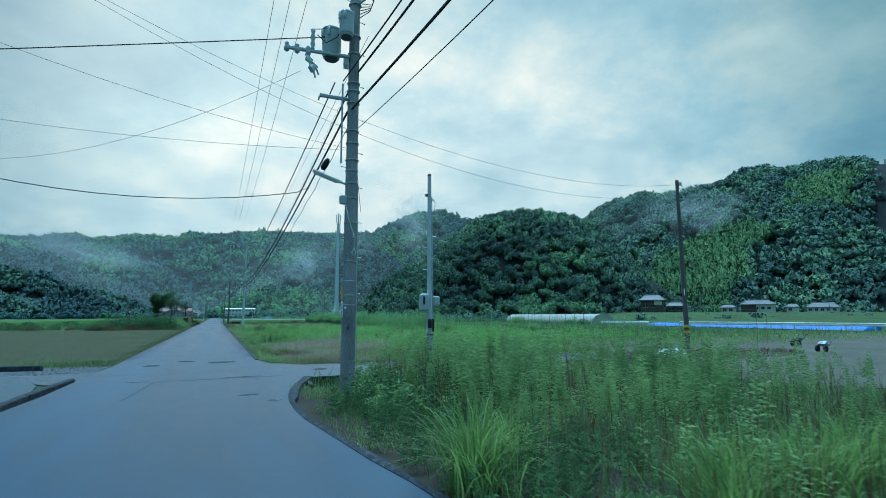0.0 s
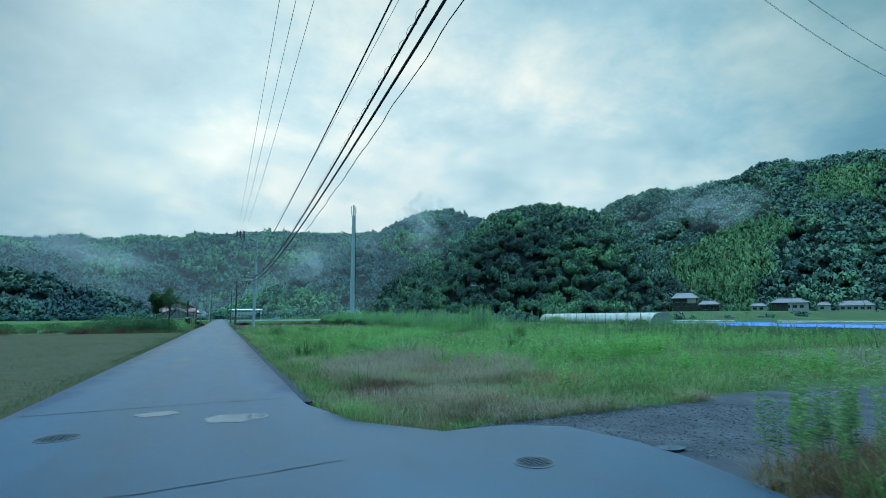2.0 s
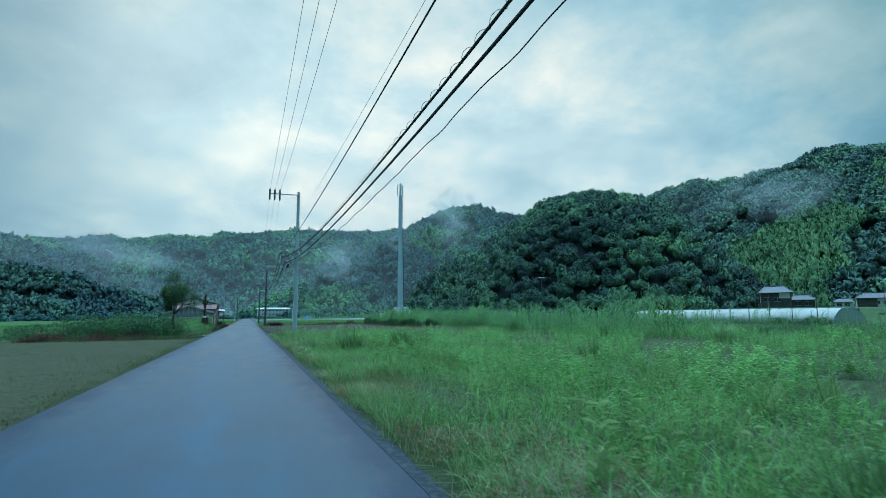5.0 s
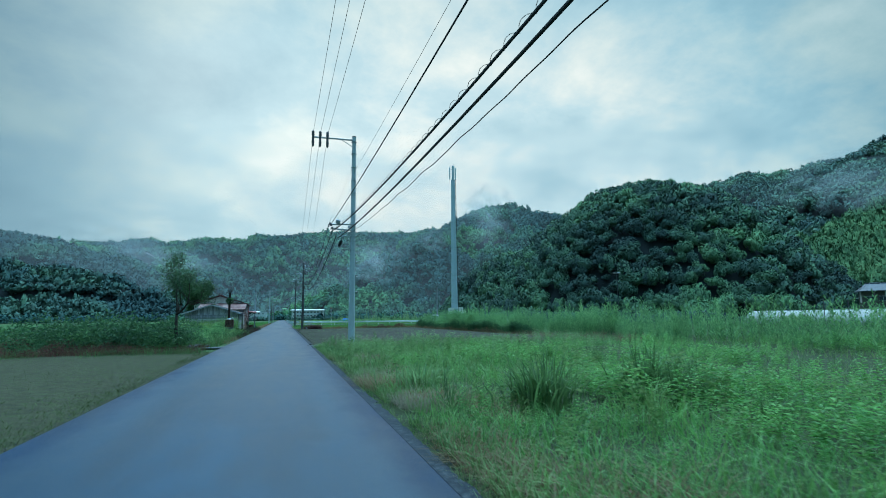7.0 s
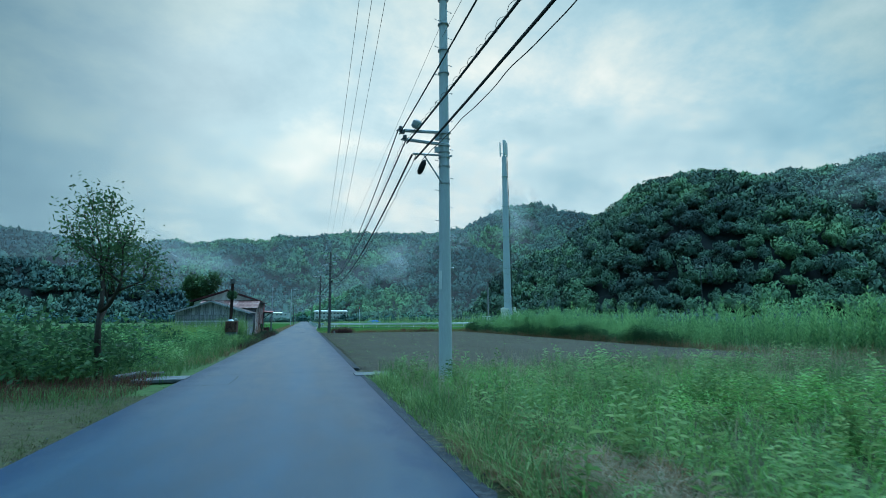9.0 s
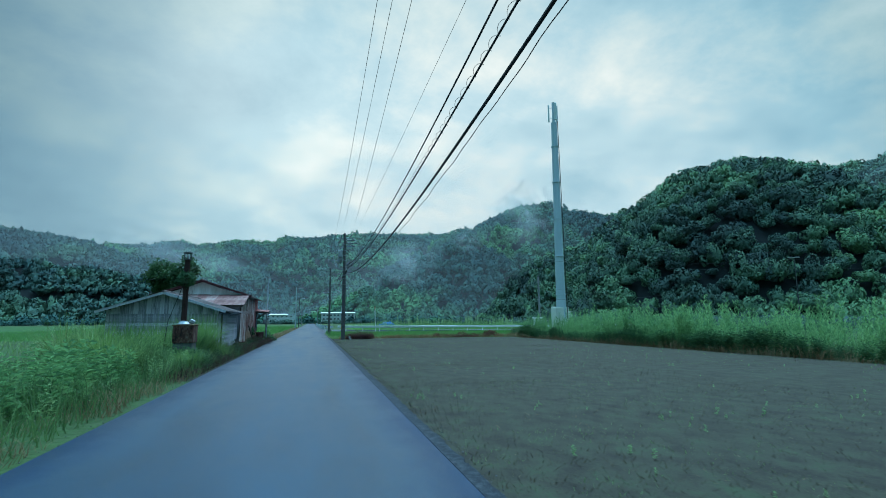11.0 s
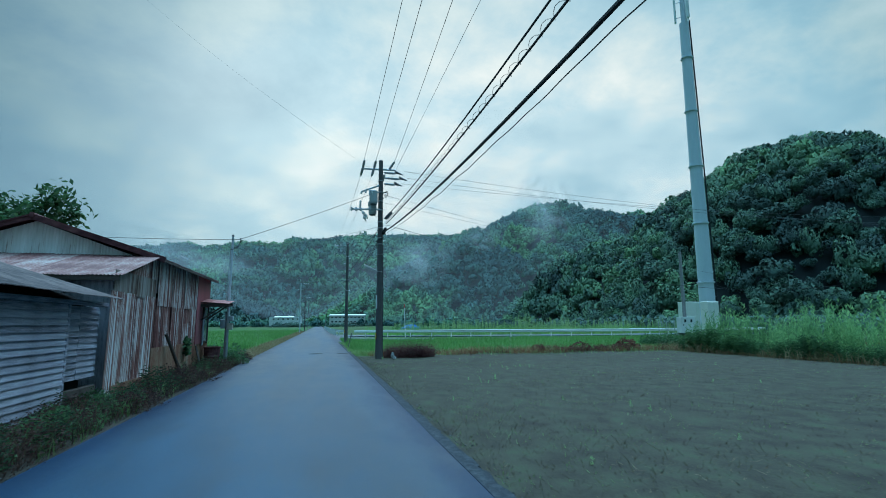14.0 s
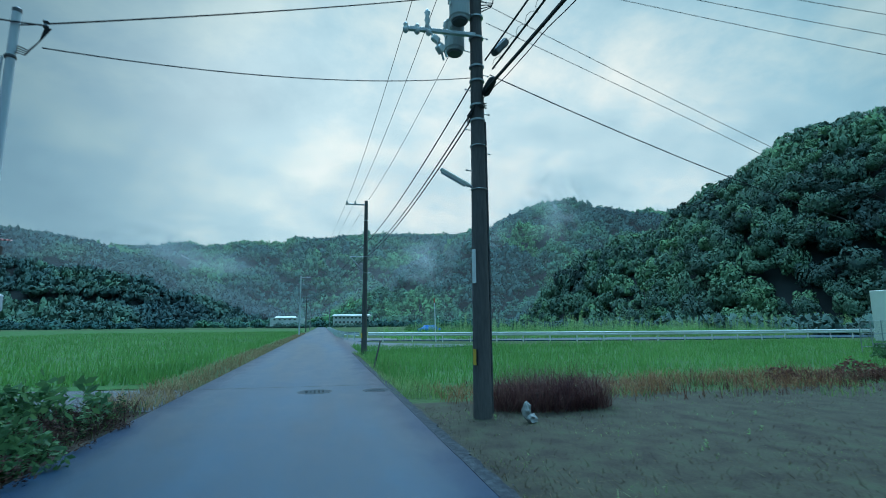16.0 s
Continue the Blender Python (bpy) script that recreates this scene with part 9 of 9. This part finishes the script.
gxy.append(np.stack([-2.36 - np.abs(r_s.normal(0, 0.12, n)), 17 + 104 * r_s.random(n), np.full(n, -0.03)], -1))
gxy = np.concatenate(gxy)
gs = r_s.uniform(0.007, 0.021, (len(gxy), 1)) * np.ones((1, 3))
gs[5300:] *= 0.7
v, t = stamped(pebble, gxy, gs, r_s.uniform(0, 6.3, len(gxy)), r_s)
tagged(new("gravel_stones", fast_mesh("gravel_stones", v, t, M["gravel"])), "loose pale gravel stones", "gravel", kind="stuff")

# odds and ends
wr = tagged(part("pale_rock", join(moved(blob(3, (0.08, 0.075, 0.15), 0.6), pose(4.06, 119.0, 0.12)), moved(blob(5, (0.09, 0.08, 0.09), 0.6), pose(4.12, 118.96, -0.01))), M["pale_rock"]), "jagged pale rock beside the dead bush", "rock")
lg = tagged(part("broken_stump", join(moved(blob(8, (0.4, 0.14, 0.15), 0.6), pose(5.2, 120.2, 0.05)), box(4.95, 120.2, 0.19, 0.35, 0.07, 0.05)), M["beam"]), "dark rotten stump under the dead bush", "stump")
cl = thing("cloth_heap", (18.1, 10.2, 0), "crumpled white sheet heap in the field", "sheet")
for k in range(6):
    part("fold", moved(blob(20 + k, (0.3, 0.22, 0.22), 0.6), pose((k % 3) * 0.3 - 0.3, (k // 3) * 0.24, 0.08, 0, 0, 40 * k)), M["cloth"], cl)
for x, y, m, lab, c in ((31.2, 13.1, "dark_steel", "dark covered garden tiller in the field", "rubber"), (27.6, 9.8, "galv", "grey covered garden tiller in the field", "dark_steel")):
    tl = thing("garden_tiller", (x, y, 0), lab, "tiller", "tillers in the field")
    tl.scale = (0.72, 0.72, 0.72)
    part("cover", moved(blob(int(x), (0.5, 0.27, 0.2), 0.35), pose(0, 0, 0.42)), M[m], tl)
    part("wheel", rod((-0.3, -0.3, 0.12), (-0.3, -0.2, 0.12), 0.22, n=14), M["rubber"], tl)
    part("wheel", rod((-0.3, 0.2, 0.12), (-0.3, 0.3, 0.12), 0.22, n=14), M["rubber"], tl)
    part("handle", tube([(0.4, -0.2, 0.5), (0.8, -0.25, 0.8), (1.1, -0.25, 0.85)], 0.025, 6), M[c], tl)
for x, y in ((26.0, 12.0), (38, 10), (30.2, 14.2)):
    tagged(part("cane", rod((x, y, -0.1), (x + 0.1, y, 1.6), 0.015, n=5), M["hay"]), "thin bamboo cane stuck in the field", "cane", "garden canes")
for k, (x, y, r_) in enumerate(((-2.85, 91.4, 25), (-2.7, 92.8, 15), (-2.95, 95.8, 40))):
    tagged(part("timber_offcut", moved(box(0, 0, 0.02, 0.6, 0.09, 0.06, 0.012), pose(x, y, 0.0, 2, 3, 60 + r_)), M["beam"]), "dark timber offcut lying on the verge", "timber", "timber offcuts")


tagged(part("timber_beam", moved(box(0, 0, 0.03, 2.00, 0.16, 0.12, 0.015), pose(-2.85, 93.50, -0.02, 2, 1, 89.2)), M["beam"]), "dark rotten beam lying along the verge", "timber")


# ---------------------------------------------------------------- wisps of mist on the slopes, and sheets added for haze
def mist_material(name, seed, thick, veil=False):
    m = bpy.data.materials.new(name)
    m.use_nodes = True
    nt, nl = m.node_tree.nodes, m.node_tree.links
    nt.remove(nt["Principled BSDF"])
    co = nt.new("ShaderNodeTexCoord")
    sep = nt.new("ShaderNodeSeparateXYZ")
    nl.new(co.outputs["UV"], sep.inputs[0])
    no = nt.new("ShaderNodeTexNoise"); no.inputs["Scale"].default_value = 2.6; no.inputs["Detail"].default_value = 6; no.inputs["Roughness"].default_value = 0.6; no.inputs["Distortion"].default_value = 0.8
    mp = nt.new("ShaderNodeMapping"); mp.inputs["Location"].default_value = (seed, seed * 2.1, 0)
    nl.new(co.outputs["UV"], mp.inputs[0]); nl.new(mp.outputs[0], no.inputs["Vector"])

    def op(kind, a, b=None, clamp=False):
        n = nt.new("ShaderNodeMath"); n.operation = kind; n.use_clamp = clamp
        for k, q in enumerate((a, b)):
            if q is None:
                continue
            if isinstance(q, (int, float)):
                n.inputs[k].default_value = q
            else:
                nl.new(q, n.inputs[k])
        return n.outputs[0]

    # thins out towards its rim
    dx = op("SUBTRACT", sep.outputs[0], 0.5)
    dy = op("SUBTRACT", sep.outputs[1], 0.5)
    rr = op("SQRT", op("ADD", op("MULTIPLY", dx, dx), op("MULTIPLY", dy, dy)))
    rim = op("SUBTRACT", 1.0, op("MULTIPLY", rr, 2.1), True)
    body = op("MULTIPLY", op("SUBTRACT", no.outputs["Fac"], 0.38, True), 2.4, True)
    al = op("MULTIPLY", op("MULTIPLY", op("POWER", rim, 0.8), body), thick, True)
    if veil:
        # an even pale veil added for distance haze, thinning out upwards and sideways
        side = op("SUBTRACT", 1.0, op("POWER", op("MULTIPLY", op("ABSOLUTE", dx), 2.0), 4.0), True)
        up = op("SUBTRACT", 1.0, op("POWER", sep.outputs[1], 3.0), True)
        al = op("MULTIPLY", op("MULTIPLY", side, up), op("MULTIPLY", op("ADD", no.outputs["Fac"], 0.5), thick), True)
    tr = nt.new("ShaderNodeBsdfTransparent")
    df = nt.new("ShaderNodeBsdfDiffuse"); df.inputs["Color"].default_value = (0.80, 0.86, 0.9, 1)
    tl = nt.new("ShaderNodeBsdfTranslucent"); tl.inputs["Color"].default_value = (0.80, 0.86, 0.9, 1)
    m1 = nt.new("ShaderNodeMixShader"); m1.inputs[0].default_value = 0.5
    nl.new(df.outputs[0], m1.inputs[1]); nl.new(tl.outputs[0], m1.inputs[2])
    ms = nt.new("ShaderNodeMixShader")
    nl.new(al, ms.inputs[0]); nl.new(tr.outputs[0], ms.inputs[1]); nl.new(m1.outputs[0], ms.inputs[2])
    nl.new(ms.outputs[0], nt["Material Output"].inputs[0])
    return m


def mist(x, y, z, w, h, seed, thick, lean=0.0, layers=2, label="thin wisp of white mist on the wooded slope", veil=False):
    """A wisp of several bulging layers, one behind the other, drifting up the slope; as a veil, a sheet for distance
    haze.
    """
    vs, fs, uvs = [], [], []
    n = 8
    a = math.atan2(x, y - 60)
    c, s = math.cos(-a), math.sin(-a)
    for l in range(layers):
        o = len(vs)
        back = (l - layers / 2) * h * 0.10
        for j in range(n + 1):
            for i in range(n + 1):
                u, v = i / n - 0.5, j / n - 0.5
                bulge = -(0.5 - u * u - v * v) * h * 0.3 + 0.06 * h * math.sin(5 * u + l) * math.cos(4 * v + seed)
                px, py, pz = u * w * (0.9 + 0.07 * l), back + bulge, v * h * (0.9 + 0.05 * l) + lean * u * w
                vs.append((x + px * c - py * s, y + px * s + py * c, z + pz))
                uvs.append((u + 0.5, v + 0.5))
        fs += [(o + j * (n + 1) + i, o + j * (n + 1) + i + 1, o + (j + 1) * (n + 1) + i + 1, o + (j + 1) * (n + 1) + i) for j in range(n) for i in range(n)]
    me = mesh_of("mist", (vs, fs), mist_material("mist_%d" % seed, seed, thick, veil), True)
    uv = me.uv_layers.new(name="UVMap")
    for lp in me.loops:
        uv.data[lp.index].uv = uvs[lp.vertex_index]
    ob = new("mist", me)
    ob.visible_shadow = False
    return tagged(ob, label, "mist", kind="stuff")


mist(92, 560, 58, 66, 56, 1, 0.62)
mist(-190, 860, 92, 230, 85, 2, 0.46, -0.22)
mist(-120, 840, 78, 120, 60, 5, 0.36, -0.1)
mist(300, 236, 74, 84, 42, 3, 0.55)
mist(210, 535, 108, 75, 85, 4, 0.55)
mist(150, 545, 82, 40, 30, 7, 0.4)
mist(-330, 600, 92, 60, 26, 6, 0.3)

# two pale see-through sheets added to stand for the haze of distance
mist(215, 445, 78, 520, 215, 12, 0.10, 0.0, 1, "pale sheet added for distance haze before the mountain", True)
mist(-60, 665, 112, 980, 250, 11, 0.17, 0.0, 1, "pale sheet added for distance haze across the valley's end", True)
